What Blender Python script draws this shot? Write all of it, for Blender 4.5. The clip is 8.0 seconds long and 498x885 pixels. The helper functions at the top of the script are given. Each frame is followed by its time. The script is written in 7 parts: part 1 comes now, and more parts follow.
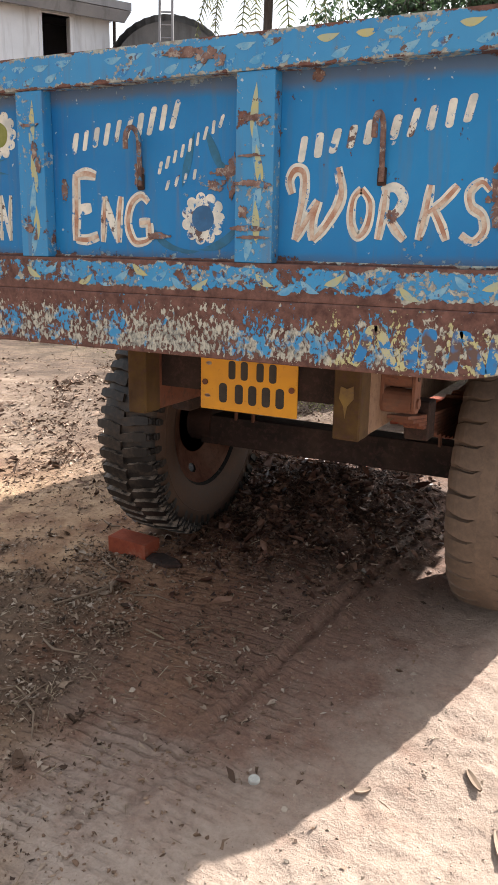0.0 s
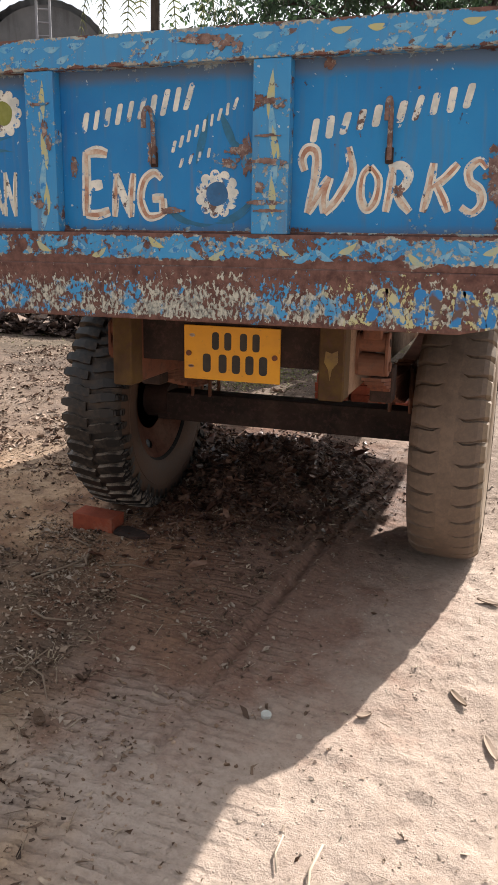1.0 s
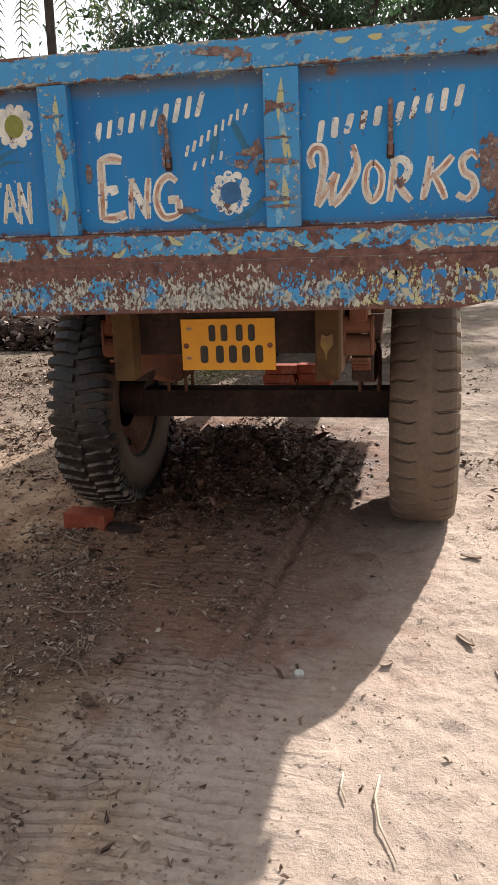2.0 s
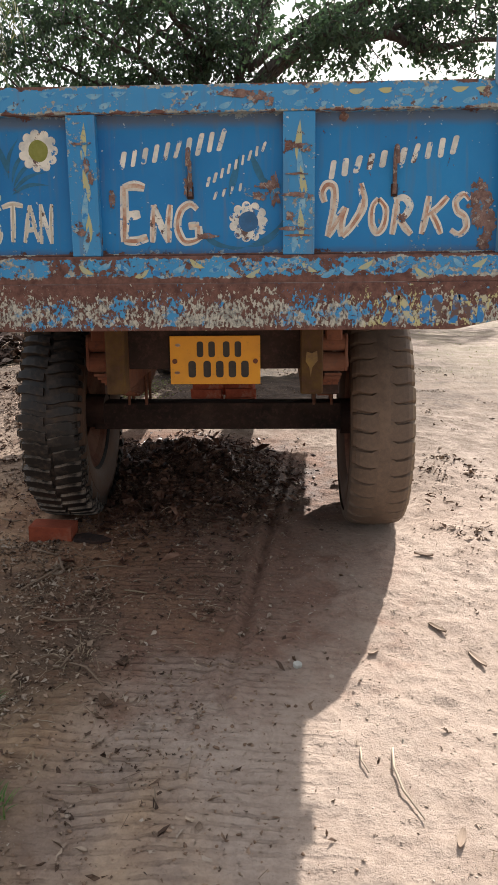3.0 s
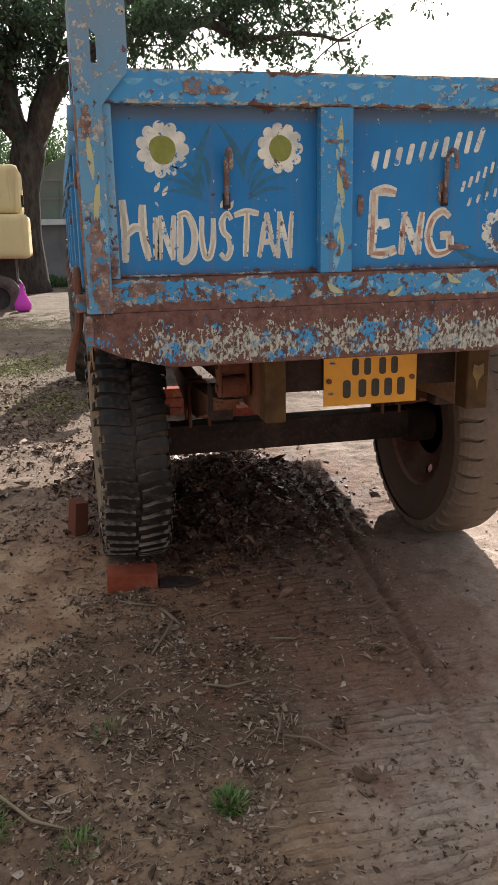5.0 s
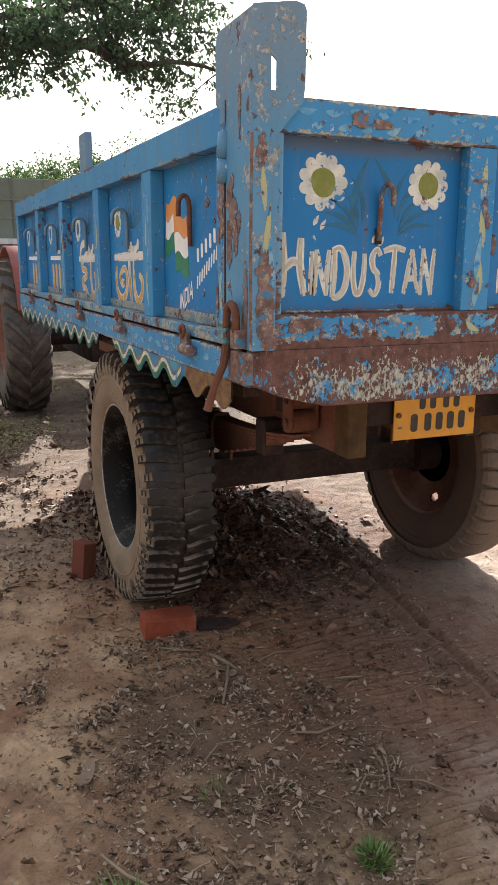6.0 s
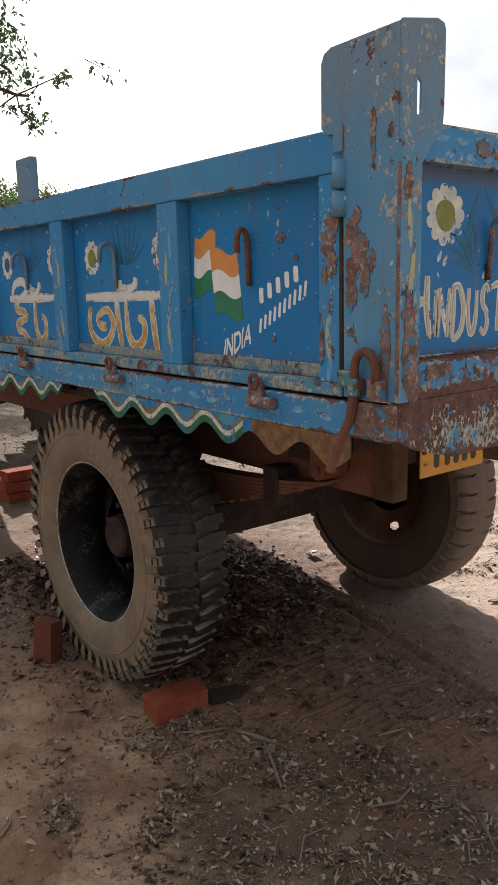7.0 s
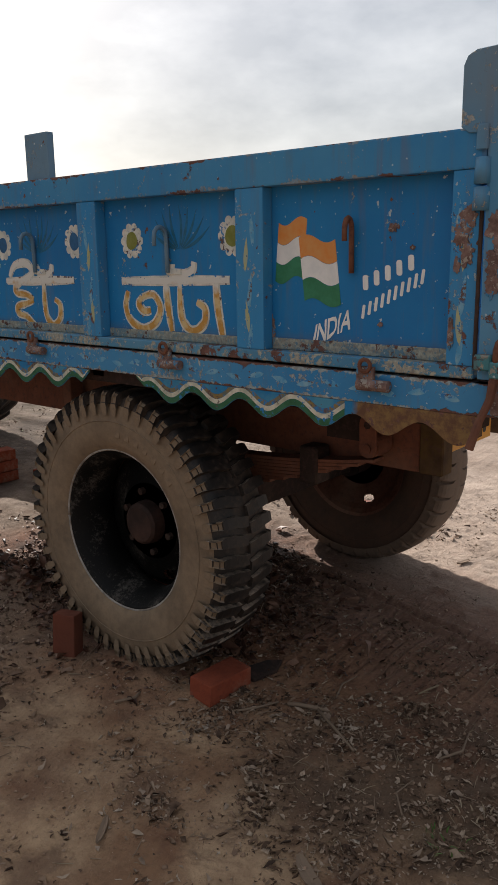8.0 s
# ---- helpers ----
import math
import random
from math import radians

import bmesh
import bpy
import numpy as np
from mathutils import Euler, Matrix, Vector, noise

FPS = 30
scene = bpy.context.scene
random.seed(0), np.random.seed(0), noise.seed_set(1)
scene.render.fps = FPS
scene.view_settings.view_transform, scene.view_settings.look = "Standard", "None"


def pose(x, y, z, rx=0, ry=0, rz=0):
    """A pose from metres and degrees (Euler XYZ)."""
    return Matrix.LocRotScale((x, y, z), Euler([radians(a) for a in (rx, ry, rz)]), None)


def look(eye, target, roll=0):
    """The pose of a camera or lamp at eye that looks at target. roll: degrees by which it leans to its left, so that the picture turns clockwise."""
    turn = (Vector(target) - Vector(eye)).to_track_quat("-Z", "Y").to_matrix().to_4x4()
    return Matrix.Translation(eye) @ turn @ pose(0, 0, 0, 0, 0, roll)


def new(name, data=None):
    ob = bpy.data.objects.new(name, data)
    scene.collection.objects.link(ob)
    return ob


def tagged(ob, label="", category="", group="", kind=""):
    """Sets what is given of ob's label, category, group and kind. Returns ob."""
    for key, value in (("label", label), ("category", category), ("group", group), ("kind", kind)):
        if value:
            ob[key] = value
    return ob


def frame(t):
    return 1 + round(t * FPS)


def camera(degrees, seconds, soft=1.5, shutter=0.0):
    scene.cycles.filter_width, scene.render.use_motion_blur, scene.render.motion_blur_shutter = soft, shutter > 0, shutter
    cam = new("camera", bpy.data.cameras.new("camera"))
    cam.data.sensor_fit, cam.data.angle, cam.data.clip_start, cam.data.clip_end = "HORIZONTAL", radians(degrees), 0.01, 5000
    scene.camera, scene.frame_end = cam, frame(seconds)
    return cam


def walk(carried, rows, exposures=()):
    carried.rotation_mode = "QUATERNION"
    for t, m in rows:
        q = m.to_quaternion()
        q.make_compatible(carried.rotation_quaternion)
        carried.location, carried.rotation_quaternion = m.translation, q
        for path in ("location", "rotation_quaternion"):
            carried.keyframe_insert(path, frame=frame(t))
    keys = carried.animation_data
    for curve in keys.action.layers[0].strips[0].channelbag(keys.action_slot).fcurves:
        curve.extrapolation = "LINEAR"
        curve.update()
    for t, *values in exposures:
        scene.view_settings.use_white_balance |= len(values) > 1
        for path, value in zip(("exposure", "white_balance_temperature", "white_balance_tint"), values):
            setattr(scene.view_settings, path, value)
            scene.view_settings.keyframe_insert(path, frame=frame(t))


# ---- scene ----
cam = camera(34.9, 8.0)
EXPOSURES = [(0.0, 1.84), (0.6, 1.76), (1.2, 1.56), (2.5, 1.51), (3.5, 1.41), (4.0, 1.85), (4.5, 1.50), (5.0, 1.44), (5.2, 1.80), (6.3, 1.64), (6.5, 1.42), (7.0, 1.20), (7.5, 1.02), (8.0, 0.70)]
PATH = [
    (0, (1.179, -1.688, 1.368), (0.293, 0.039, 0.884), 1.1),
    (0.5, (1.102, -1.899, 1.311), (0.326, -0.116, 0.845), 1.2),
    (1, (0.94, -2.003, 1.316), (0.324, -0.166, 0.817), 0.9),
    (1.2, (0.855, -2.037, 1.315), (0.318, -0.179, 0.803), -0.8),
    (2.3, (0.616, -2.364, 1.294), (0.275, -0.457, 0.796), -0.9),
    (2.5, (0.559, -2.414, 1.306), (0.284, -0.497, 0.806), 0.0),
    (3, (0.258, -2.522, 1.333), (0.177, -0.579, 0.868), -0.6),
    (3.5, (-0.039, -2.489, 1.351), (-0.043, -0.547, 0.874), 2.4),
    (4, (-0.389, -2.357, 1.406), (-0.294, -0.405, 0.977), 1.4),
    (4.5, (-0.791, -2.272, 1.428), (-0.37, -0.365, 0.996), -1.4),
    (5, (-1.073, -2.069, 1.422), (-0.64, -0.181, 0.922), -1.2),
    (5.2, (-1.19, -1.978, 1.435), (-0.783, -0.09, 0.916), -2.8),
    (6.3, (-1.943, -1.549, 1.452), (-1.031, 0.176, 1.012), -0.9),
    (6.5, (-2.032, -1.363, 1.447), (-1.075, 0.316, 0.931), -3.0),
    (7, (-2.287, -1.128, 1.5), (-1.075, 0.414, 1.108), -1.3),
    (7.5, (-2.611, -0.927, 1.54), (-1.208, 0.396, 1.011), 0.9),
    (8, (-2.837, -0.658, 1.542), (-1.345, 0.593, 1.086), -0.8),
]
walk(cam, [(t, look(eye, target, roll)) for t, eye, target, roll in PATH],
     exposures=EXPOSURES)

# ---- world, sun, light ----
SUN = Vector((0.50, 1.38, 1.0)).normalized()
sun_data = bpy.data.lights.new("sun", "SUN")
sun_data.energy, sun_data.angle, sun_data.color = 3.85, radians(0.6), (1.0, 0.95, 0.89)
sun = new("sun", sun_data)
sun.matrix_world = look(SUN * 30, (0, 0, 0))

world = bpy.data.worlds.new("sky")
scene.world = world
world.use_nodes = True
wn, wl = world.node_tree.nodes, world.node_tree.links
wn.clear()
w_out = wn.new("ShaderNodeOutputWorld")
w_bg = wn.new("ShaderNodeBackground")
w_sky = wn.new("ShaderNodeTexSky")
w_sky.sky_type, w_sky.sun_disc = "NISHITA", False
w_sky.sun_elevation, w_sky.sun_rotation = math.asin(SUN.z), math.atan2(SUN.x, SUN.y)
w_sky.dust_density, w_sky.air_density = 3.0, 1.0
w_tc = wn.new("ShaderNodeTexCoord")
w_map = wn.new("ShaderNodeMapping")
w_map.inputs["Scale"].default_value = (1.0, 1.0, 2.2)
w_noise = wn.new("ShaderNodeTexNoise")
w_noise.inputs["Scale"].default_value, w_noise.inputs["Detail"].default_value = 2.3, 8.0
w_noise.inputs["Roughness"].default_value = 0.55
w_ramp = wn.new("ShaderNodeValToRGB")
w_ramp.color_ramp.elements[0].position, w_ramp.color_ramp.elements[0].color = 0.38, (2.9, 3.05, 3.3, 1)
w_ramp.color_ramp.elements[1].position, w_ramp.color_ramp.elements[1].color = 0.66, (7.6, 7.55, 7.5, 1)
w_mix = wn.new("ShaderNodeMixRGB")
w_mix.inputs["Fac"].default_value = 0.72
wl.new(w_tc.outputs["Generated"], w_map.inputs["Vector"])
wl.new(w_map.outputs["Vector"], w_noise.inputs["Vector"])
wl.new(w_noise.outputs["Fac"], w_ramp.inputs["Fac"])
wl.new(w_sky.outputs["Color"], w_mix.inputs["Color1"])
wl.new(w_ramp.outputs["Color"], w_mix.inputs["Color2"])
w_dot = wn.new("ShaderNodeVectorMath")
w_dot.operation = "DOT_PRODUCT"
w_dot.inputs[1].default_value = tuple(SUN)
wl.new(w_tc.outputs["Generated"], w_dot.inputs[0])
w_glow = wn.new("ShaderNodeMapRange")
w_glow.inputs["From Min"].default_value, w_glow.inputs["From Max"].default_value = -0.6, 1.0
w_glow.inputs["To Min"].default_value, w_glow.inputs["To Max"].default_value = 0.72, 1.10
wl.new(w_dot.outputs["Value"], w_glow.inputs["Value"])
w_mul = wn.new("ShaderNodeMixRGB")
w_mul.blend_type = "MULTIPLY"
w_mul.inputs["Fac"].default_value = 1.0
wl.new(w_mix.outputs["Color"], w_mul.inputs["Color1"])
w_pos = wn.new("ShaderNodeMath")
w_pos.operation = "MAXIMUM"
w_pos.inputs[1].default_value = 0.0
wl.new(w_dot.outputs["Value"], w_pos.inputs[0])
w_pow = wn.new("ShaderNodeMath")
w_pow.operation = "POWER"
w_pow.inputs[1].default_value = 12.0
wl.new(w_pos.outputs["Value"], w_pow.inputs[0])
w_sum = wn.new("ShaderNodeMath")
w_sum.operation = "ADD"
wl.new(w_glow.outputs["Result"], w_sum.inputs[0])
wl.new(w_pow.outputs["Value"], w_sum.inputs[1])
wl.new(w_sum.outputs["Value"], w_mul.inputs["Color2"])
wl.new(w_mul.outputs["Color"], w_bg.inputs["Color"])
w_bg.inputs["Strength"].default_value = 0.080
wl.new(w_bg.outputs["Background"], w_out.inputs["Surface"])


# ---- materials ----
class Nodes:
    """A small builder for node materials, in object space metres."""

    def __init__(self, name, stretch=(1, 1, 1)):
        self.mat = bpy.data.materials.new(name)
        self.mat.use_nodes = True
        self.n, self.l = self.mat.node_tree.nodes, self.mat.node_tree.links
        self.bsdf = self.n["Principled BSDF"]
        self.tc = self.n.new("ShaderNodeTexCoord")
        self.map = self.n.new("ShaderNodeMapping")
        self.map.inputs["Scale"].default_value = stretch
        self.l.new(self.tc.outputs["Object"], self.map.inputs["Vector"])
        self.co = self.map.outputs["Vector"]

    def put(self, socket, value):
        if isinstance(value, bpy.types.NodeSocket):
            self.l.new(value, socket)
        elif isinstance(value, tuple) and len(value) == 3 and socket.type == "RGBA":
            socket.default_value = (*value, 1)
        else:
            socket.default_value = value

    def noise(self, scale, detail=4.0, rough=0.55, distort=0.0, co=None):
        t = self.n.new("ShaderNodeTexNoise")
        t.inputs["Scale"].default_value, t.inputs["Detail"].default_value = scale, detail
        t.inputs["Roughness"].default_value, t.inputs["Distortion"].default_value = rough, distort
        self.l.new(co or self.co, t.inputs["Vector"])
        return t.outputs["Fac"]

    def scratches(self, scale, stretch, detail=4.0):
        m = self.n.new("ShaderNodeMapping")
        m.inputs["Scale"].default_value = stretch
        self.l.new(self.tc.outputs["Object"], m.inputs["Vector"])
        return self.noise(scale, detail, 0.6, 0.4, m.outputs["Vector"])

    def ramp(self, fac, lo, hi, a=0.0, b=1.0):
        t = self.n.new("ShaderNodeMapRange")
        self.put(t.inputs["Value"], fac)
        t.inputs["From Min"].default_value, t.inputs["From Max"].default_value = lo, hi
        t.inputs["To Min"].default_value, t.inputs["To Max"].default_value = a, b
        return t.outputs["Result"]

    def math(self, op, a, b=0.0):
        t = self.n.new("ShaderNodeMath")
        t.operation = op
        self.put(t.inputs[0], a)
        self.put(t.inputs[1], b)
        return t.outputs[0]

    def mix(self, fac, a, b, mode="MIX"):
        t = self.n.new("ShaderNodeMixRGB")
        t.blend_type = mode
        self.put(t.inputs["Fac"], fac)
        self.put(t.inputs["Color1"], a)
        self.put(t.inputs["Color2"], b)
        return t.outputs["Color"]

    def axis(self, which):
        s = self.n.new("ShaderNodeSeparateXYZ")
        self.l.new(self.tc.outputs["Object"], s.inputs["Vector"])
        return s.outputs[which]

    def blob(self, cx, cy, rx, ry, warp):
        """1 in the middle of a patch of ground, 0 outside it, with a ragged border."""
        dx = self.math("DIVIDE", self.math("SUBTRACT", self.axis("X"), cx), rx)
        dy = self.math("DIVIDE", self.math("SUBTRACT", self.axis("Y"), cy), ry)
        d = self.math("SQRT", self.math("ADD", self.math("MULTIPLY", dx, dx), self.math("MULTIPLY", dy, dy)))
        return self.ramp(self.math("ADD", d, self.ramp(warp, 0.2, 0.8, -0.5, 0.5)), 1.15, 0.55)

    def random(self):
        return self.n.new("ShaderNodeObjectInfo").outputs["Random"]

    def island(self):
        return self.n.new("ShaderNodeNewGeometry").outputs["Random Per Island"]

    def bump(self, height, distance, strength=1.0):
        b = self.n.new("ShaderNodeBump")
        b.inputs["Distance"].default_value, b.inputs["Strength"].default_value = distance, strength
        self.put(b.inputs["Height"], height)
        old = self.bsdf.inputs["Normal"]
        if old.is_linked:
            self.l.new(old.links[0].from_socket, b.inputs["Normal"])
        self.l.new(b.outputs["Normal"], old)

    def done(self, color, rough=0.6, metal=0.0, spec=0.5):
        self.put(self.bsdf.inputs["Base Color"], color)
        self.put(self.bsdf.inputs["Roughness"], rough)
        self.put(self.bsdf.inputs["Metallic"], metal)
        self.bsdf.inputs["Specular IOR Level"].default_value = spec
        return self.mat


RUST_A, RUST_B = (0.072, 0.034, 0.028), (0.170, 0.086, 0.068)
PRIMER = (0.52, 0.50, 0.42)


def rust_colour(k):
    return k.mix(k.ramp(k.noise(38, 6, 0.7), 0.35, 0.65), RUST_A, RUST_B)


def paint_material(name, base, fade, rust, chips, stretch=(1, 1, 1), under=PRIMER, size=1.0, edges=(), dusty=(), dust=(0.105, 0.098, 0.100)):
    """Brushed enamel over primer and steel; rust and chips give the share that is bare, most along the worn edges.
    dusty lists spans of height that turn towards the colour dust.
    """
    k = Nodes(name, stretch)
    big, mid, fine = k.noise(3.4 * size, 6, 0.62, 0.3), k.noise(24 * size, 8, 0.68, 0.2), k.noise(75, 4, 0.6)
    wear = k.math("ADD", k.math("MULTIPLY", big, 0.5), k.math("MULTIPLY", mid, 0.5))
    flake = k.math("ADD", k.math("MULTIPLY", k.noise(8.5 * size, 6, 0.62, 0.5), 0.42), k.math("MULTIPLY", k.noise(58 * size, 7, 0.7), 0.58))
    for z, reach, gain in edges:
        near = k.ramp(k.math("ABSOLUTE", k.math("SUBTRACT", k.axis("Z"), z)), reach, 0.0, 0.0, gain)
        wear, flake = k.math("ADD", wear, near), k.math("ADD", flake, near)
    bare = k.ramp(wear, 0.66 - 0.3 * rust, 0.672 - 0.3 * rust)
    chip = k.ramp(flake, 0.66 - 0.3 * chips, 0.670 - 0.3 * chips)
    col = k.mix(k.ramp(k.noise(1.7, 5, 0.6), 0.3, 0.7), base, fade)
    col = k.mix(k.ramp(fine, 0.3, 0.75, 0.0, 0.25), col, fade)
    col = k.mix(k.ramp(k.scratches(7, (5, 5, 0.5)), 0.54, 0.75, 0.0, 0.42), col, (0.10, 0.14, 0.17))
    col = k.mix(k.ramp(k.scratches(4, (6, 6, 0.35), 6), 0.58, 0.70, 0.0, 0.30), col, (0.15, 0.095, 0.075))
    # Spans of height where the enamel turns greyer.
    for z0, z1 in dusty:
        band = k.ramp(k.math("ADD", k.axis("Z"), k.ramp(k.noise(7, 5, 0.65), 0.2, 0.8, -0.010, 0.010)), z0, z1, 0.0, 0.62)
        col = k.mix(band, col, dust)
    col = k.mix(chip, col, k.mix(k.ramp(fine, 0.35, 0.65), under, (0.20, 0.19, 0.17)))
    col = k.mix(k.ramp(k.noise(52, 3, 0.5), 0.70, 0.715, 0.0, 0.85), col, (0.42, 0.48, 0.50))
    dots = k.ramp(k.noise(29, 3, 0.5), 0.725, 0.735)
    bare = k.math("MAXIMUM", bare, dots)
    col = k.mix(bare, col, rust_colour(k))
    k.bump(k.math("SUBTRACT", 1.0, k.math("MAXIMUM", bare, k.math("MULTIPLY", chip, 0.5))), 0.0014, 0.9)
    k.bump(k.noise(5, 3), 0.008, 0.4)
    k.bump(fine, 0.0006, 0.35)
    return k.done(col, k.mix(bare, k.ramp(fine, 0.2, 0.8, 0.50, 0.72), (0.88, 0.88, 0.88)), 0.0, 0.4)


BLUE, BLUE_FADE = (0.002, 0.122, 0.345), (0.010, 0.200, 0.455)
TOP, LOW = ((1.745, 0.010, 0.11), (1.822, 0.014, 0.12)), ((1.327, 0.012, 0.12), (1.248, 0.02, 0.15))
M_PANEL = paint_material("blue_enamel_panel", BLUE, BLUE_FADE, 0.12, 0.13, under=(0.20, 0.34, 0.44), edges=((1.327, 0.035, 0.10), (1.743, 0.02, 0.08)), dusty=((1.700, 1.722), (1.352, 1.326)))
M_SIDEPANEL = paint_material("blue_enamel_side_panel", BLUE, BLUE_FADE, 0.14, 0.12, under=(0.30, 0.37, 0.33), edges=((1.272, 0.050, 0.11),), dusty=((1.330, 1.280),))
M_STILE = paint_material("blue_enamel_worn", (0.008, 0.19, 0.45), (0.05, 0.24, 0.45), 0.27, 0.34, under=(0.32, 0.42, 0.46))
M_RAIL = paint_material("blue_enamel_rail", (0.012, 0.18, 0.44), (0.06, 0.27, 0.48), 0.20, 0.30, under=(0.36, 0.40, 0.36), edges=TOP)
M_SIDERAIL = paint_material("blue_enamel_side_rail", (0.012, 0.17, 0.40), (0.06, 0.25, 0.43), 0.17, 0.24, under=(0.20, 0.31, 0.40), edges=((1.738, 0.012, 0.08), (1.828, 0.012, 0.12)))
M_LOWRAIL = paint_material("blue_enamel_chipped", (0.008, 0.17, 0.44), (0.05, 0.28, 0.50), 0.46, 0.46, size=1.5, under=(0.40, 0.42, 0.36), edges=LOW)
M_FOOT = paint_material("panel_foot_mottled", (0.06, 0.16, 0.25), (0.20, 0.27, 0.27), 0.40, 0.62, size=1.6, under=(0.34, 0.36, 0.30))
M_SIDELOW = paint_material("side_rail_chipped", (0.03, 0.17, 0.33), (0.10, 0.26, 0.38), 0.36, 0.50, under=(0.40, 0.40, 0.32))
# Corner blues: weathered enamel, lightened further for veiling glare.
M_CORNER = paint_material("corner_enamel_rusted", (0.045, 0.245, 0.455), (0.17, 0.335, 0.470), 0.37, 0.40, under=(0.36, 0.40, 0.40))
M_GREYBLUE = paint_material("weathered_blue_plate", (0.075, 0.165, 0.260), (0.160, 0.260, 0.340), 0.26, 0.26, under=(0.20, 0.27, 0.31))
# The paler top band is part weathering, part lens flare in the colour.
M_ANGLE = paint_material("angle_enamel_weathered_flare", (0.030, 0.190, 0.370), (0.110, 0.270, 0.410), 0.23, 0.37, under=(0.38, 0.40, 0.38), dusty=((1.74, 1.90),), dust=(0.165, 0.215, 0.255))
M_SILL = paint_material("sill_blue_enamel", (0.012, 0.17, 0.40), (0.07, 0.26, 0.45), 0.26, 0.32, under=(0.32, 0.40, 0.42), edges=((1.232, 0.012, 0.12), (1.150, 0.012, 0.12)))


def bumper_material():
    k = Nodes("bumper_flaking_paint")
    flow = k.scratches(19, (1.0, 1.0, 0.85), 8)
    grain = k.scratches(125, (1.0, 1.0, 0.62), 8)
    mask = k.math("ADD", k.math("MULTIPLY", flow, 0.36), k.math("MULTIPLY", grain, 0.64))
    top = k.ramp(k.math("ADD", k.axis("Z"), k.ramp(k.noise(5, 5), 0.3, 0.7, -0.03, 0.03)), 1.170, 1.235)
    mask = k.math("SUBTRACT", mask, k.math("MULTIPLY", top, 0.13))
    low = k.ramp(k.axis("Z"), 1.100, 1.112, 0.12, 0.0)
    ends = k.ramp(k.math("ADD", k.axis("X"), k.ramp(k.noise(6, 4), 0.2, 0.8, -0.1, 0.1)), -0.78, -0.92, 0.0, 0.075)
    mask = k.math("SUBTRACT", mask, ends)
    mask = k.math("SUBTRACT", mask, low)
    paintmask = k.ramp(mask, 0.472, 0.482)
    blue = k.ramp(k.math("ADD", k.math("MULTIPLY", k.noise(4.4, 4, 0.6, 0.6), 0.6), k.math("MULTIPLY", k.noise(26, 5, 0.6), 0.4)), 0.50, 0.53)
    yellow = k.math("MULTIPLY", k.ramp(k.scratches(16, (1.6, 1, 0.7), 6), 0.50, 0.54), k.ramp(k.math("ADD", k.axis("X"), k.ramp(k.noise(3, 3), 0.3, 0.7, -0.08, 0.08)), 0.46, 0.52))
    pale = k.mix(k.ramp(grain, 0.45, 0.62), (0.17, 0.18, 0.165), (0.44, 0.43, 0.36))
    col = k.mix(blue, pale, k.mix(k.noise(12), (0.01, 0.17, 0.42), (0.07, 0.30, 0.50)))
    col = k.mix(yellow, col, (0.44, 0.42, 0.21))
    col = k.mix(paintmask, rust_colour(k), col)
    k.bump(paintmask, 0.0016, 0.9)
    k.bump(k.noise(60, 5, 0.7), 0.0012, 0.6)
    return k.done(col, k.ramp(paintmask, 0, 1, 0.85, 0.55), 0.0, 0.35)


M_BUMPER = bumper_material()


def plain_paint(name, colour, second, wear=0.25, rough=0.55):
    """Brush strokes of sign paint, thin in places."""
    k = Nodes(name)
    col = k.mix(k.ramp(k.noise(22, 5, 0.65), 0.40, 0.62), colour, second)
    flake = k.math("ADD", k.math("MULTIPLY", k.noise(48, 6, 0.7), 0.65), k.math("MULTIPLY", k.noise(9, 4, 0.6), 0.35))
    chip = k.ramp(flake, 0.70 - 0.2 * wear, 0.715 - 0.2 * wear)
    col = k.mix(chip, col, k.mix(k.ramp(k.noise(15, 3), 0.5, 0.56), (0.010, 0.17, 0.42), (0.10, 0.06, 0.05)))
    k.bump(k.noise(90, 3), 0.0004, 0.4)
    return k.done(col, rough)


M_WHITE = plain_paint("cream_sign_paint", (0.66, 0.65, 0.57), (0.44, 0.46, 0.43), 0.72)
M_TAN = plain_paint("faded_red_sign_paint", (0.34, 0.17, 0.105), (0.56, 0.48, 0.38), 0.4)
M_DAUB = plain_paint("dull_ochre_paint", (0.20, 0.125, 0.020), (0.13, 0.075, 0.022), 0.4)
M_PALEBLUE = plain_paint("pale_blue_brush_paint", (0.06, 0.27, 0.47), (0.20, 0.37, 0.47), 0.9)
M_YELLOW = plain_paint("yellow_brush_paint", (0.40, 0.38, 0.17), (0.30, 0.36, 0.28), 0.75)
M_GHOST = plain_paint("worn_yellow_lettering", (0.43, 0.41, 0.20), (0.36, 0.36, 0.27), 1.15)
M_OCHRE = plain_paint("ochre_sign_paint", (0.50, 0.28, 0.06), (0.60, 0.42, 0.16), 0.25)
M_LEAFGREEN = plain_paint("olive_flower_centre", (0.16, 0.18, 0.02), (0.22, 0.23, 0.05), 0.05)
M_DARKBLUE = plain_paint("dark_blue_brush_paint", (0.012, 0.085, 0.20), (0.02, 0.12, 0.28), 0.2)
M_TEAL = plain_paint("dark_teal_brush_paint", (0.008, 0.095, 0.165), (0.008, 0.130, 0.260), 0.45)
M_LIP = plain_paint("worn_bright_rim_edge", (0.34, 0.32, 0.29), (0.16, 0.14, 0.12), 0.0)
M_FLAGGREEN = plain_paint("green_sign_paint", (0.02, 0.16, 0.07), (0.03, 0.20, 0.10), 0.1)
M_FLAGWHITE = plain_paint("white_sign_paint", (0.74, 0.74, 0.72), (0.66, 0.67, 0.66), 0.08)
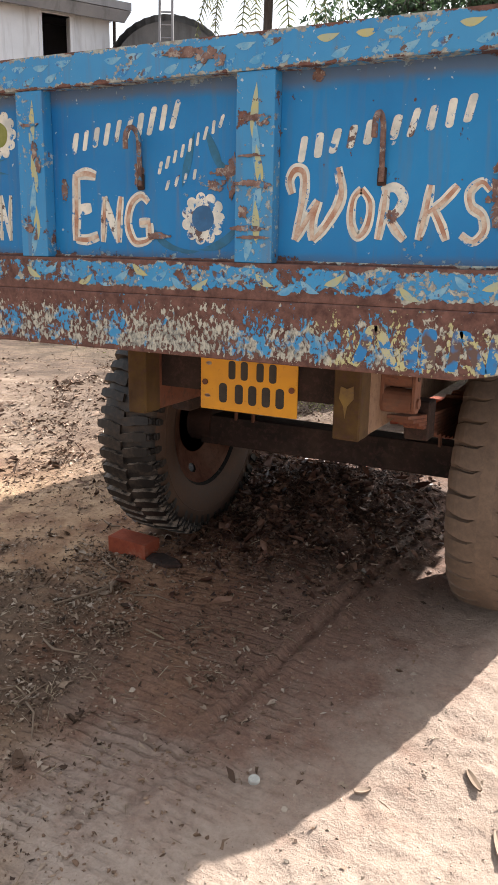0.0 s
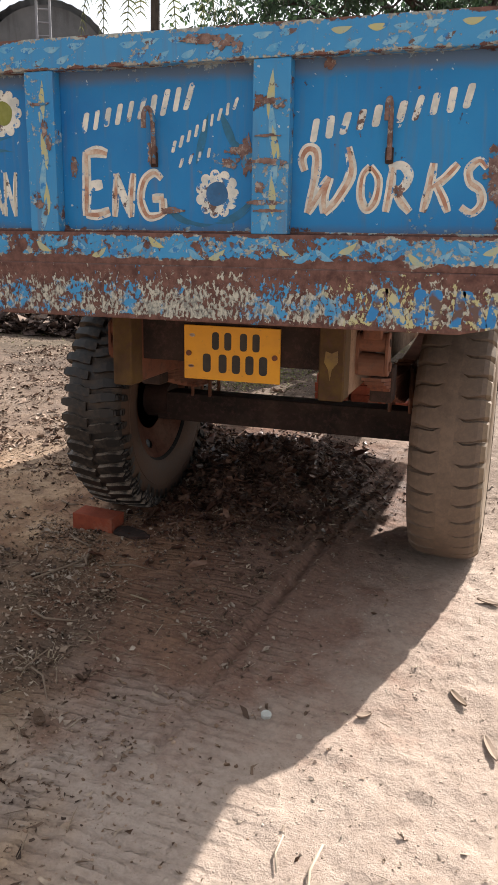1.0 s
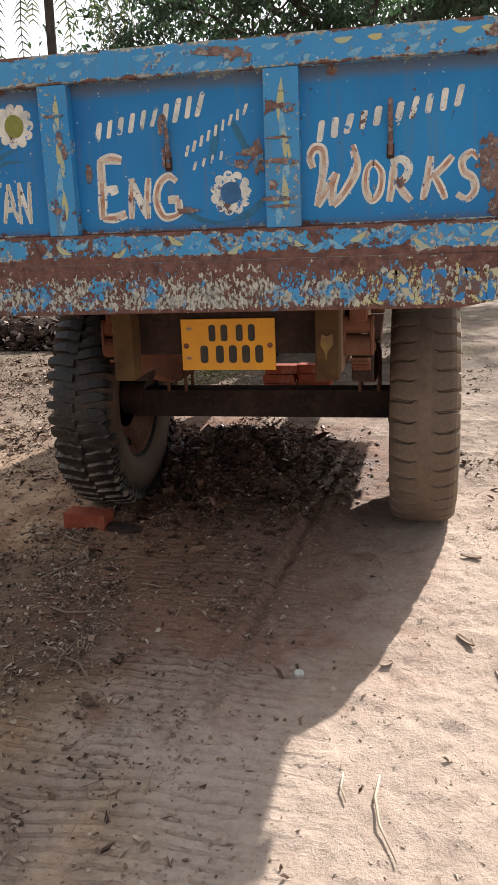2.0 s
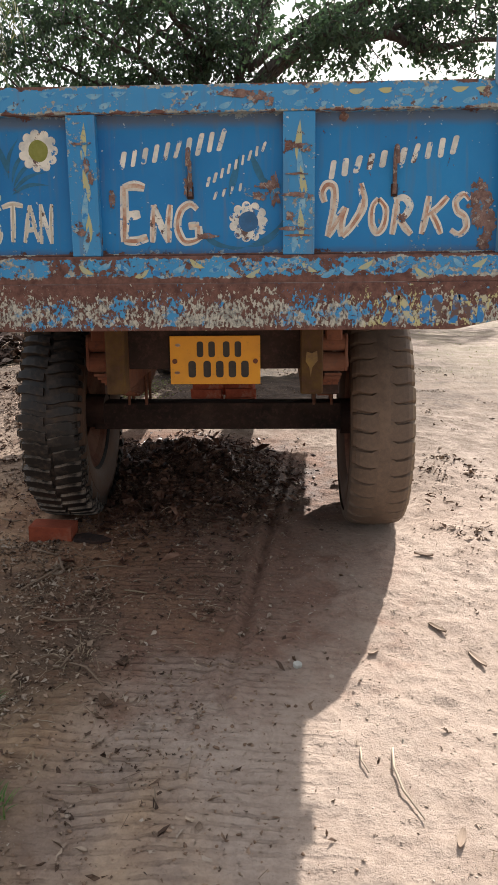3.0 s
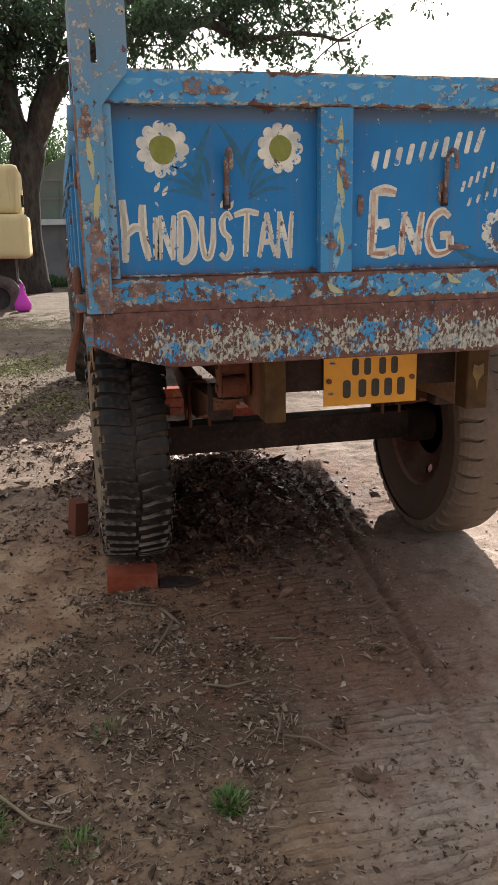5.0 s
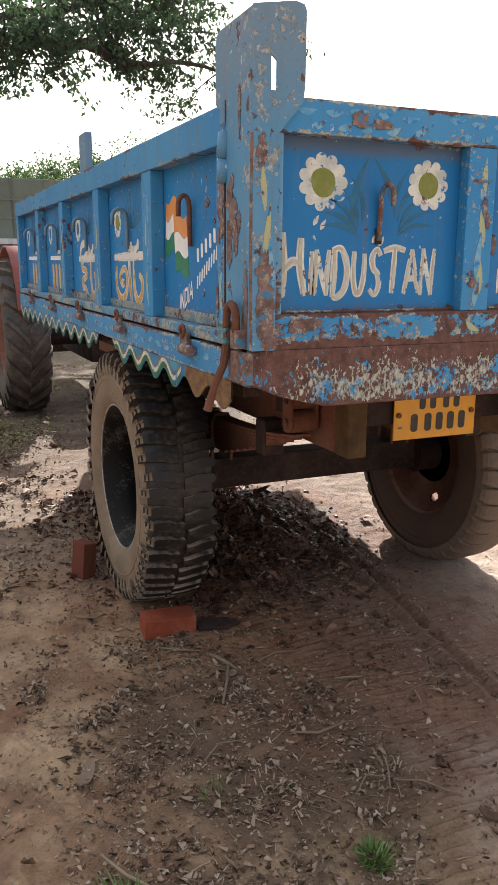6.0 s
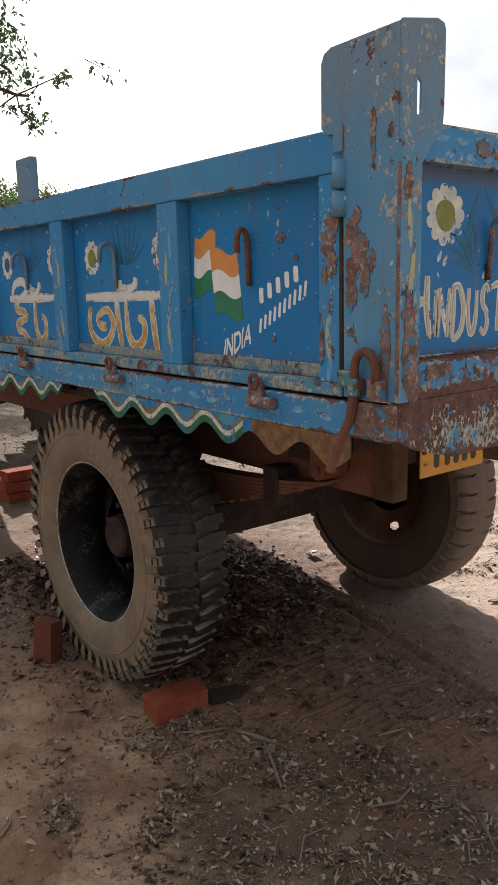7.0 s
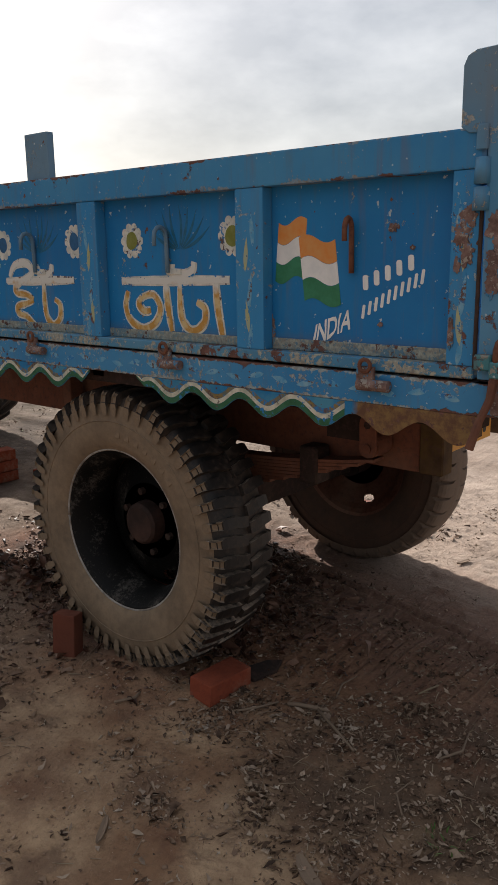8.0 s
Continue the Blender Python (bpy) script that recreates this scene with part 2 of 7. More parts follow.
M_SAFFRON = plain_paint("saffron_sign_paint", (0.62, 0.22, 0.04), (0.60, 0.28, 0.08), 0.1)
M_BLACKPAINT = plain_paint("black_plate_paint", (0.015, 0.013, 0.012), (0.03, 0.025, 0.02), 0.0)


def plate_material():
    k = Nodes("yellow_number_plate")
    col = k.mix(k.ramp(k.noise(9, 5, 0.6), 0.35, 0.7), (0.78, 0.36, 0.012), (0.66, 0.30, 0.02))
    col = k.mix(k.ramp(k.noise(50, 4, 0.6), 0.62, 0.75, 0, 0.6), col, (0.32, 0.15, 0.04))
    return k.done(col, 0.5)


M_PLATE = plate_material()


def rusty_steel(name, a, b, dust=0.25):
    k = Nodes(name)
    col = k.mix(k.ramp(k.noise(7, 6, 0.65), 0.35, 0.65), a, b)
    col = k.mix(k.ramp(k.noise(45, 5, 0.7), 0.5, 0.75), col, RUST_A)
    col = k.mix(k.ramp(k.noise(3.1, 4, 0.6), 0.5, 0.7, 0, dust), col, (0.30, 0.20, 0.14))
    k.bump(k.noise(55, 5, 0.7), 0.0015, 0.7)
    return k.done(col, 0.85, 0.0, 0.3)


k = Nodes("bare_rust_patch")
k_c = k.mix(k.ramp(k.noise(30, 6, 0.7), 0.38, 0.62), (0.105, 0.062, 0.053), (0.230, 0.150, 0.128))
k_c = k.mix(k.ramp(k.noise(48, 7, 0.75), 0.55, 0.59), k_c, (0.30, 0.265, 0.230))
k_c = k.mix(k.ramp(k.noise(34, 5, 0.7, 0.4), 0.57, 0.60), k_c, (0.05, 0.19, 0.34))
k.bump(k.noise(90, 5, 0.7), 0.0007, 0.6)
M_PATCH = k.done(k_c, 0.88, 0.0, 0.3)
M_BRACKET = paint_material("bracket_old_paint", (0.02, 0.17, 0.22), (0.10, 0.24, 0.24), 0.68, 0.45, under=(0.30, 0.28, 0.22))
M_RUST = rusty_steel("rusted_steel", (0.12, 0.05, 0.032), (0.20, 0.085, 0.05))
k = Nodes("dark_dusty_hub")
k_c = k.mix(k.ramp(k.noise(9, 5, 0.6), 0.4, 0.65), (0.020, 0.011, 0.009), (0.052, 0.026, 0.019))
k.bump(k.noise(55, 5, 0.7), 0.0015, 0.7)
M_HUB = k.done(k_c, 0.8, 0.0, 0.3)
# Dusty steel with the ground's bounce light put into its tan.
M_BOUNCERAIL = rusty_steel("bounce_lit_rail_side", (0.170, 0.098, 0.060), (0.260, 0.170, 0.110), 0.5)
M_CHASSIS = rusty_steel("red_oxide_chassis", (0.120, 0.043, 0.025), (0.190, 0.074, 0.042), 0.25)
M_DARKSTEEL = rusty_steel("oily_dark_steel", (0.016, 0.011, 0.009), (0.036, 0.021, 0.016), 0.12)
M_OCHRECHASSIS = rusty_steel("ochre_painted_steel", (0.105, 0.062, 0.018), (0.048, 0.026, 0.013), 0.18)
M_RIMIN = rusty_steel("red_oxide_rim", (0.155, 0.060, 0.039), (0.23, 0.11, 0.074), 0.4)



def rubber(name, base, dust, amount, lo=0.4, hi=0.62, sheen=0.5):
    k = Nodes(name)
    d = k.math("ADD", k.math("MULTIPLY", k.noise(6, 6, 0.65), 0.6), k.math("MULTIPLY", k.noise(40, 5, 0.65), 0.4))
    col = k.mix(k.ramp(d, lo, hi, 0.0, amount), base, dust)
    col = k.mix(k.ramp(k.noise(130, 3), 0.5, 0.8, 0, 0.3), col, base)
    k.bump(k.noise(60, 5, 0.6), 0.0012, 0.5)
    return k.done(col, k.ramp(d, lo, hi, sheen, 0.9), 0.0, 0.4)


k = Nodes("black_dusty_rim")
k_d = k.math("ADD", k.math("MULTIPLY", k.noise(8, 5, 0.6), 0.5), k.math("MULTIPLY", k.noise(75, 6, 0.75), 0.5))
M_RIMOUT = k.done(k.mix(k.ramp(k_d, 0.52, 0.64), (0.006, 0.006, 0.006), (0.085, 0.076, 0.068)), k.ramp(k_d, 0.4, 0.7, 0.5, 0.9), 0.0, 0.15)
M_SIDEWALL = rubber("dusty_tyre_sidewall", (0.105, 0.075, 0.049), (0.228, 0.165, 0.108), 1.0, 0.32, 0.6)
# A darker, redder brown for the inner sidewalls.
M_SIDEWALL_IN = rubber("dark_inner_sidewall", (0.046, 0.027, 0.019), (0.105, 0.062, 0.042), 1.0, 0.3, 0.6)
M_TREAD_L = rubber("black_oily_tread", (0.010, 0.009, 0.009), (0.13, 0.094, 0.070), 0.7, 0.47, 0.66, 0.50)
M_LUGEDGE = rubber("dusty_lug_edge", (0.020, 0.017, 0.015), (0.32, 0.255, 0.20), 1.0, 0.42, 0.57)
M_TREAD_R = rubber("dusty_worn_tread", (0.078, 0.055, 0.040), (0.180, 0.128, 0.093), 1.0, 0.32, 0.6)


def dirt_material():
    k = Nodes("dry_dirt_ground")
    w = k.noise(1.6, 6, 0.6)
    big, mid, fine = k.noise(0.9, 5, 0.6), k.noise(6, 7, 0.65), k.noise(46, 6, 0.7)
    grit = k.noise(95, 5, 0.75)
    sand = k.mix(k.ramp(big, 0.35, 0.65), (0.400, 0.306, 0.245), (0.458, 0.362, 0.296))
    sand = k.mix(k.ramp(mid, 0.48, 0.72, 0.0, 0.55), sand, (0.30, 0.222, 0.175))
    sand = k.mix(k.ramp(k.noise(3.2, 6, 0.68, 0.5), 0.54, 0.66, 0.0, 0.5), sand, (0.245, 0.178, 0.138))
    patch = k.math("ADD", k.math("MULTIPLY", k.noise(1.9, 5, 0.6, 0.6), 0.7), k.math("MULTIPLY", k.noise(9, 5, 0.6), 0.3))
    # Loam soil, toned warmer to carry bounce light in the trailer's shadow.
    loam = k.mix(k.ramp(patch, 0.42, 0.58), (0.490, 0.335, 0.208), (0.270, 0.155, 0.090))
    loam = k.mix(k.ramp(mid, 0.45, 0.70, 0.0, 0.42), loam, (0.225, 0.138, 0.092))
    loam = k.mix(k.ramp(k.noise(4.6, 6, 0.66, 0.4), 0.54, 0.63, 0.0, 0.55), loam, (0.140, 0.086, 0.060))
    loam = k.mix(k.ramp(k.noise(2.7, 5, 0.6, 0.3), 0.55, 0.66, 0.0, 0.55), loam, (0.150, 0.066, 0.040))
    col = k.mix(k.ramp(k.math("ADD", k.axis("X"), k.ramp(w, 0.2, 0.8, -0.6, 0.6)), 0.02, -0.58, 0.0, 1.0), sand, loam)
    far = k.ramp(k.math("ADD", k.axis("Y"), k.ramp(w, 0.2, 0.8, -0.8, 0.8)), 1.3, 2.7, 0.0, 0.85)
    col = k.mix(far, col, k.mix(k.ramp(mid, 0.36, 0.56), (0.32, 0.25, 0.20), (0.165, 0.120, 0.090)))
    yard = k.math("MULTIPLY", k.ramp(k.math("ADD", k.axis("Y"), k.ramp(w, 0.2, 0.8, -0.9, 0.9)), 3.2, 4.2), k.ramp(k.axis("X"), 3.2, 1.2))
    yard = k.math("MULTIPLY", yard, k.ramp(k.axis("Y"), 40.0, 20.0))
    # Mud and litter, toned darker to stand in for the tree's shade.
    shaded_mud = k.mix(k.ramp(k.noise(2.4, 7, 0.7, 0.5), 0.44, 0.58), (0.155, 0.108, 0.078), (0.062, 0.042, 0.030))
    shaded_mud = k.mix(k.ramp(k.noise(11, 6, 0.7), 0.50, 0.62, 0.0, 0.7), shaded_mud, (0.055, 0.037, 0.027))
    col = k.mix(k.math("MULTIPLY", yard, 0.92), col, shaded_mud)
    strewn = k.blob(-2.0, 4.0, 1.5, 2.0, w)
    col = k.mix(k.math("MULTIPLY", strewn, k.ramp(k.noise(5.5, 6, 0.7), 0.36, 0.58, 0.25, 0.85)), col, (0.120, 0.080, 0.058))
    # Damp soil and heap, toned darker to deepen the shade under the bed.
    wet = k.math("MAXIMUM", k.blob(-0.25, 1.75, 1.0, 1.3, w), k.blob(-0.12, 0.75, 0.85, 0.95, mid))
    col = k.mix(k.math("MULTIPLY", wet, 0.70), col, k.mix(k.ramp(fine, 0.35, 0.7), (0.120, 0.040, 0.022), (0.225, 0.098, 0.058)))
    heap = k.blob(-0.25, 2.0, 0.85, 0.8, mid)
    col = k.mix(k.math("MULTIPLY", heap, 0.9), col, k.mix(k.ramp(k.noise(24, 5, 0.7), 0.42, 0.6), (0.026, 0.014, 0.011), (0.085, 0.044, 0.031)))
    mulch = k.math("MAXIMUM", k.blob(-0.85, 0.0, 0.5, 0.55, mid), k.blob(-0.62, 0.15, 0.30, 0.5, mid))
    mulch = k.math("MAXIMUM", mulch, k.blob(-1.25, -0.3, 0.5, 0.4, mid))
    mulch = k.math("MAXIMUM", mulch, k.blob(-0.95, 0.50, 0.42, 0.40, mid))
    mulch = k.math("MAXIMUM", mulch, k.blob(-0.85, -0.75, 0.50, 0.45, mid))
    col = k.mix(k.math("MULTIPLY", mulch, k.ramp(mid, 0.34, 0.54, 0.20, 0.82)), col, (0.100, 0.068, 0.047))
    warp = k.ramp(k.noise(3.0, 6, 0.7), 0.2, 0.8, -2.4, 2.4)
    furrow = k.math("SINE", k.math("ADD", k.math("MULTIPLY", k.axis("Y"), 149.6), warp))
    lane = k.math("MULTIPLY", k.blob(-0.20, -0.10, 0.58, 1.65, w), k.ramp(k.noise(5, 6, 0.7), 0.36, 0.58))
    # Moist furrow bottoms, darkened in colour also for the shade inside them.
    col = k.mix(k.math("MULTIPLY", lane, k.ramp(furrow, 0.2, 0.95, 0.0, 0.36)), col, (0.120, 0.075, 0.052))
    col = k.mix(k.math("MULTIPLY", k.ramp(k.axis("Y"), 4.5, 7.0), k.ramp(big, 0.42, 0.58, 0.0, 0.32)), col, (0.13, 0.12, 0.055))
    col = k.mix(k.ramp(fine, 0.34, 0.56, 0.22, 0.0), col, (0.085, 0.054, 0.039))
    col = k.mix(k.ramp(grit, 0.40, 0.28, 0.0, 0.28), col, (0.055, 0.036, 0.027))
    col = k.mix(k.ramp(k.noise(72, 4, 0.7), 0.60, 0.70, 0.0, 0.30), col, (0.42, 0.335, 0.265))
    k.bump(k.noise(17, 7, 0.62), 0.014, 0.8)
    k.bump(fine, 0.007, 0.9)
    k.bump(k.math("MULTIPLY", lane, k.ramp(furrow, 0.2, 1.0, 1.0, 0.0)), 0.009, 0.85)
    k.bump(grit, 0.006, 1.0)
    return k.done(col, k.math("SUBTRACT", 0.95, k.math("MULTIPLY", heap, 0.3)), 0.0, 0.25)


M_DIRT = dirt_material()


def varied(name, stops, rough=0.85, spec=0.25, bump=0.0, scale=60.0):
    """Pieces that differ one from the next, with a little grain."""
    k = Nodes(name)
    t = k.n.new("ShaderNodeValToRGB")
    e = t.color_ramp.elements
    while len(e) < len(stops):
        e.new(0.5)
    for i, c in enumerate(stops):
        e[i].position, e[i].color = i / (len(stops) - 1), (*c, 1)
    k.l.new(k.island(), t.inputs["Fac"])
    col = k.mix(k.ramp(k.noise(scale, 3), 0.3, 0.7, 0.0, 0.35), t.outputs["Color"], stops[0])
    if bump:
        k.bump(k.noise(scale, 4), bump, 0.7)
    return k.done(col, rough, 0.0, spec)


def leafy(name, stops):
    """Thin leaves that let some daylight through."""
    m = varied(name, stops, 0.62, 0.25)
    n, l = m.node_tree.nodes, m.node_tree.links
    bs, out = n["Principled BSDF"], n["Material Output"]
    tr = n.new("ShaderNodeBsdfTranslucent")
    mx = n.new("ShaderNodeMixShader")
    mx.inputs["Fac"].default_value = 0.34
    gain = n.new("ShaderNodeMixRGB")
    gain.blend_type, gain.inputs["Fac"].default_value = "MULTIPLY", 1.0
    gain.inputs["Color2"].default_value = (1.1, 1.25, 0.9, 1)
    l.new(bs.inputs["Base Color"].links[0].from_socket, gain.inputs["Color1"])
    l.new(gain.outputs["Color"], tr.inputs["Color"])
    l.new(bs.outputs["BSDF"], mx.inputs[1])
    l.new(tr.outputs["BSDF"], mx.inputs[2])
    l.new(mx.outputs["Shader"], out.inputs["Surface"])
    return m


M_CLOD = varied("earth_clods", [(0.27, 0.205, 0.16), (0.36, 0.28, 0.225), (0.44, 0.36, 0.30)], bump=0.002)
M_LOAMCLOD = varied("loam_crumbs", [(0.15, 0.092, 0.062), (0.27, 0.175, 0.118), (0.42, 0.30, 0.215)], bump=0.002)
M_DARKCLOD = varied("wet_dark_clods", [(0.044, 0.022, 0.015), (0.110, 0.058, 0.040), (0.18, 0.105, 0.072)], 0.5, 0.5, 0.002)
M_STRAW = varied("dry_straw", [(0.18, 0.13, 0.085), (0.33, 0.26, 0.175), (0.48, 0.41, 0.31)])
M_DRYLEAF = varied("dry_leaves", [(0.050, 0.031, 0.022), (0.12, 0.074, 0.049), (0.25, 0.165, 0.112), (0.46, 0.36, 0.27)])
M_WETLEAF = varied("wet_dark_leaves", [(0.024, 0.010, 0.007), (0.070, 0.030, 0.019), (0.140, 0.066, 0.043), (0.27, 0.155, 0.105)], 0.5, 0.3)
M_PALESTALK = varied("pale_dry_stalk", [(0.40, 0.32, 0.24), (0.46, 0.38, 0.29)])
M_SUNCHIP = varied("mixed_wood_chips", [(0.085, 0.050, 0.034), (0.17, 0.105, 0.073), (0.30, 0.205, 0.150), (0.48, 0.37, 0.29)])
M_BARKSCRAP = varied("torn_bark_scraps", [(0.035, 0.022, 0.018), (0.085, 0.055, 0.044), (0.17, 0.115, 0.090), (0.34, 0.26, 0.21)])
M_TWIG = varied("bark_twig", [(0.16, 0.11, 0.08), (0.30, 0.23, 0.16)])
M_GRASS = varied("grass_blades", [(0.045, 0.105, 0.022), (0.085, 0.165, 0.035), (0.20, 0.21, 0.085)], 0.6)
M_FARGRASS = varied("pale_far_grass", [(0.16, 0.17, 0.06), (0.24, 0.25, 0.08), (0.34, 0.31, 0.13)], 0.7)
M_LEAF = leafy("mango_leaves", [(0.030, 0.052, 0.034), (0.046, 0.076, 0.046), (0.070, 0.104, 0.062)])
M_FARLEAF = leafy("far_tree_leaves", [(0.05, 0.09, 0.04), (0.08, 0.12, 0.06), (0.12, 0.16, 0.08)])
M_PALM = leafy("palm_leaflets", [(0.07, 0.075, 0.035), (0.11, 0.12, 0.055), (0.19, 0.165, 0.09)])


def bark_material():
    k = Nodes("grey_bark", (1, 1, 0.35))
    col = k.mix(k.ramp(k.noise(9, 6, 0.65), 0.35, 0.65), (0.026, 0.021, 0.018), (0.080, 0.068, 0.060))
    k.bump(k.noise(14, 5, 0.6), 0.03, 0.8)
    return k.done(col, 0.9, 0.0, 0.2)


M_BARK = bark_material()


def brick_material():
    k = Nodes("red_clay_brick")
    col = k.mix(k.ramp(k.noise(18, 5, 0.6), 0.3, 0.7), (0.175, 0.036, 0.017), (0.275, 0.062, 0.029))
    col = k.mix(k.ramp(k.noise(60, 4, 0.7), 0.55, 0.68, 0, 0.7), col, (0.10, 0.030, 0.020))
    col = k.mix(k.ramp(k.noise(9, 4, 0.6), 0.58, 0.66, 0, 0.6), col, (0.24, 0.15, 0.105))
    col = k.mix(k.math("MULTIPLY", k.random(), 0.35), col, (0.26, 0.07, 0.04))
    k.bump(k.noise(75, 5, 0.7), 0.004, 0.9)
    k.bump(k.noise(22, 5, 0.6), 0.008, 0.7)
    return k.done(col, 0.92, 0.0, 0.2)


M_BRICK = brick_material()


def wall_material(name, a, b, dirt):
    k = Nodes(name)
    col = k.mix(k.ramp(k.noise(0.8, 6, 0.65), 0.35, 0.65), a, b)
    col = k.mix(k.ramp(k.scratches(1.2, (3, 3, 0.3), 6), 0.52, 0.75, 0, 0.7), col, dirt)
    k.bump(k.noise(20, 5), 0.01, 0.5)
    return k.done(col, 0.9, 0.0, 0.2)


M_PLASTER = wall_material("whitewashed_plaster", (0.72, 0.75, 0.80), (0.62, 0.65, 0.69), (0.30, 0.30, 0.31))
M_ROOFSLAB = wall_material("grey_concrete_eave", (0.20, 0.20, 0.22), (0.28, 0.28, 0.29), (0.10, 0.10, 0.10))
M_TIN = wall_material("weathered_tin_sheet", (0.11, 0.115, 0.12), (0.17, 0.17, 0.175), (0.06, 0.06, 0.06))
M_OLDBRICK = wall_material("dirty_old_brick", (0.15, 0.045, 0.026), (0.09, 0.036, 0.025), (0.05, 0.03, 0.022))
# Plaster painted dark to stand in for the unlit room.
M_DARKVOID = wall_material("room_gloom_plaster", (0.06, 0.06, 0.065), (0.09, 0.09, 0.095), (0.03, 0.03, 0.03))
M_SHED = wall_material("grey_green_shed_sheet", (0.17, 0.21, 0.18), (0.22, 0.25, 0.22), (0.10, 0.11, 0.10))
M_CREAM = wall_material("cream_machine_paint", (0.64, 0.52, 0.28), (0.58, 0.47, 0.26), (0.34, 0.26, 0.14))
M_PINK = varied("magenta_plastic_bag", [(0.50, 0.03, 0.36), (0.62, 0.06, 0.48)], 0.4)
M_BLACK = rusty_steel("black_vent_steel", (0.02, 0.02, 0.02), (0.04, 0.038, 0.035), 0.1)
M_TRACTORTYRE = rubber("tractor_tyre_rubber", (0.030, 0.028, 0.026), (0.16, 0.12, 0.09), 0.8)
M_TRACTORRED = plain_paint("dull_red_tractor_paint", (0.22, 0.035, 0.025), (0.16, 0.04, 0.03), 0.3)
M_CAP = plain_paint("white_bottle_cap", (0.50, 0.50, 0.46), (0.34, 0.33, 0.30), 0.0, 0.4)


# ---- mesh helpers ----
def part(name, bm, material, parent=None, label="", smooth=False, bevel=0.0, seg=1):
    if bevel:
        bmesh.ops.bevel(bm, geom=bm.edges[:], offset=bevel, segments=seg, profile=0.7, affect="EDGES", clamp_overlap=True)
    bmesh.ops.recalc_face_normals(bm, faces=bm.faces[:])
    me = bpy.data.meshes.new(name)
    bm.to_mesh(me)
    bm.free()
    me.materials.append(material)
    if smooth:
        me.shade_smooth()
    ob = new(name, me)
    if parent:
        ob.parent = parent
    if label:
        tagged(ob, label)
    return ob


def mesh_part(name, verts, faces, material, parent=None, label="", smooth=False):
    me = bpy.data.meshes.new(name)
    me.from_pydata([tuple(v) for v in verts], [], faces)
    me.materials.append(material)
    if smooth:
        me.shade_smooth()
    ob = new(name, me)
    if parent:
        ob.parent = parent
    if label:
        tagged(ob, label)
    return ob


def thing(name, label, category, group="", at=(0, 0, 0), turn=0.0):
    ob = new(name)
    ob.empty_display_size = 0.1
    ob.matrix_basis = pose(*at, 0, 0, turn)
    return tagged(ob, label, category, group)


def box(bm, x0, x1, y0, y1, z0, z1):
    v = [bm.verts.new(p) for p in ((x0, y0, z0), (x1, y0, z0), (x1, y1, z0), (x0, y1, z0), (x0, y0, z1), (x1, y0, z1), (x1, y1, z1), (x0, y1, z1))]
    for f in ((0, 3, 2, 1), (4, 5, 6, 7), (0, 1, 5, 4), (1, 2, 6, 5), (2, 3, 7, 6), (3, 0, 4, 7)):
        bm.faces.new([v[i] for i in f])
    return v


def boxed(x0, x1, y0, y1, z0, z1):
    bm = bmesh.new()
    box(bm, x0, x1, y0, y1, z0, z1)
    return bm


def tube(bm, pts, radii, seg=8, cap=True):
    """A round bar along pts, with a radius for each."""
    pts = [Vector(p) for p in pts]
    if not isinstance(radii, (list, tuple)):
        radii = [radii] * len(pts)
    rings, side = [], None
    for i, p in enumerate(pts):
        d = (pts[min(i + 1, len(pts) - 1)] - pts[max(i - 1, 0)]).normalized()
        if side is None:
            side = d.orthogonal().normalized()
        side = (side - d * side.dot(d)).normalized()
        up = d.cross(side)
        rings.append([bm.verts.new(p + radii[i] * (math.cos(2 * math.pi * k / seg) * side + math.sin(2 * math.pi * k / seg) * up)) for k in range(seg)])
    for a, b in zip(rings, rings[1:]):
        for k in range(seg):
            bm.faces.new((a[k], a[(k + 1) % seg], b[(k + 1) % seg], b[k]))
    if cap:
        bm.faces.new(rings[0][::-1])
        bm.faces.new(rings[-1])


def tubed(pts, radii, seg=8):
    bm = bmesh.new()
    tube(bm, pts, radii, seg)
    return bm


def lathe(bm, profile, seg, skip=lambda i, j: False):
    """Turns (x, r) pairs about the x axis."""
    rings = []
    for x, r in profile:
        rings.append([bm.verts.new((x, r * math.cos(2 * math.pi * k / seg), r * math.sin(2 * math.pi * k / seg))) for k in range(seg)])
    for j, (a, b) in enumerate(zip(rings, rings[1:])):
        for k in range(seg):
            if not skip(k, j):
                bm.faces.new((a[k], a[(k + 1) % seg], b[(k + 1) % seg], b[k]))
    return rings


def prism(bm, outline, to, w0, w1):
    """A flat shape with some thickness, in the plane that to() spans."""
    a = [bm.verts.new(to(u, v, w0)) for u, v in outline]
    b = [bm.verts.new(to(u, v, w1)) for u, v in outline]
    n = len(outline)
    bm.faces.new(b)
    bm.faces.new(a[::-1])
    for i in range(n):
        bm.faces.new((a[i], a[(i + 1) % n], b[(i + 1) % n], b[i]))


def tail(u, v, w):
    """Onto the sheet of the tailgate: across, up, out of it."""
    return (u, 0.037 - w, v)


def side(u, v, w):
    """Onto the sheet of the side gate: forward along the trailer, up, out of it."""
    return (-0.955 - w, u, v)


def tail_face(u, v, w):
    return (u, -w, v)


def side_face(u, v, w):
    return (-1.0 - w, u, v)


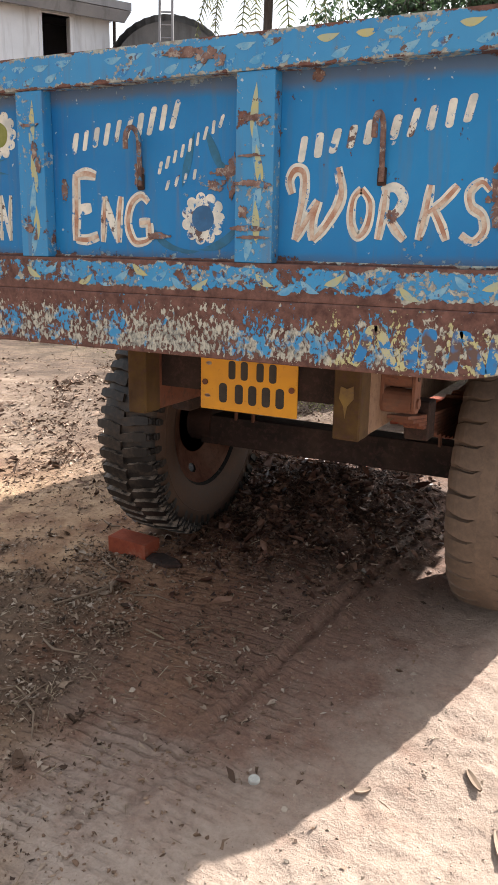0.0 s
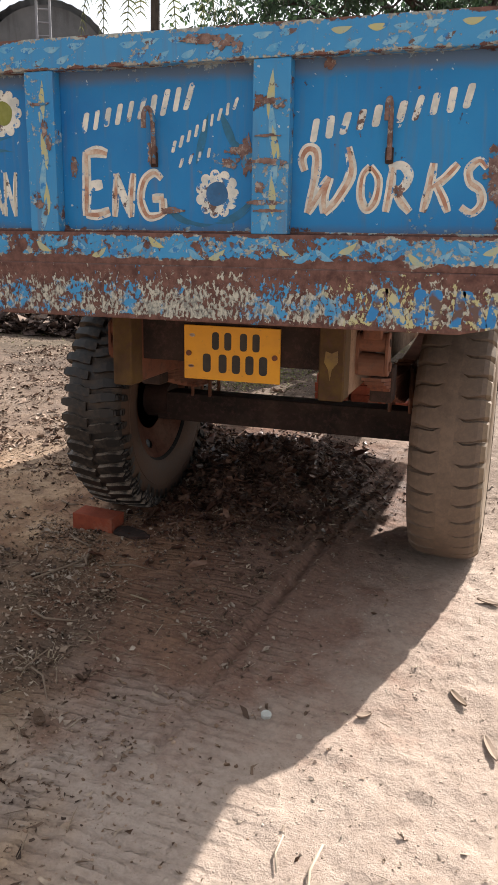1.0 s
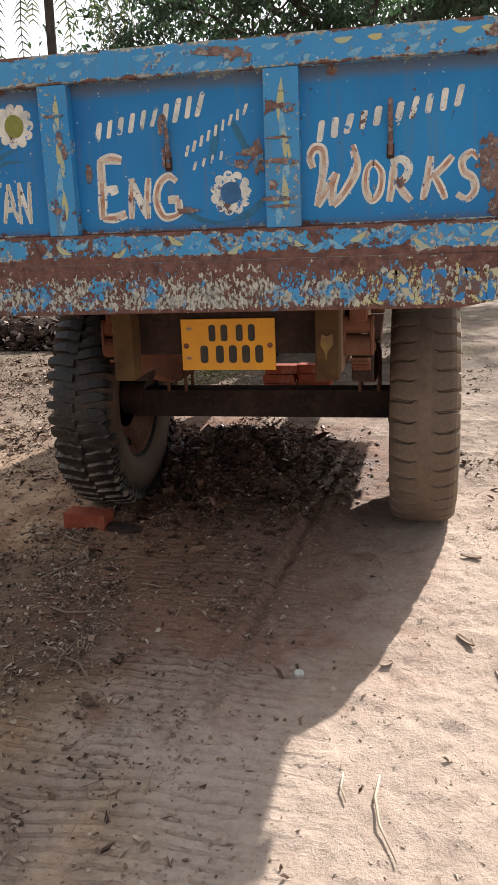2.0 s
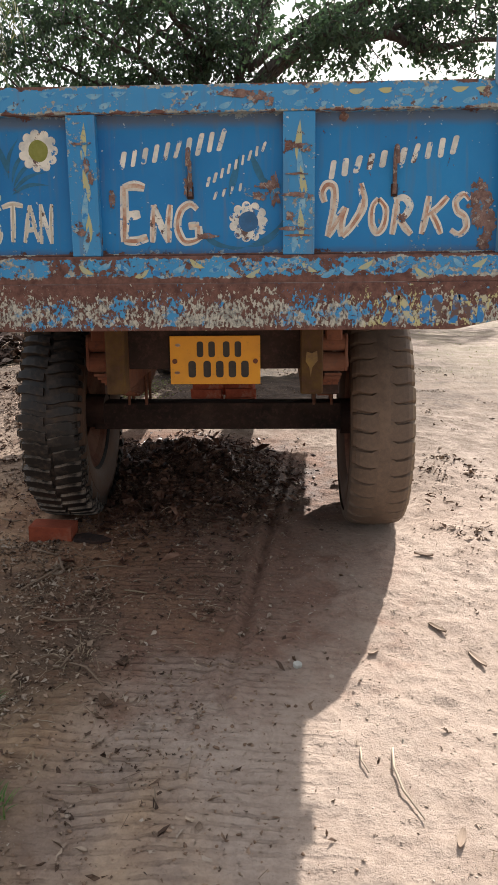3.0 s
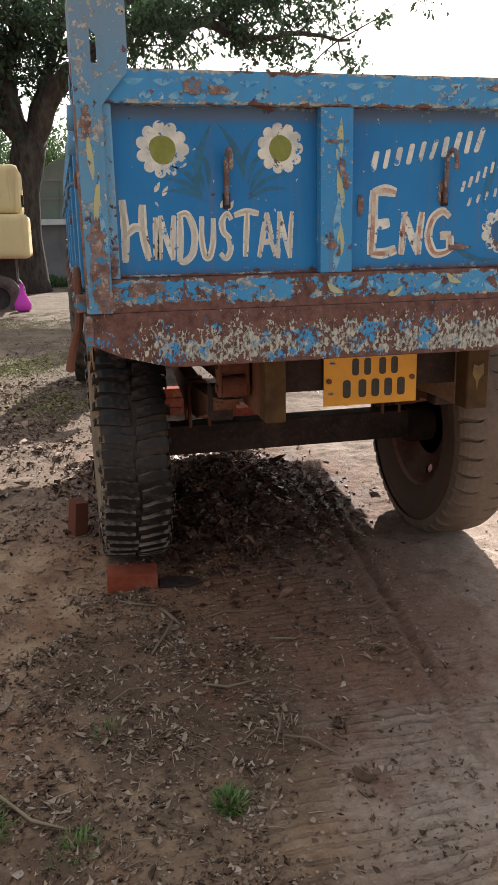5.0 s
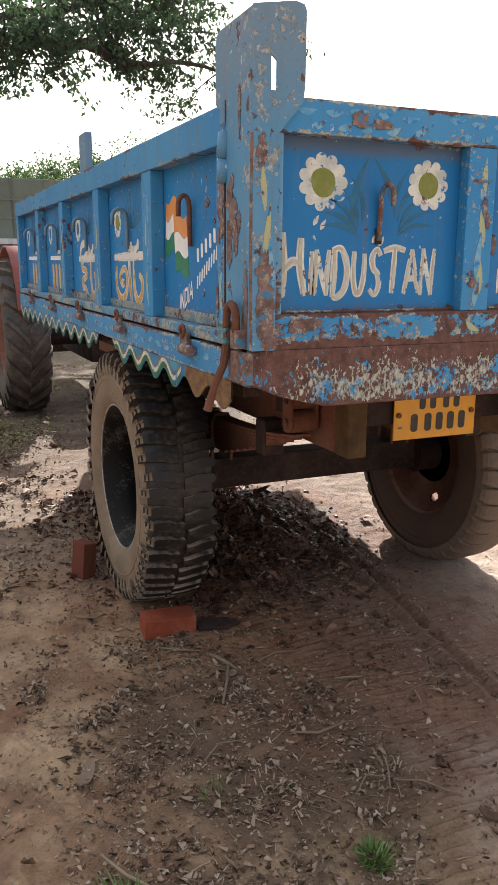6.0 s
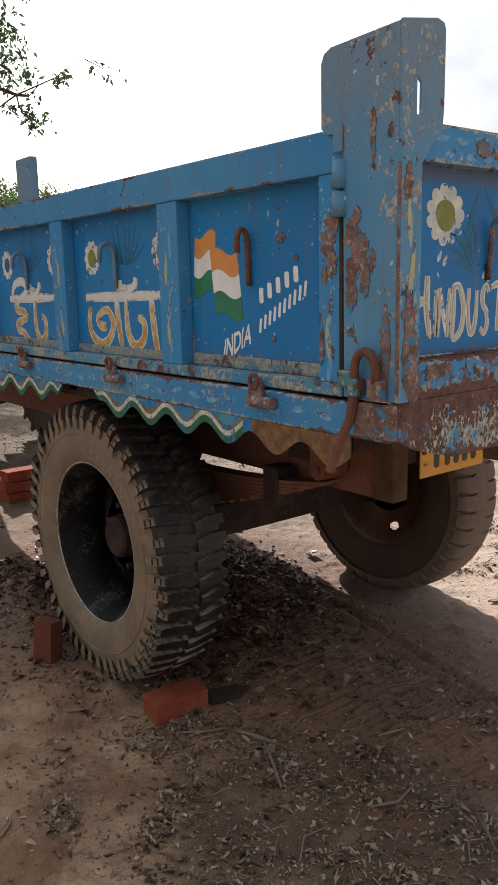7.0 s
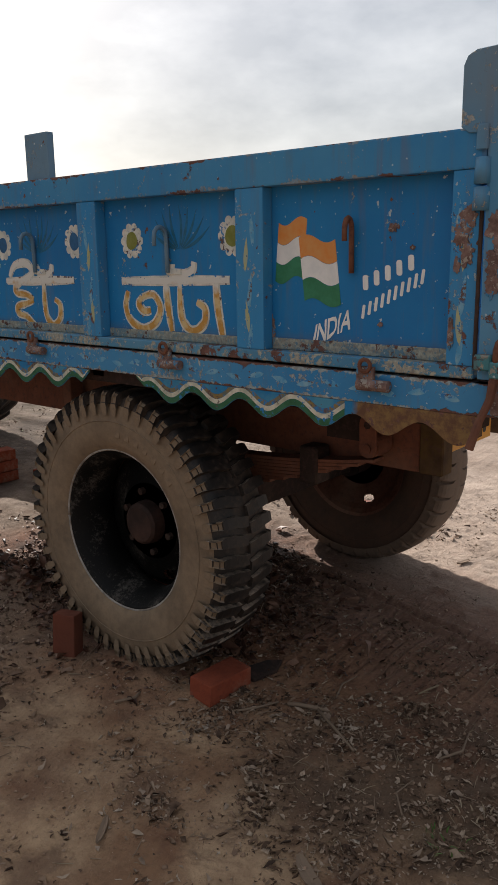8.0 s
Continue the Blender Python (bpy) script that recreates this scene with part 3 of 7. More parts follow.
def leaf_outline(cu, cv, length, width, angle, bend=0.0, n=8):
    pts = []
    for s in (1, -1):
        for i in range(n + 1) if s == 1 else range(n - 1, 0, -1):
            t = i / n
            pts.append(((t - 0.5) * length, s * width / 2 * math.sin(math.pi * t ** 0.8) + bend * math.sin(math.pi * t)))
    c, d = math.cos(radians(angle)), math.sin(radians(angle))
    return [(cu + p * c - q * d, cv + p * d + q * c) for p, q in pts]


LAYER = [0]


def stroke(name, parent, to, material, cu, cv, length, width, angle, bend=0.0, w=0.0010):
    """One leaf-shaped touch of the brush; each lies a hair above the one before."""
    LAYER[0] = (LAYER[0] + 1) % 9
    bm = bmesh.new()
    prism(bm, leaf_outline(cu, cv, length, width, angle, bend), to, -0.001, 0.4 * w + 0.00004 * LAYER[0])
    return part(name, bm, material, parent)


def bar(name, parent, to, material, cu, cv, wide, high, lean, w=0.0008):
    """One painted bar with rounded ends."""
    r = wide * 0.35
    pts = []
    for sx, sy, a0 in ((1, 1, 0), (-1, 1, 90), (-1, -1, 180), (1, -1, 270)):
        for a in (0, 45, 90):
            x = sx * (wide / 2 - r) + r * math.cos(radians(a0 + a))
            y = sy * (high / 2 - r) + r * math.sin(radians(a0 + a))
            pts.append((cu + x + lean * y, cv + y))
    bm = bmesh.new()
    prism(bm, pts, to, -0.001, w)
    return part(name, bm, material, parent)


def word(name, text, parent, to, material, u0, u1, v0, v1, lean=0.0, bold=0.0, rise=0.0, w=0.0008, rough=0.0042, run=False):
    """Hand-painted letters, one object a letter, between u0 and u1 across and v0 and v1 up."""
    cells, total = [], 0.0
    for ch in text:
        curve = bpy.data.curves.new("letter", "FONT")
        curve.body, curve.size, curve.offset, curve.extrude, curve.resolution_u = ch, 1.0, bold, 0.0, 3
        ob = new("letter", curve)
        bpy.context.view_layer.update()
        me = bpy.data.meshes.new_from_object(ob)
        bpy.data.objects.remove(ob)
        bpy.data.curves.remove(curve)
        co = np.array([tuple(q.co) for q in me.vertices])
        if len(co) == 0:
            continue
        lo, hi = co.min(0), co.max(0)
        cells.append((me, lo, hi, total))
        total += hi[0] - lo[0] + (-0.02 if run else 0.09)
    total -= -0.02 if run else 0.09
    if run:
        low, top = min(c[1][1] for c in cells), max(c[2][1] for c in cells)
        cells = [(me, np.array((lo[0], low, 0)), np.array((hi[0], top, 0)), start) for me, lo, hi, start in cells]
    made = []
    for index, (me, lo, hi, start) in enumerate(cells):
        wide = (hi[0] - lo[0]) / total * (u1 - u0)
        left = u0 + start / total * (u1 - u0)
        bm = bmesh.new()
        bm.from_mesh(me)
        bpy.data.meshes.remove(me)
        bmesh.ops.subdivide_edges(bm, edges=[e for e in bm.edges if e.calc_length() > 0.2], cuts=2)
        for q in bm.verts:
            s, t = (q.co.x - lo[0]) / max(hi[0] - lo[0], 1e-6), (q.co.y - lo[1]) / max(hi[1] - lo[1], 1e-6)
            u = left + s * wide
            v = v0 + t * (v1 - v0) + rise * (u - u0) / (u1 - u0)
            u += lean * (v - v0)
            u += rough * noise.noise((u * 45, v * 45, 1.5))
            v += rough * noise.noise((u * 45, v * 45, 7.5))
            q.co = to(u, v, w + 0.00006 * index)
        made.append(part(name, bm, material, parent))
    return made


import itertools

BLOTCHES = itertools.count()


def blotch(name, parent, to, material, cu, cv, ru, rv, seed=0.0, w=0.0022):
    """A ragged patch where the paint has gone, with a few smaller flakes beside it."""
    made = None
    for flake in range(4):
        pts = []
        size = 1.0 if flake == 0 else random.uniform(0.14, 0.30)
        a0 = random.uniform(0, 6.283)
        du, dv = (0, 0) if flake == 0 else (1.12 * ru * math.cos(a0), 1.0 * rv * math.sin(a0))
        fu, fv = ru * size, rv * size
        if flake:
            fu = fv = max(0.002, min(fu, fv) * 1.3)
        n = 72 if flake == 0 else 18
        for i in range(n):
            a = 2 * math.pi * i / n
            c, d = math.cos(a), math.sin(a)
            q = 1 + 0.40 * noise.noise((c * 1.6 + seed, d * 1.6, seed + flake)) + 0.34 * noise.noise((c * 5 + seed, d * 5, seed + 4)) + 0.22 * noise.noise((c * 14 + seed, d * 14, seed + 8))
            pts.append((cu + du + fu * q * c, cv + dv + fv * q * d))
        bm = bmesh.new()
        prism(bm, pts, to, -0.001, w + 0.00003 * (next(BLOTCHES) % 29))
        made = part(name, bm, material, parent)
    return made


def ribbon(name, parent, to, material, pts, width, w):
    """One brush stroke of even width along a smooth line through pts."""
    line = []
    for i in range(len(pts) - 1):
        p0, p1, p2, p3 = (Vector(pts[min(max(j, 0), len(pts) - 1)]) for j in (i - 1, i, i + 1, i + 2))
        for k in range(6):
            t = k / 6
            line.append(0.5 * (2 * p1 + (p2 - p0) * t + (2 * p0 - 5 * p1 + 4 * p2 - p3) * t * t + (3 * p1 - p0 - 3 * p2 + p3) * t ** 3))
    line.append(Vector(pts[-1]))
    bm = bmesh.new()
    rows = []
    for i, p in enumerate(line):
        d = (line[min(i + 1, len(line) - 1)] - line[max(i - 1, 0)]).normalized()
        n = Vector((-d.y, d.x)) * width / 2 * (0.75 + 0.4 * math.sin(math.pi * (i + 1) / (len(line) + 1)) + 0.15 * noise.noise((p.x * 40, p.y * 40, 2)))
        rows.append([bm.verts.new(to(q.x, q.y, h)) for q, h in ((p - n, 0.0), (p + n, 0.0), (p + n, w), (p - n, w))])
    for a, b in zip(rows, rows[1:]):
        for k in range(4):
            bm.faces.new((a[k], a[(k + 1) % 4], b[(k + 1) % 4], b[k]))
    bm.faces.new(rows[0][::-1])
    bm.faces.new(rows[-1])
    return part(name, bm, material, parent)


def flower(parent, to, cu, cv, r, centre, petals=11, wide=1.0):
    n = petals * 8
    pts = []
    for i in range(n):
        a = 2 * math.pi * i / n
        q = r * (0.80 + 0.20 * abs(math.cos(petals * a / 2)) ** 0.6) * (1 + 0.05 * noise.noise((cu * 9 + math.cos(a) * 2, cv * 9 + math.sin(a) * 2, 3)))
        pts.append((cu + wide * q * math.cos(a), cv + q * math.sin(a)))
    bm = bmesh.new()
    prism(bm, pts, to, -0.001, 0.0008)
    part("painted_flower", bm, M_WHITE, parent, "cream painted daisy petals")
    pts = []
    for i in range(20):
        a = 2 * math.pi * i / 20
        q = r * 0.50 * (1 + 0.12 * noise.noise((cu * 7 + math.cos(a), cv * 7 + math.sin(a), 9)))
        pts.append((cu + wide * q * math.cos(a), cv + q * math.sin(a)))
    bm = bmesh.new()
    prism(bm, pts, to, 0.0, 0.0014)
    part("flower_centre", bm, centre, parent, "painted flower centre")


# ---- ground ----
def lattice(x, y, seed):
    n = np.sin(x * 127.1 + y * 311.7 + seed * 74.7) * 43758.5453
    return n - np.floor(n)


def value_noise(x, y, seed):
    ix, iy = np.floor(x), np.floor(y)
    fx, fy = x - ix, y - iy
    fx, fy = fx * fx * (3 - 2 * fx), fy * fy * (3 - 2 * fy)
    a, b = lattice(ix, iy, seed), lattice(ix + 1, iy, seed)
    c, d = lattice(ix, iy + 1, seed), lattice(ix + 1, iy + 1, seed)
    return (a + (b - a) * fx) * (1 - fy) + (c + (d - c) * fx) * fy - 0.5


def ground_z(x, y):
    x, y = np.asarray(x, float), np.asarray(y, float)
    z = -0.085 + 0.07 * (np.clip(y, -4, 3.5) - 0.3) - 0.03 * np.clip(x, 0, 3)
    near = np.exp(-((x / 9) ** 2 + ((y - 1) / 11) ** 2))
    for f, a, s in ((0.35, 0.06, 1), (0.9, 0.035, 2), (2.3, 0.022, 3), (6.0, 0.014, 4), (15.0, 0.008, 5), (31.0, 0.007, 6)):
        z = z + a * value_noise(x * f, y * f, s) * (near if f > 0.5 else near * 0.6)
    heap = np.exp(-((x + 0.34) / 0.40) ** 2 - ((y - 2.05) / 0.55) ** 2)
    z = z + 0.12 * np.exp(-((x + 0.92) / 0.13) ** 2 - ((y - 2.48) / 0.26) ** 2) * (1 + value_noise(x * 11, y * 11, 11))
    z = z + heap * (0.15 + 0.13 * value_noise(x * 9, y * 9, 7) + 0.09 * value_noise(x * 21, y * 21, 8))
    path = 0.035 + 0.10 * y
    run = np.exp(-((y - 1.2) / 1.35) ** 4)
    z = z + run * (0.014 * np.exp(-((x - path) / 0.020) ** 2) + 0.011 * np.exp(-((x - path - 0.085) / 0.020) ** 2) - 0.015 * np.exp(-((x - path - 0.043) / 0.020) ** 2) - 0.006 * np.exp(-((x - path + 0.045) / 0.026) ** 2))
    rough = near * np.clip((x - 0.05) / 0.4, 0, 1)
    z = z + rough * (0.005 * value_noise(x * 10 + 3, y * 13, 15) + 0.004 * value_noise(x * 21, y * 24 + 5, 16) + 0.006 * value_noise(x * 36, y * 33, 17))
    z = z - 0.036 * np.exp(-((x - 0.75) / 0.32) ** 2 - ((y - 1.45) / 0.45) ** 2)
    z = z - 0.025 * np.exp(-((x - 0.47) / 0.16) ** 2 - ((y - 1.9) / 0.7) ** 2)
    return z


def graded(lo, hi, step, far, ratio):
    mid = list(np.arange(lo, hi, step))
    out, s = [], step
    p = mid[-1]
    while p < far:
        s *= ratio
        p += s
        out.append(p)
    back, s, p = [], step, mid[0]
    while p > -far:
        s *= ratio
        p -= s
        back.append(p)
    return np.array(back[::-1] + mid + out)


def build_ground():
    xs, ys = graded(-2.6, 2.2, 0.014, 900, 1.13), graded(-2.2, 4.2, 0.015, 900, 1.13)
    gx, gy = np.meshgrid(xs, ys)
    co = np.stack([gx, gy, ground_z(gx, gy)], -1).reshape(-1, 3)
    nx, ny = len(xs), len(ys)
    i = np.arange(nx * ny).reshape(ny, nx)
    quads = np.stack([i[:-1, :-1], i[:-1, 1:], i[1:, 1:], i[1:, :-1]], -1).reshape(-1, 4)
    me = bpy.data.meshes.new("ground")
    me.vertices.add(len(co))
    me.vertices.foreach_set("co", co.ravel())
    me.loops.add(quads.size)
    me.loops.foreach_set("vertex_index", quads.ravel())
    me.polygons.add(len(quads))
    me.polygons.foreach_set("loop_start", np.arange(0, quads.size, 4))
    me.polygons.foreach_set("loop_total", np.full(len(quads), 4))
    me.update(calc_edges=True)
    me.shade_smooth()
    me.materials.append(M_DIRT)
    tagged(new("ground", me), "dry brown dirt yard with tyre prints, damp patches and some shade in its colour", "ground", kind="structure")


build_ground()


# ---- trailer ----
LENGTH = 4.0
trailer = thing("farm_trailer", "blue painted steel farm trailer with rust, painted flowers and lettering", "trailer")


# brush strokes of each letter, across and up in its own box
GLYPHS = {
    "H": (((0.0, 1.0), (0.06, 0.5), (0.0, 0.0)), ((0.82, 0.92), (0.80, 0.5), (1.0, 0.02)), ((0.05, 0.42), (0.45, 0.56), (0.82, 0.52))),
    "I": (((0.6, 1.0), (0.5, 0.5), (0.35, 0.0)),),
    "N": (((0.12, 1.0), (0.08, 0.5), (0.0, 0.0)), ((0.12, 1.0), (0.45, 0.5), (0.85, 0.0)), ((0.85, 0.0), (0.88, 0.5), (1.0, 1.0))),
    "D": (((0.15, 1.0), (0.12, 0.5), (0.05, 0.0)), ((0.0, 0.95), (0.6, 0.98), (1.0, 0.6), (0.85, 0.18), (0.35, 0.0), (0.05, 0.02))),
    "U": (((0.05, 1.0), (0.0, 0.4), (0.25, 0.02), (0.65, 0.03), (0.95, 0.4), (1.0, 0.95)),),
    "S": (((0.95, 0.86), (0.62, 1.0), (0.22, 0.84), (0.30, 0.60), (0.72, 0.44), (0.82, 0.18), (0.45, 0.0), (0.0, 0.12)),),
    "T": (((0.0, 0.92), (0.5, 1.0), (1.0, 0.95)), ((0.52, 0.98), (0.48, 0.5), (0.42, 0.0))),
    "A": (((0.0, 0.0), (0.28, 0.55), (0.50, 1.0)), ((0.50, 1.0), (0.72, 0.5), (1.0, 0.02)), ((0.22, 0.34), (0.74, 0.36))),
    "E": (((0.08, 1.0), (0.06, 0.5), (0.0, 0.0)), ((0.05, 0.96), (0.5, 1.0), (0.95, 0.96)), ((0.05, 0.46), (0.45, 0.48), (0.72, 0.50)), ((0.0, 0.03), (0.5, 0.02), (1.0, 0.08))),
    "G": (((0.92, 0.86), (0.60, 1.0), (0.18, 0.82), (0.02, 0.40), (0.28, 0.03), (0.72, 0.02), (1.0, 0.10)), ((0.98, 0.05), (0.96, 0.42)), ((0.52, 0.42), (1.0, 0.44))),
    "W": (((0.06, 0.66), (0.0, 0.84), (0.10, 0.98), (0.26, 0.93), (0.27, 0.62), (0.13, 0.02)), ((0.13, 0.02), (0.34, 0.30), (0.54, 0.56)), ((0.54, 0.56), (0.44, 0.28), (0.46, 0.02)), ((0.46, 0.02), (0.72, 0.26), (0.94, 0.62), (0.86, 1.0))),
    "O": (((0.48, 1.0), (0.10, 0.78), (0.04, 0.30), (0.40, 0.0), (0.85, 0.22), (0.95, 0.70), (0.48, 1.0)),),
    "R": (((0.22, 0.96), (0.14, 0.5), (0.0, 0.0)), ((0.05, 0.94), (0.55, 1.0), (0.88, 0.80), (0.66, 0.52), (0.22, 0.46)), ((0.34, 0.46), (0.66, 0.20), (1.0, 0.0))),
    "K": (((0.26, 1.0), (0.16, 0.5), (0.0, 0.0)), ((1.0, 0.98), (0.60, 0.68), (0.22, 0.50)), ((0.38, 0.56), (0.62, 0.26), (0.78, 0.0))),
}


def build_tailgate():
    gate = part("tailgate", boxed(-0.97, 0.97, 0.037, 0.043, 1.25, 1.81), M_PANEL, trailer, "blue enamelled steel tailgate sheet with lettering")
    edges = [(-1.0, -0.923), (-0.392, -0.303), (0.264, 0.361), (0.922, 1.0)]
    for a, b in edges:
        part("stile", boxed(a, b, 0.0, 0.0365, 1.3275, 1.7425), M_CORNER if a < -0.9 or a > 0.9 else M_STILE, gate, bevel=0.004, seg=2)
    part("top_rail", boxed(-1.0, 1.0, -0.003, 0.05, 1.743, 1.822), M_RAIL, gate, "blue top rail with faded scallop strokes", bevel=0.005, seg=2)
    part("bottom_rail", boxed(-1.0, 1.0, -0.003, 0.05, 1.2425, 1.327), M_LOWRAIL, gate, "blue bottom rail with flaking paint and rust", bevel=0.004, seg=2)
    for a, b in zip(edges, edges[1:]):
        bm = bmesh.new()
        tube(bm, [(a[1], 0.034, 1.330), ((a[1] + b[0]) / 2, 0.033, 1.3285), (b[0], 0.034, 1.330)], 0.005, 6)
        part("weld_bead", bm, M_LOWRAIL, gate)
    # lettering: broad cream strokes with a narrower coloured stroke inside
    for letter, u0, u1, v0, v1, wide, fill in (
            ("H", -0.912, -0.838, 1.360, 1.528, 0.023, M_GREYFILL), ("I", -0.834, -0.816, 1.368, 1.482, 0.016, M_GREYFILL), ("N", -0.820, -0.772, 1.366, 1.486, 0.015, M_GREYFILL),
            ("D", -0.772, -0.718, 1.360, 1.492, 0.020, M_GREYFILL), ("U", -0.710, -0.668, 1.371, 1.484, 0.019, M_GREYFILL), ("S", -0.662, -0.618, 1.366, 1.490, 0.019, M_GREYFILL),
            ("T", -0.622, -0.546, 1.369, 1.494, 0.018, M_GREYFILL), ("A", -0.556, -0.502, 1.367, 1.490, 0.016, M_GREYFILL), ("N", -0.503, -0.456, 1.364, 1.492, 0.014, M_GREYFILL),
            ("E", -0.243, -0.153, 1.362, 1.548, 0.030, M_TAN), ("N", -0.152, -0.080, 1.362, 1.488, 0.023, M_TAN), ("G", -0.074, 0.010, 1.362, 1.490, 0.026, M_TAN),
            ("W", 0.378, 0.528, 1.370, 1.545, 0.028, M_TAN), ("O", 0.530, 0.590, 1.384, 1.498, 0.024, M_TAN), ("R", 0.596, 0.668, 1.378, 1.500, 0.024, M_TAN),
            ("K", 0.686, 0.776, 1.378, 1.504, 0.024, M_TAN), ("S", 0.776, 0.846, 1.376, 1.508, 0.024, M_TAN)):
        wide *= 0.84
        inset = wide * 0.32
        for n, pts in enumerate(GLYPHS[letter]):
            line = [(u0 + inset + (u1 - u0 - 2 * inset) * u, v0 + inset + (v1 - v0 - 2 * inset) * v) for u, v in pts]
            ribbon("painted_letter", gate, tail, M_WHITE, line, wide, 0.0006 + 0.00012 * n)
            if (letter, n) not in (("N", 1), ("E", 2), ("R", 1)):
                ribbon("letter_filling", gate, tail, fill, line, wide * 0.42, 0.0018 + 0.00012 * n)
    # rows of painted bars
    for i in range(10):
        bar("painted_bar", gate, tail, M_WHITE, -0.228 + 0.0340 * i, 1.614 + 0.0062 * i, random.uniform(0.012, 0.017), 0.050 + 0.012 * (i > 6) + random.uniform(-0.004, 0.004), random.uniform(0.12, 0.34))
    for i in range(10):
        bar("painted_bar", gate, tail, M_WHITE, 0.416 + 0.0385 * i + 0.020 * (i > 4), 1.578 + 0.0074 * i, random.uniform(0.014, 0.020), 0.052 + random.uniform(-0.004, 0.005), random.uniform(0.10, 0.32))
    for i in range(9):
        bar("painted_bar", gate, tail, M_WHITE, 0.034 + 0.0215 * i, 1.548 + 0.0125 * i, random.uniform(0.006, 0.010), 0.030, random.uniform(0.1, 0.4))
    for i in range(4):
        bar("painted_bar", gate, tail, M_WHITE, 0.055 + 0.026 * i, 1.507 + 0.008 * i, random.uniform(0.006, 0.009), 0.024, random.uniform(0.1, 0.4))
    # flowers and brushwork
    flower(gate, tail, -0.797, 1.642, 0.068, M_LEAFGREEN)
    flower(gate, tail, -0.490, 1.646, 0.063, M_LEAFGREEN)
    flower(gate, tail, 0.157, 1.428, 0.062, M_DARKBLUE)
    for u, v, l, wd, ang, bend in ((-0.690, 1.625, 0.175, 0.020, 76, 0.014), (-0.622, 1.640, 0.150, 0.018, 117, -0.012)):
        stroke("painted_frond", gate, tail, M_TEAL, u, v, l, wd, ang, bend)
    for i, ang in enumerate((12, 27, 42, 57, 72)):
        reach = 0.085 + 0.008 * i
        stroke("painted_frond", gate, tail, M_TEAL, -0.605 + reach * math.cos(radians(ang)), 1.512 + reach * math.sin(radians(ang)), 0.125, 0.012, ang, 0.016, 0.0010 + 0.0001 * i)
        stroke("painted_frond", gate, tail, M_TEAL, -0.665 - reach * math.cos(radians(ang)), 1.512 + 0.8 * reach * math.sin(radians(ang)), 0.115, 0.013, 180 - ang, -0.016, 0.0010 + 0.0001 * i)
    for i in range(6):
        stroke("painted_frond", gate, tail, M_TEAL, 0.20 + 0.012 * i, 1.375 + 0.013 * i, 0.12, 0.010, 20 + 8 * i, -0.014)
        stroke("painted_frond", gate, tail, M_TEAL, 0.10 - 0.012 * i, 1.362 + 0.004 * i, 0.10, 0.010, 168 - 6 * i, 0.012)
    for u, v, l, a in ((0.115, 1.565, 0.13, 75), (0.185, 1.585, 0.12, 115), (0.22, 1.535, 0.09, 130)):
        stroke("painted_frond", gate, tail, M_TEAL, u, v, l, 0.022, a)
    for u, v in ((-0.795, 1.542), (-0.815, 1.552), (-0.645, 1.512), (-0.625, 1.505)):
        stroke("paint_spatter", gate, tail, M_WHITE, u, v, 0.03, 0.012, 60)
    for k in (1, 2):
        a, b = edges[k]
        c = (a + b) / 2
        for v, l, ang, m in ((1.66, 0.12, 86, M_YELLOW), (1.585, 0.13, 94, M_PALEBLUE), (1.54, 0.10, 99, M_YELLOW), (1.47, 0.12, 84, M_PALEBLUE), (1.42, 0.10, 93, M_YELLOW), (1.375, 0.09, 80, M_PALEBLUE)):
            stroke("painted_leaf", gate, tail_face, m, c + random.uniform(-0.012, 0.012), v, l, 0.020, ang)
    for v, l, ang, m in ((1.655, 0.13, 88, M_YELLOW), (1.60, 0.12, 100, M_YELLOW), (1.56, 0.16, 104, M_PALEBLUE), (1.48, 0.15, 108, M_PALEBLUE), (1.42, 0.12, 96, M_PALEBLUE)):
        stroke("painted_leaf", gate, tail_face, m, -0.965 + 0.06 * (1.68 - v), v, l, 0.016, ang)
        stroke("painted_leaf", gate, tail_face, m, 0.962, v, l, 0.016, 180 - ang)
    for i in range(27):
        u = -0.93 + 0.071 * i + random.uniform(-0.012, 0.012)
        if random.random() < 0.25:
            continue
        stroke("painted_scallop", gate, lambda a, b, w: (a, -0.003 - w, b), M_YELLOW if i % 4 in (0, 1) and (i > 17 or i % 7 == 0) else M_PALEBLUE, u, 1.800 + random.uniform(-0.004, 0.004), 0.052, 0.016, 4, -0.005)
        if random.random() < 0.75:
            stroke("painted_scallop", gate, lambda a, b, w: (a, -0.003 - w, b), M_PALEBLUE, u + 0.03, 1.766 + random.uniform(-0.003, 0.003), 0.046, 0.017, 22, -0.004)
    for i in range(22):
        u = -0.35 + 0.058 * i
        stroke("painted_leaf", gate, lambda a, b, w: (a, -0.003 - w, b), (M_YELLOW, M_PALEBLUE, M_PALEBLUE)[i % 3], u, 1.287 + 0.016 * math.sin(i * 1.3), 0.055, 0.017, -30 + 60 * (i % 2), -0.006)
    # hooks
    for u in (-0.637, -0.022, 0.605):
        bm = bmesh.new()
        pts = [(u, 0.030, 1.505), (u, 0.028, 1.56), (u, 0.026, 1.61)]
        pts += [(u, 0.026 - 0.028 * (1 - math.cos(radians(a))), 1.61 + 0.030 * math.sin(radians(a))) for a in (30, 60, 90, 120, 150, 180)]
        pts += [(u, -0.030, 1.588)]
        tube(bm, pts, 0.0065, 8)
        part("hook", bm, M_PATCH, gate, "worn bent bar hook", smooth=True)
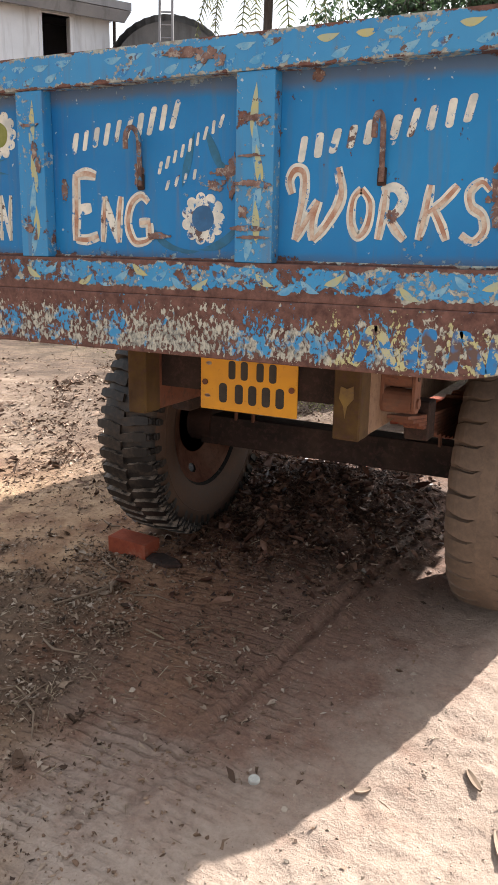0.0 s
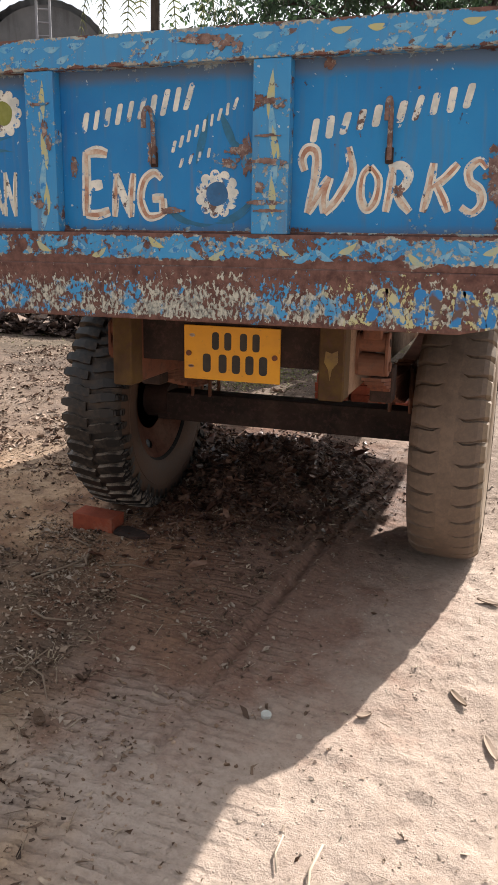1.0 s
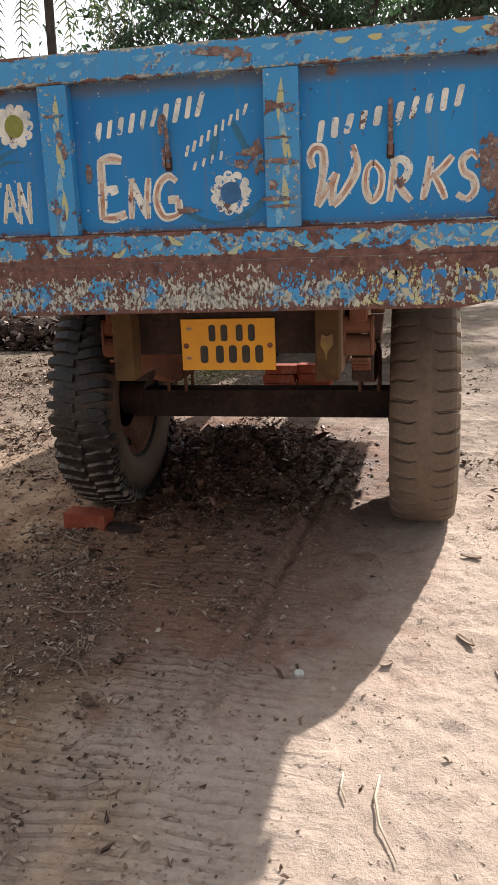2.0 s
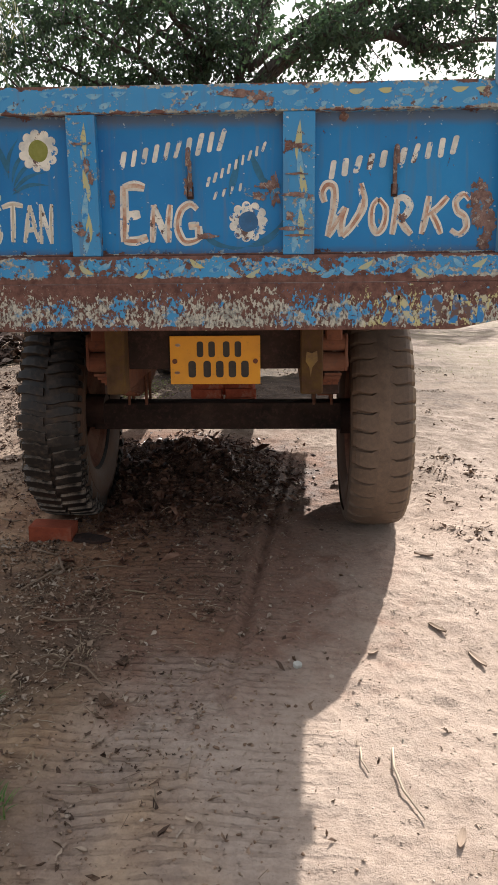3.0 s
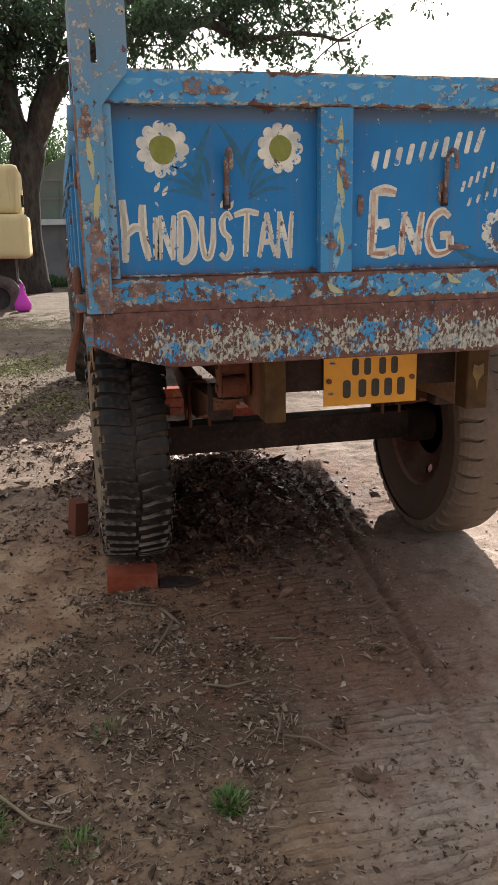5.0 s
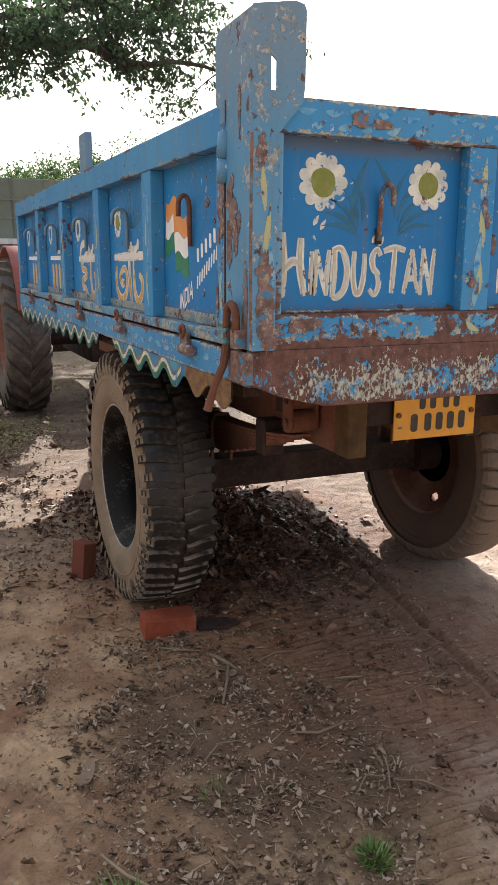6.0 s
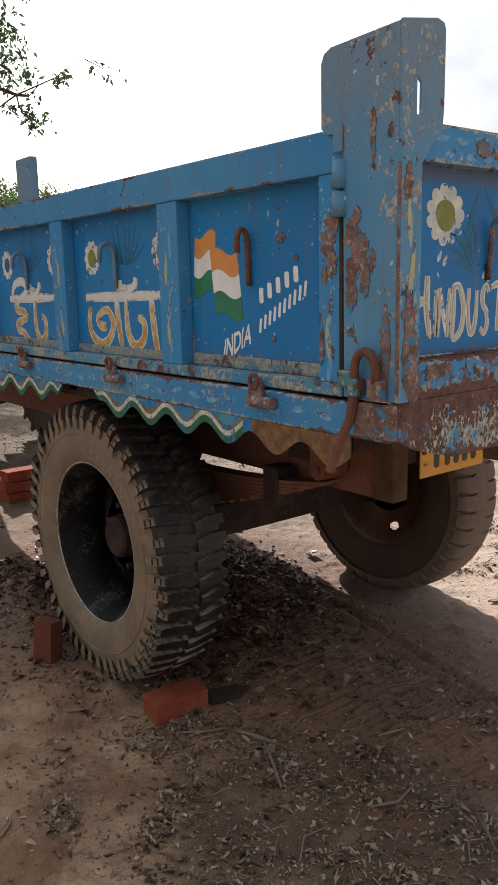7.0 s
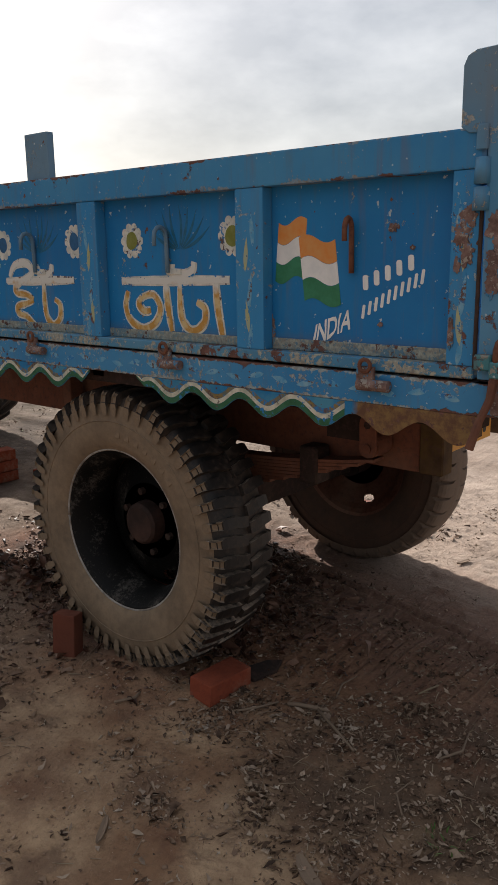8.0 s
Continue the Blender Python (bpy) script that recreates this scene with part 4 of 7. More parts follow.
        part("hook_plate", boxed(u - 0.010, u + 0.010, 0.030, 0.0365, 1.497, 1.535), M_DARKSTEEL, gate, bevel=0.002)
    for n, (u, v, ru, rv) in enumerate(((0.240, 1.520, 0.018, 0.040), (0.212, 1.535, 0.030, 0.010), (0.195, 1.505, 0.022, 0.012), (0.868, 1.475, 0.032, 0.062), (0.895, 1.42, 0.020, 0.045), (0.885, 1.36, 0.016, 0.03), (0.025, 1.385, 0.034, 0.008), (-0.268, 1.50, 0.010, 0.026), (0.45, 1.728, 0.012, 0.012), (0.632, 1.433, 0.012, 0.013), (-0.03, 1.53, 0.012, 0.03))):
        blotch("rust_patch", gate, tail, M_PATCH, u, v, ru, rv, n * 1.7)
    for n, (u, v, ru, rv) in enumerate(((0.12, 1.794, 0.05, 0.010), (0.185, 1.784, 0.025, 0.015), (0.225, 1.770, 0.012, 0.016), (-0.72, 1.782, 0.02, 0.018), (-0.66, 1.775, 0.03, 0.010), (0.86, 1.785, 0.012, 0.015))):
        blotch("rust_patch", gate, lambda a, b, w: (a, -0.003 - w, b), M_PATCH, u, v, ru, rv, 20 + n * 1.3)
    for n, (u, v, ru, rv) in enumerate(((0.312, 1.645, 0.034, 0.006), (0.330, 1.638, 0.016, 0.010), (0.305, 1.565, 0.030, 0.003), (0.300, 1.505, 0.036, 0.006), (0.335, 1.500, 0.018, 0.006), (0.285, 1.44, 0.012, 0.012), (0.30, 1.405, 0.040, 0.006), (0.310, 1.385, 0.036, 0.004), (-0.345, 1.66, 0.026, 0.004), (-0.335, 1.60, 0.008, 0.022), (-0.322, 1.56, 0.008, 0.018), (-0.36, 1.40, 0.012, 0.010))):
        blotch("rust_patch", gate, tail_face, M_PATCH, u, v, ru, rv, 40 + n * 1.3)
    for n, (u, v, ru, rv) in enumerate(((-0.940, 1.36, 0.012, 0.03), (0.940, 1.42, 0.012, 0.06))):
        blotch("rust_patch", gate, tail_face, M_PATCH, u, v, ru, rv, 55 + n * 1.3)
    for n, (u, v, ru, rv) in enumerate(((-0.955, 1.285, 0.035, 0.030), (-0.86, 1.300, 0.05, 0.016))):
        blotch("rust_patch", gate, lambda a, b, w: (a, -0.003 - w, b), M_PATCH, u, v, ru, rv, 70 + n * 1.3)


M_GREYFILL = plain_paint("grey_brown_letter_filling", (0.40, 0.36, 0.28), (0.55, 0.53, 0.45), 0.1)
build_tailgate()


def build_bumper():
    outline = [(-1.012, 1.242), (-1.012, 1.163), (-0.93, 1.128), (-0.80, 1.095), (0.80, 1.095), (0.95, 1.125), (1.012, 1.165), (1.012, 1.242)]
    bm = bmesh.new()
    prism(bm, outline, lambda u, v, w: (u, -0.005 - w, v), -0.016, 0.0)
    sill = part("rear_sill", bm, M_BUMPER, trailer, "rear sill with flaking blue and cream paint over rust", bevel=0.003)
    for u, wide, lean in ((0.600, 0.026, 0.42), (0.648, 0.026, -0.42), (0.706, 0.030, 0.0), (0.744, 0.032, 0.0), (0.800, 0.022, 0.1), (0.838, 0.026, -0.5), (0.880, 0.022, 0.1)):
        bar("worn_lettering", sill, lambda a, b, w: (a, -0.005 - w, b), M_GHOST, u, 1.158, wide, 0.088, lean, 0.0006)
    bm = bmesh.new()
    box(bm, -0.998, 0.998, 0.0125, 0.16, 1.152, 1.232)
    part("rear_channel", bm, M_RUST, trailer)
    for s in (-1, 1):
        bm = bmesh.new()
        x0, x1 = (-1.020, -1.0) if s < 0 else (1.0, 1.020)
        box(bm, x0, x1, -0.010, 0.105, 1.160, 1.238)
        part("corner_bracket", bm, M_PATCH, trailer, "rusty corner bracket", bevel=0.003)


build_bumper()


def build_corner(s):
    """The corner post with its tall angle plate; s is -1 for the post by the lettered side."""
    X = lambda d: s * (1.0 + d)
    core = boxed(min(X(-0.03), X(0.002)), max(X(-0.03), X(0.002)), 0.052, 0.148, 1.243, 1.825)
    post = part("corner_post", core, M_CORNER, trailer, "corner post with peeling blue paint and rust", bevel=0.004, seg=2)
    # the angle's two legs, widening into the tall plate
    bm = bmesh.new()
    outline = [(-0.0095, 1.2435), (0.146, 1.2435), (0.146, 1.815), (0.196, 1.815), (0.217, 1.830), (0.217, 1.964), (0.208, 1.983), (0.187, 1.993), (-0.0095, 1.999)]
    prism(bm, outline, lambda u, v, w: (X(0.0085 - w), u, v), 0.0, 0.006)
    part("angle_leg", bm, M_ANGLE, post, "weathered blue angle leg with rust", bevel=0.0015)
    bm = bmesh.new()
    shape = [(0.0085, 1.2435), (-0.052, 1.2435), (-0.056, 1.735), (-0.080, 1.765), (-0.118, 1.808), (-0.122, 1.85), (-0.122, 2.000), (-0.116, 2.012), (-0.095, 2.017), (0.0085, 2.0)]
    slot = [(-0.036, 1.828), (-0.036, 1.902), (-0.050, 1.890), (-0.050, 1.828)]
    rows = []
    for pts in (shape, slot):
        rows.append([[bm.verts.new((X(u), y, v)) for u, v in pts] for y in (-0.0160, -0.0100)])
    for front in (0, 1):
        o, h = rows[0][front], rows[1][front]
        for ring in ((o[0], o[1], o[2], h[3], h[0]), (o[0], h[0], h[1], o[9]), (o[9], h[1], h[2], o[8]), (o[8], h[2], h[3], o[2], o[3], o[4], o[5], o[6], o[7])):
            bm.faces.new(ring)
    for loop in rows:
        for k in range(len(loop[0])):
            n = (k + 1) % len(loop[0])
            bm.faces.new((loop[0][k], loop[0][n], loop[1][n], loop[1][k]))
    part("angle_leg", bm, M_ANGLE, post, "weathered blue angle leg with a slot")
    part("seam_bead", tubed([(X(0.0085), -0.0125, 1.245), (X(0.0095), -0.0120, 1.5), (X(0.0085), -0.0125, 1.735)], 0.0045, 6), M_PATCH, post)
    part("notch_tab", boxed(min(X(0.0088), X(0.014)), max(X(0.0088), X(0.014)), 0.146, 0.176, 1.775, 1.832), M_ANGLE, post, bevel=0.003)
    for n, (u, v, ru, rv) in enumerate(((0.118, 1.605, 0.020, 0.034), (0.098, 1.565, 0.026, 0.040), (0.080, 1.505, 0.013, 0.042), (0.122, 1.525, 0.015, 0.034), (0.105, 1.640, 0.009, 0.018), (0.060, 1.545, 0.008, 0.022), (0.020, 1.36, 0.013, 0.075), (0.030, 1.30, 0.014, 0.035), (0.06, 1.80, 0.008, 0.05), (0.12, 1.47, 0.014, 0.03))):
        blotch("rust_patch", post, lambda u, v, w: (X(0.0088 + w), u, v), M_PATCH, u, v, ru, rv, 33.0 + n, 0.0012)
    for n, (u, v, ru, rv) in enumerate(((-0.022, 1.36, 0.022, 0.095), (-0.035, 1.28, 0.018, 0.035), (-0.015, 1.70, 0.012, 0.035))):
        blotch("rust_patch", post, lambda u, v, w: (X(u), -0.0163 - w, v), M_PATCH, u, v, ru, rv, 43.0 + n, 0.0012)
    for u, v, l, ang, m in ((-0.020, 1.62, 0.12, 86, M_YELLOW), (-0.030, 1.52, 0.14, 97, M_YELLOW), (-0.040, 1.45, 0.12, 84, M_PALEBLUE)):
        stroke("painted_leaf", post, lambda u, v, w: (X(u), -0.0161 - w, v), m, u, v, l, 0.015, ang)
    # latch tube and rod
    for z0, z1, r in ((1.700, 1.758, 0.0195), (1.640, 1.692, 0.0205)):
        part("latch_tube", tubed([(X(0.008), 0.158, z0), (X(0.004), 0.158, z1)], r, 20), M_ANGLE, post, smooth=True)
    part("latch_rod", tubed([(X(0.004), 0.157, 1.27), (X(0.004), 0.157, 1.64)], 0.0055, 8), M_DARKSTEEL, post)
    part("hasp", boxed(min(X(0.004), X(0.030)), max(X(0.004), X(0.030)), 0.105, 0.150, 1.268, 1.306), M_BRACKET, post, bevel=0.004)
    arch = [(X(0.03), 0.090, 1.285)] + [(X(0.03), 0.060 + 0.030 * math.cos(radians(a)), 1.318 + 0.034 * math.sin(radians(a))) for a in (0, 30, 60, 90, 120, 150, 180)] + [(X(0.03), 0.030, 1.285)]
    part("shackle", tubed(arch, 0.010, 10), M_RUST, post, "rusty iron shackle", smooth=True)
    part("shackle_block", boxed(min(X(0.008), X(0.038)), max(X(0.008), X(0.038)), 0.012, 0.048, 1.246, 1.292), M_PATCH, post, bevel=0.005, seg=2)
    part("lever_collar", boxed(min(X(0.009), X(0.042)), max(X(0.009), X(0.042)), 0.075, 0.105, 1.252, 1.292), M_BRACKET, post, bevel=0.004)
    part("lever", tubed([(X(0.028), 0.095, 1.252), (X(0.034), 0.100, 1.20), (X(0.05), 0.116, 1.15), (X(0.066), 0.132, 1.080)], [0.012, 0.011, 0.010, 0.012], 8), M_RUST, post, "rusty hanging latch lever")
    return post


for s in (-1, 1):
    build_corner(s)


def build_side(s):
    """The side gate and the sill below it; only the side with s = -1 carries lettering."""
    def put(u, v, w):
        x, y, z = side(u, v, w)
        return (-s * x, y, z)

    def face(u, v, w):
        x, y, z = side_face(u, v, w)
        return (-s * x, y, z)

    def span(x0, x1, y0, y1, z0, z1):
        return boxed(min(-s * x0, -s * x1), max(-s * x0, -s * x1), y0, y1, z0, z1)

    gate = part("side_gate", span(-0.955, -0.949, 0.165, LENGTH - 0.01, 1.245, 1.81), M_SIDEPANEL, trailer, "blue enamelled side gate sheet")
    stiles = [(0.162, 0.235), (0.820, 0.925), (1.560, 1.660), (2.335, 2.435), (3.090, 3.190), (3.915, 3.995)]
    for i, (a, b) in enumerate(stiles):
        part("stile", span(-1.0, -0.9555, a, b, 1.2725, 1.7355), M_STILE, gate, bevel=0.004, seg=2)
    part("top_rail", span(-1.003, -0.945, 0.152, LENGTH, 1.736, 1.828), M_SIDERAIL, gate, "blue top rail, paint worn on its edge", bevel=0.005, seg=2)
    part("bottom_rail", span(-1.000, -0.945, 0.162, LENGTH, 1.240, 1.272), M_SIDELOW, gate, "chipped bottom rail", bevel=0.003)
    for (a, b), (c, d) in zip(stiles, stiles[1:]):
        part("panel_foot", span(-0.9605, -0.9555, b + 0.001, c - 0.001, 1.2725, 1.304 + random.uniform(-0.004, 0.004)), M_FOOT, gate, bevel=0.002)
    part("stake", span(-0.985, -0.955, 1.82, 1.955, 1.822, 1.990), M_GREYBLUE, gate, "grey-blue upright stake plate", bevel=0.006, seg=2)
    for y in (0.445, 1.215, 1.945, 2.66, 3.40):
        knuckle = part("hinge", tubed([(-s * -1.017, y - 0.060, 1.203), (-s * -1.017, y + 0.035, 1.203)], 0.0155, 12), M_PATCH, gate, "rusty pin hinge")
        part("hinge_strap", span(-1.020, -1.004, y - 0.012, y + 0.040, 1.186, 1.252), M_PATCH, gate, bevel=0.005, seg=2)
        part("hinge_ring", tubed([(-s * -1.022, y + 0.012 + 0.017 * math.cos(radians(a)), 1.255 + 0.017 * math.sin(radians(a))) for a in range(0, 361, 40)], 0.006, 6), M_RUST, gate)
    sill = part("side_sill", span(-1.002, -0.955, 0.014, LENGTH, 1.150 if s < 0 else 1.206, 1.232), M_SILL, trailer, "blue side sill with pale scallop strokes", bevel=0.004, seg=2)
    for i in range(42 if s < 0 else 0):
        y = 0.22 + 0.09 * i
        stroke("painted_scallop", sill, lambda a, b, w: face(a, b, w + 0.002), M_PALEBLUE if random.random() < 0.8 else M_YELLOW, y, 1.190 + 0.006 * math.sin(i * 2.1), 0.062, 0.018, 12 * (-1) ** i)
    # scalloped valance in stripes, cut out above the wheel
    for y0, y1 in ((0.13, 1.385), (1.640, LENGTH)):
        if s > 0:
            break
        n = int((y1 - y0) / 0.0125)
        def edge(y, lift, y0=y0, y1=y1):
            z = 1.092 + lift - 0.024 * math.cos(2 * math.pi * (y - 0.195) / 0.205)
            if y0 < 1:
                z = max(z, 1.150 - (1.395 - y) * 0.75 + lift * 0.4) if y > 1.28 else z
            else:
                z = max(z, 1.150 - (y - 1.63) * 0.9 + lift * 0.4) if y < 1.72 else z
            return min(z, 1.149)
        for name, lift0, lift1, mat, w in (("valance", 0.0, None, M_VALANCE, 0.0), ("valance_stripe", 0.021, 0.036, M_STRIPEWHITE, 0.002), ("valance_stripe", 0.001, 0.0205, M_GREENSTRIPE, 0.002), ("valance_stripe", 0.037, 0.052, M_STRIPEOCHRE, 0.002)):
            if mat is not M_VALANCE and s > 0:
                continue
            bm = bmesh.new()
            rows = []
            for i in range(n + 1):
                y = y0 + (y1 - y0) * i / n
                if w and y < 0.52:
                    continue
                lo = edge(y, lift0)
                hi = 1.1495 if lift1 is None else edge(y, lift1)
                t0, t1 = (0.0, 0.004) if w == 0 else (0.003, 0.0045)
                rows.append([bm.verts.new(face(y, z, d)) for z, d in ((lo, t0 - 0.003), (lo, t1 - 0.003), (max(hi, lo + 0.0005), t1 - 0.003), (max(hi, lo + 0.0005), t0 - 0.003))])
            for a, b in zip(rows, rows[1:]):
                for k in range(4):
                    bm.faces.new((a[k], a[(k + 1) % 4], b[(k + 1) % 4], b[k]))
            part(name, bm, mat, sill)
    if s > 0:
        return
    # lettering of the two panels
    va = [(0.06, 0.80), (0.03, 0.48), (0.08, 0.18), (0.205, 0.04), (0.325, 0.18), (0.375, 0.48), (0.31, 0.74), (0.20, 0.68)]
    knob = [(0.20, 0.68), (0.165, 0.54), (0.215, 0.40), (0.28, 0.42)]
    ta = [(0.57, 0.97), (0.565, 0.60), (0.585, 0.24), (0.675, 0.05), (0.775, 0.22), (0.785, 0.50), (0.715, 0.62)]
    curl = [(0.50, 1.34), (0.51, 1.18), (0.60, 1.14), (0.68, 1.22), (0.70, 1.38)]
    i_low = [(0.22, 0.97), (0.13, 0.86), (0.16, 0.74), (0.30, 0.70), (0.40, 0.60)]
    i_tail = [(0.40, 0.57), (0.28, 0.50), (0.15, 0.42), (0.16, 0.28), (0.28, 0.20), (0.40, 0.02)]
    i_top = [(0.06, 1.10), (0.15, 1.36), (0.34, 1.40), (0.40, 1.18), (0.24, 1.02)]
    for y0, y1, z0, z1, letters in (
            (1.487, 0.988, 1.300, 1.466, (va, knob, [(0.435, 0.97), (0.450, 0.5), (0.48, 0.02)], ta, curl, [(0.885, 0.97), (0.900, 0.5), (0.935, -0.03)], [(0.0, 1.0), (0.5, 1.02), (1.0, 1.04)])),
            (2.185, 1.752, 1.288, 1.460, (i_low, i_tail, i_top, [(u, v) for u, v in ta], curl, [(0.0, 1.0), (0.5, 1.02), (1.0, 1.04)]))):
        for n, pts in enumerate(letters):
            line = [(y0 + (y1 - y0) * u, z0 + (z1 - z0) * v) for u, v in pts]
            ribbon("letter_outline", gate, put, M_WHITE, line, 0.031, 0.0006 + 0.0001 * n)
            ribbon("painted_letter", gate, put, M_SCRIPT, line, 0.019, 0.0018 + 0.0001 * n)
    for y0, y1, z in ((2.52, 2.98, 1.455), (3.28, 3.80, 1.455)):
        bm = bmesh.new()
        prism(bm, [(y0, z), (y1, z), (y1 - 0.006, z + 0.022), (y0 + 0.004, z + 0.024)], put, -0.001, 0.0012)
        part("headstroke", bm, M_FLAGWHITE, gate)
    for i in range(4):
        bar("painted_bar", gate, put, M_OCHRE, 2.62 + 0.095 * i, 1.37, 0.05, 0.13, 0.1)
    for i in range(4):
        bar("painted_bar", gate, put, M_OCHRE, 3.33 + 0.10 * i, 1.37, 0.05, 0.13, 0.1)
    word("painted_letter", "INDIA", gate, lambda u, v, w: put(1.224 - u, v, w), M_FLAGWHITE, 0.552, 0.672, 1.293, 1.352, 0.12, 0.02, 0.05)
    for i in range(5):
        bar("painted_bar", gate, put, M_FLAGWHITE, 0.500 - 0.034 * i, 1.470 + 0.013 * i, 0.017, 0.040, 0.05)
    for i in range(10):
        bar("painted_bar", gate, put, M_FLAGWHITE, 0.505 - 0.0195 * i, 1.392 + 0.0105 * i, 0.009, 0.038, -0.12)
    # painted flag: two waving lobes in three bands
    for lobe, (ya, yb, za, zb) in enumerate(((0.795, 0.695, 1.640, 1.474), (0.724, 0.600, 1.590, 1.412))):
        for b, mat in enumerate((M_SAFFRON, M_FLAGWHITE, M_FLAGGREEN)):
            n, top, low = 10, [], []
            for i in range(n + 1):
                t = i / n
                y = ya + (yb - ya) * t
                bow = 0.012 * math.sin(math.pi * 1.8 * t + 0.3) * (1 if lobe else -1)
                h = (zb - za) / 3
                z = za + h * b + bow
                top.append((y - 0.012 * b * (lobe - 0.4), z))
                low.append((y - 0.012 * (b + 1) * (lobe - 0.4), z + h + 0.001))
            bm = bmesh.new()
            prism(bm, top + low[::-1], put, -0.001, 0.0007 + 0.0003 * lobe + 0.0001 * b)
            part("painted_flag_band", bm, mat, gate)
    for k, (c0, a0) in enumerate(((0.976, 1.427), (1.737, 2.19), (2.53, 2.95), (3.29, 3.78))):
        flower(gate, put, c0, 1.605, 0.062, M_LEAFGREEN if k == 0 else M_DARKBLUE, 10, 0.92)
        flower(gate, put, a0, 1.600, 0.060, M_LEAFGREEN if k == 0 else M_DARKBLUE, 10, 0.92)
        mid = (c0 + a0) / 2
        for i in range(9):
            a = 90 + (i - 4) * 15
            stroke("painted_frond", gate, put, M_TEAL, mid + 0.085 * math.cos(radians(a)), 1.565 + 0.075 * math.sin(radians(a)), 0.14, 0.011, a, 0.010 * (-1 if i < 4 else 1))
    for k, (a, b) in enumerate(stiles[:5]):
        c = (a + b) / 2
        for v, l, ang, m in ((1.62, 0.10, 86, M_PALEBLUE), (1.55, 0.10, 94, M_YELLOW), (1.44, 0.12, 96, M_PALEBLUE), (1.37, 0.10, 84, M_YELLOW), (1.31, 0.08, 98, M_PALEBLUE)):
            stroke("painted_leaf", gate, face, m, c + random.uniform(-0.015, 0.015), v, l, 0.016, ang)
    for y in (0.540, 1.250, 1.975, 2.72, 3.50):
        bm = bmesh.new()
        bend = 0.017 if y < 0.6 else 0.027
        pts = [put(y, 1.495, 0.010), put(y, 1.56, 0.011), put(y, 1.61, 0.012)]
        pts += [put(y, 1.61 + 0.030 * math.sin(radians(a)), 0.012 + bend * (1 - math.cos(radians(a)))) for a in (30, 60, 90, 120, 150, 180)]
        pts += [put(y, 1.580, 0.012 + 2 * bend)]
        tube(bm, pts, 0.0075, 8)
        part("hook", bm, M_RUST if y < 0.6 else M_GREYBLUE, gate, "bent bar hook", smooth=True)
        if y > 0.6:
            part("hook_plate", boxed(*sorted((put(0, 0, 0)[0], put(0, 0, 0.006)[0])), y - 0.055, y + 0.012, 1.488, 1.508), M_WHITE, gate, bevel=0.002)
    for n, (u, v, ru, rv) in enumerate(((0.419, 1.613, 0.014, 0.012), (0.822, 1.33, 0.010, 0.05), (0.36, 1.56, 0.006, 0.006), (0.45, 1.36, 0.007, 0.006))):
        blotch("rust_patch", gate, put, M_PATCH, u, v, ru, rv, 60 + n)
    for n, (u, v, ru, rv) in enumerate(((1.725, 1.288, 0.030, 0.014), (2.10, 1.286, 0.020, 0.010), (1.16, 1.285, 0.015, 0.008))):
        blotch("ochre_smear", gate, put, M_OCHRE, u, v, ru, rv, 90 + n)
    for n, (u, v, ru, rv) in enumerate(((0.190, 1.625, 0.018, 0.030), (0.205, 1.585, 0.018, 0.032), (0.190, 1.540, 0.014, 0.030), (0.215, 1.515, 0.008, 0.018), (0.225, 1.35, 0.008, 0.04))):
        blotch("rust_patch", gate, face, M_PATCH, u, v, ru, rv, 80 + n)


def script_material():
    k = Nodes("white_to_ochre_script")
    t = k.ramp(k.math("ADD", k.axis("Z"), k.ramp(k.noise(20, 4), 0.3, 0.7, -0.02, 0.02)), 1.425, 1.455)
    col = k.mix(t, k.mix(k.ramp(k.noise(30, 4), 0.45, 0.6), (0.46, 0.24, 0.045), (0.58, 0.44, 0.22)), (0.62, 0.61, 0.56))
    col = k.mix(k.ramp(k.noise(50, 5, 0.7), 0.64, 0.67), col, (0.05, 0.12, 0.24))
    return k.done(col, 0.55)


M_SCRIPT = script_material()
def valance_material():
    k = Nodes("blue_and_ochre_valance")
    n = k.noise(26, 6, 0.68)
    blue = k.mix(k.ramp(k.noise(9, 5, 0.6), 0.4, 0.6), (0.010, 0.16, 0.36), (0.06, 0.24, 0.36))
    ochre = k.mix(k.ramp(n, 0.4, 0.6), (0.20, 0.12, 0.045), (0.110, 0.052, 0.028))
    col = k.mix(k.ramp(k.math("ADD", k.axis("Y"), k.ramp(k.noise(8, 4), 0.2, 0.8, -0.15, 0.15)), 0.46, 0.54), ochre, blue)
    col = k.mix(k.ramp(k.noise(30, 6, 0.7), 0.58, 0.60), col, rust_colour(k))
    k.bump(n, 0.001, 0.6)
    return k.done(col, 0.65, 0.0, 0.35)


M_VALANCE = valance_material()
M_STRIPEWHITE = plain_paint("worn_white_stripe", (0.60, 0.58, 0.48), (0.36, 0.37, 0.29), 0.7)
M_STRIPEOCHRE = plain_paint("worn_ochre_stripe", (0.22, 0.15, 0.04), (0.10, 0.13, 0.12), 1.0)
M_GREENSTRIPE = plain_paint("dark_green_stripe", (0.010, 0.085, 0.035), (0.022, 0.125, 0.062), 0.7)
for s in (-1, 1):
    build_side(s)


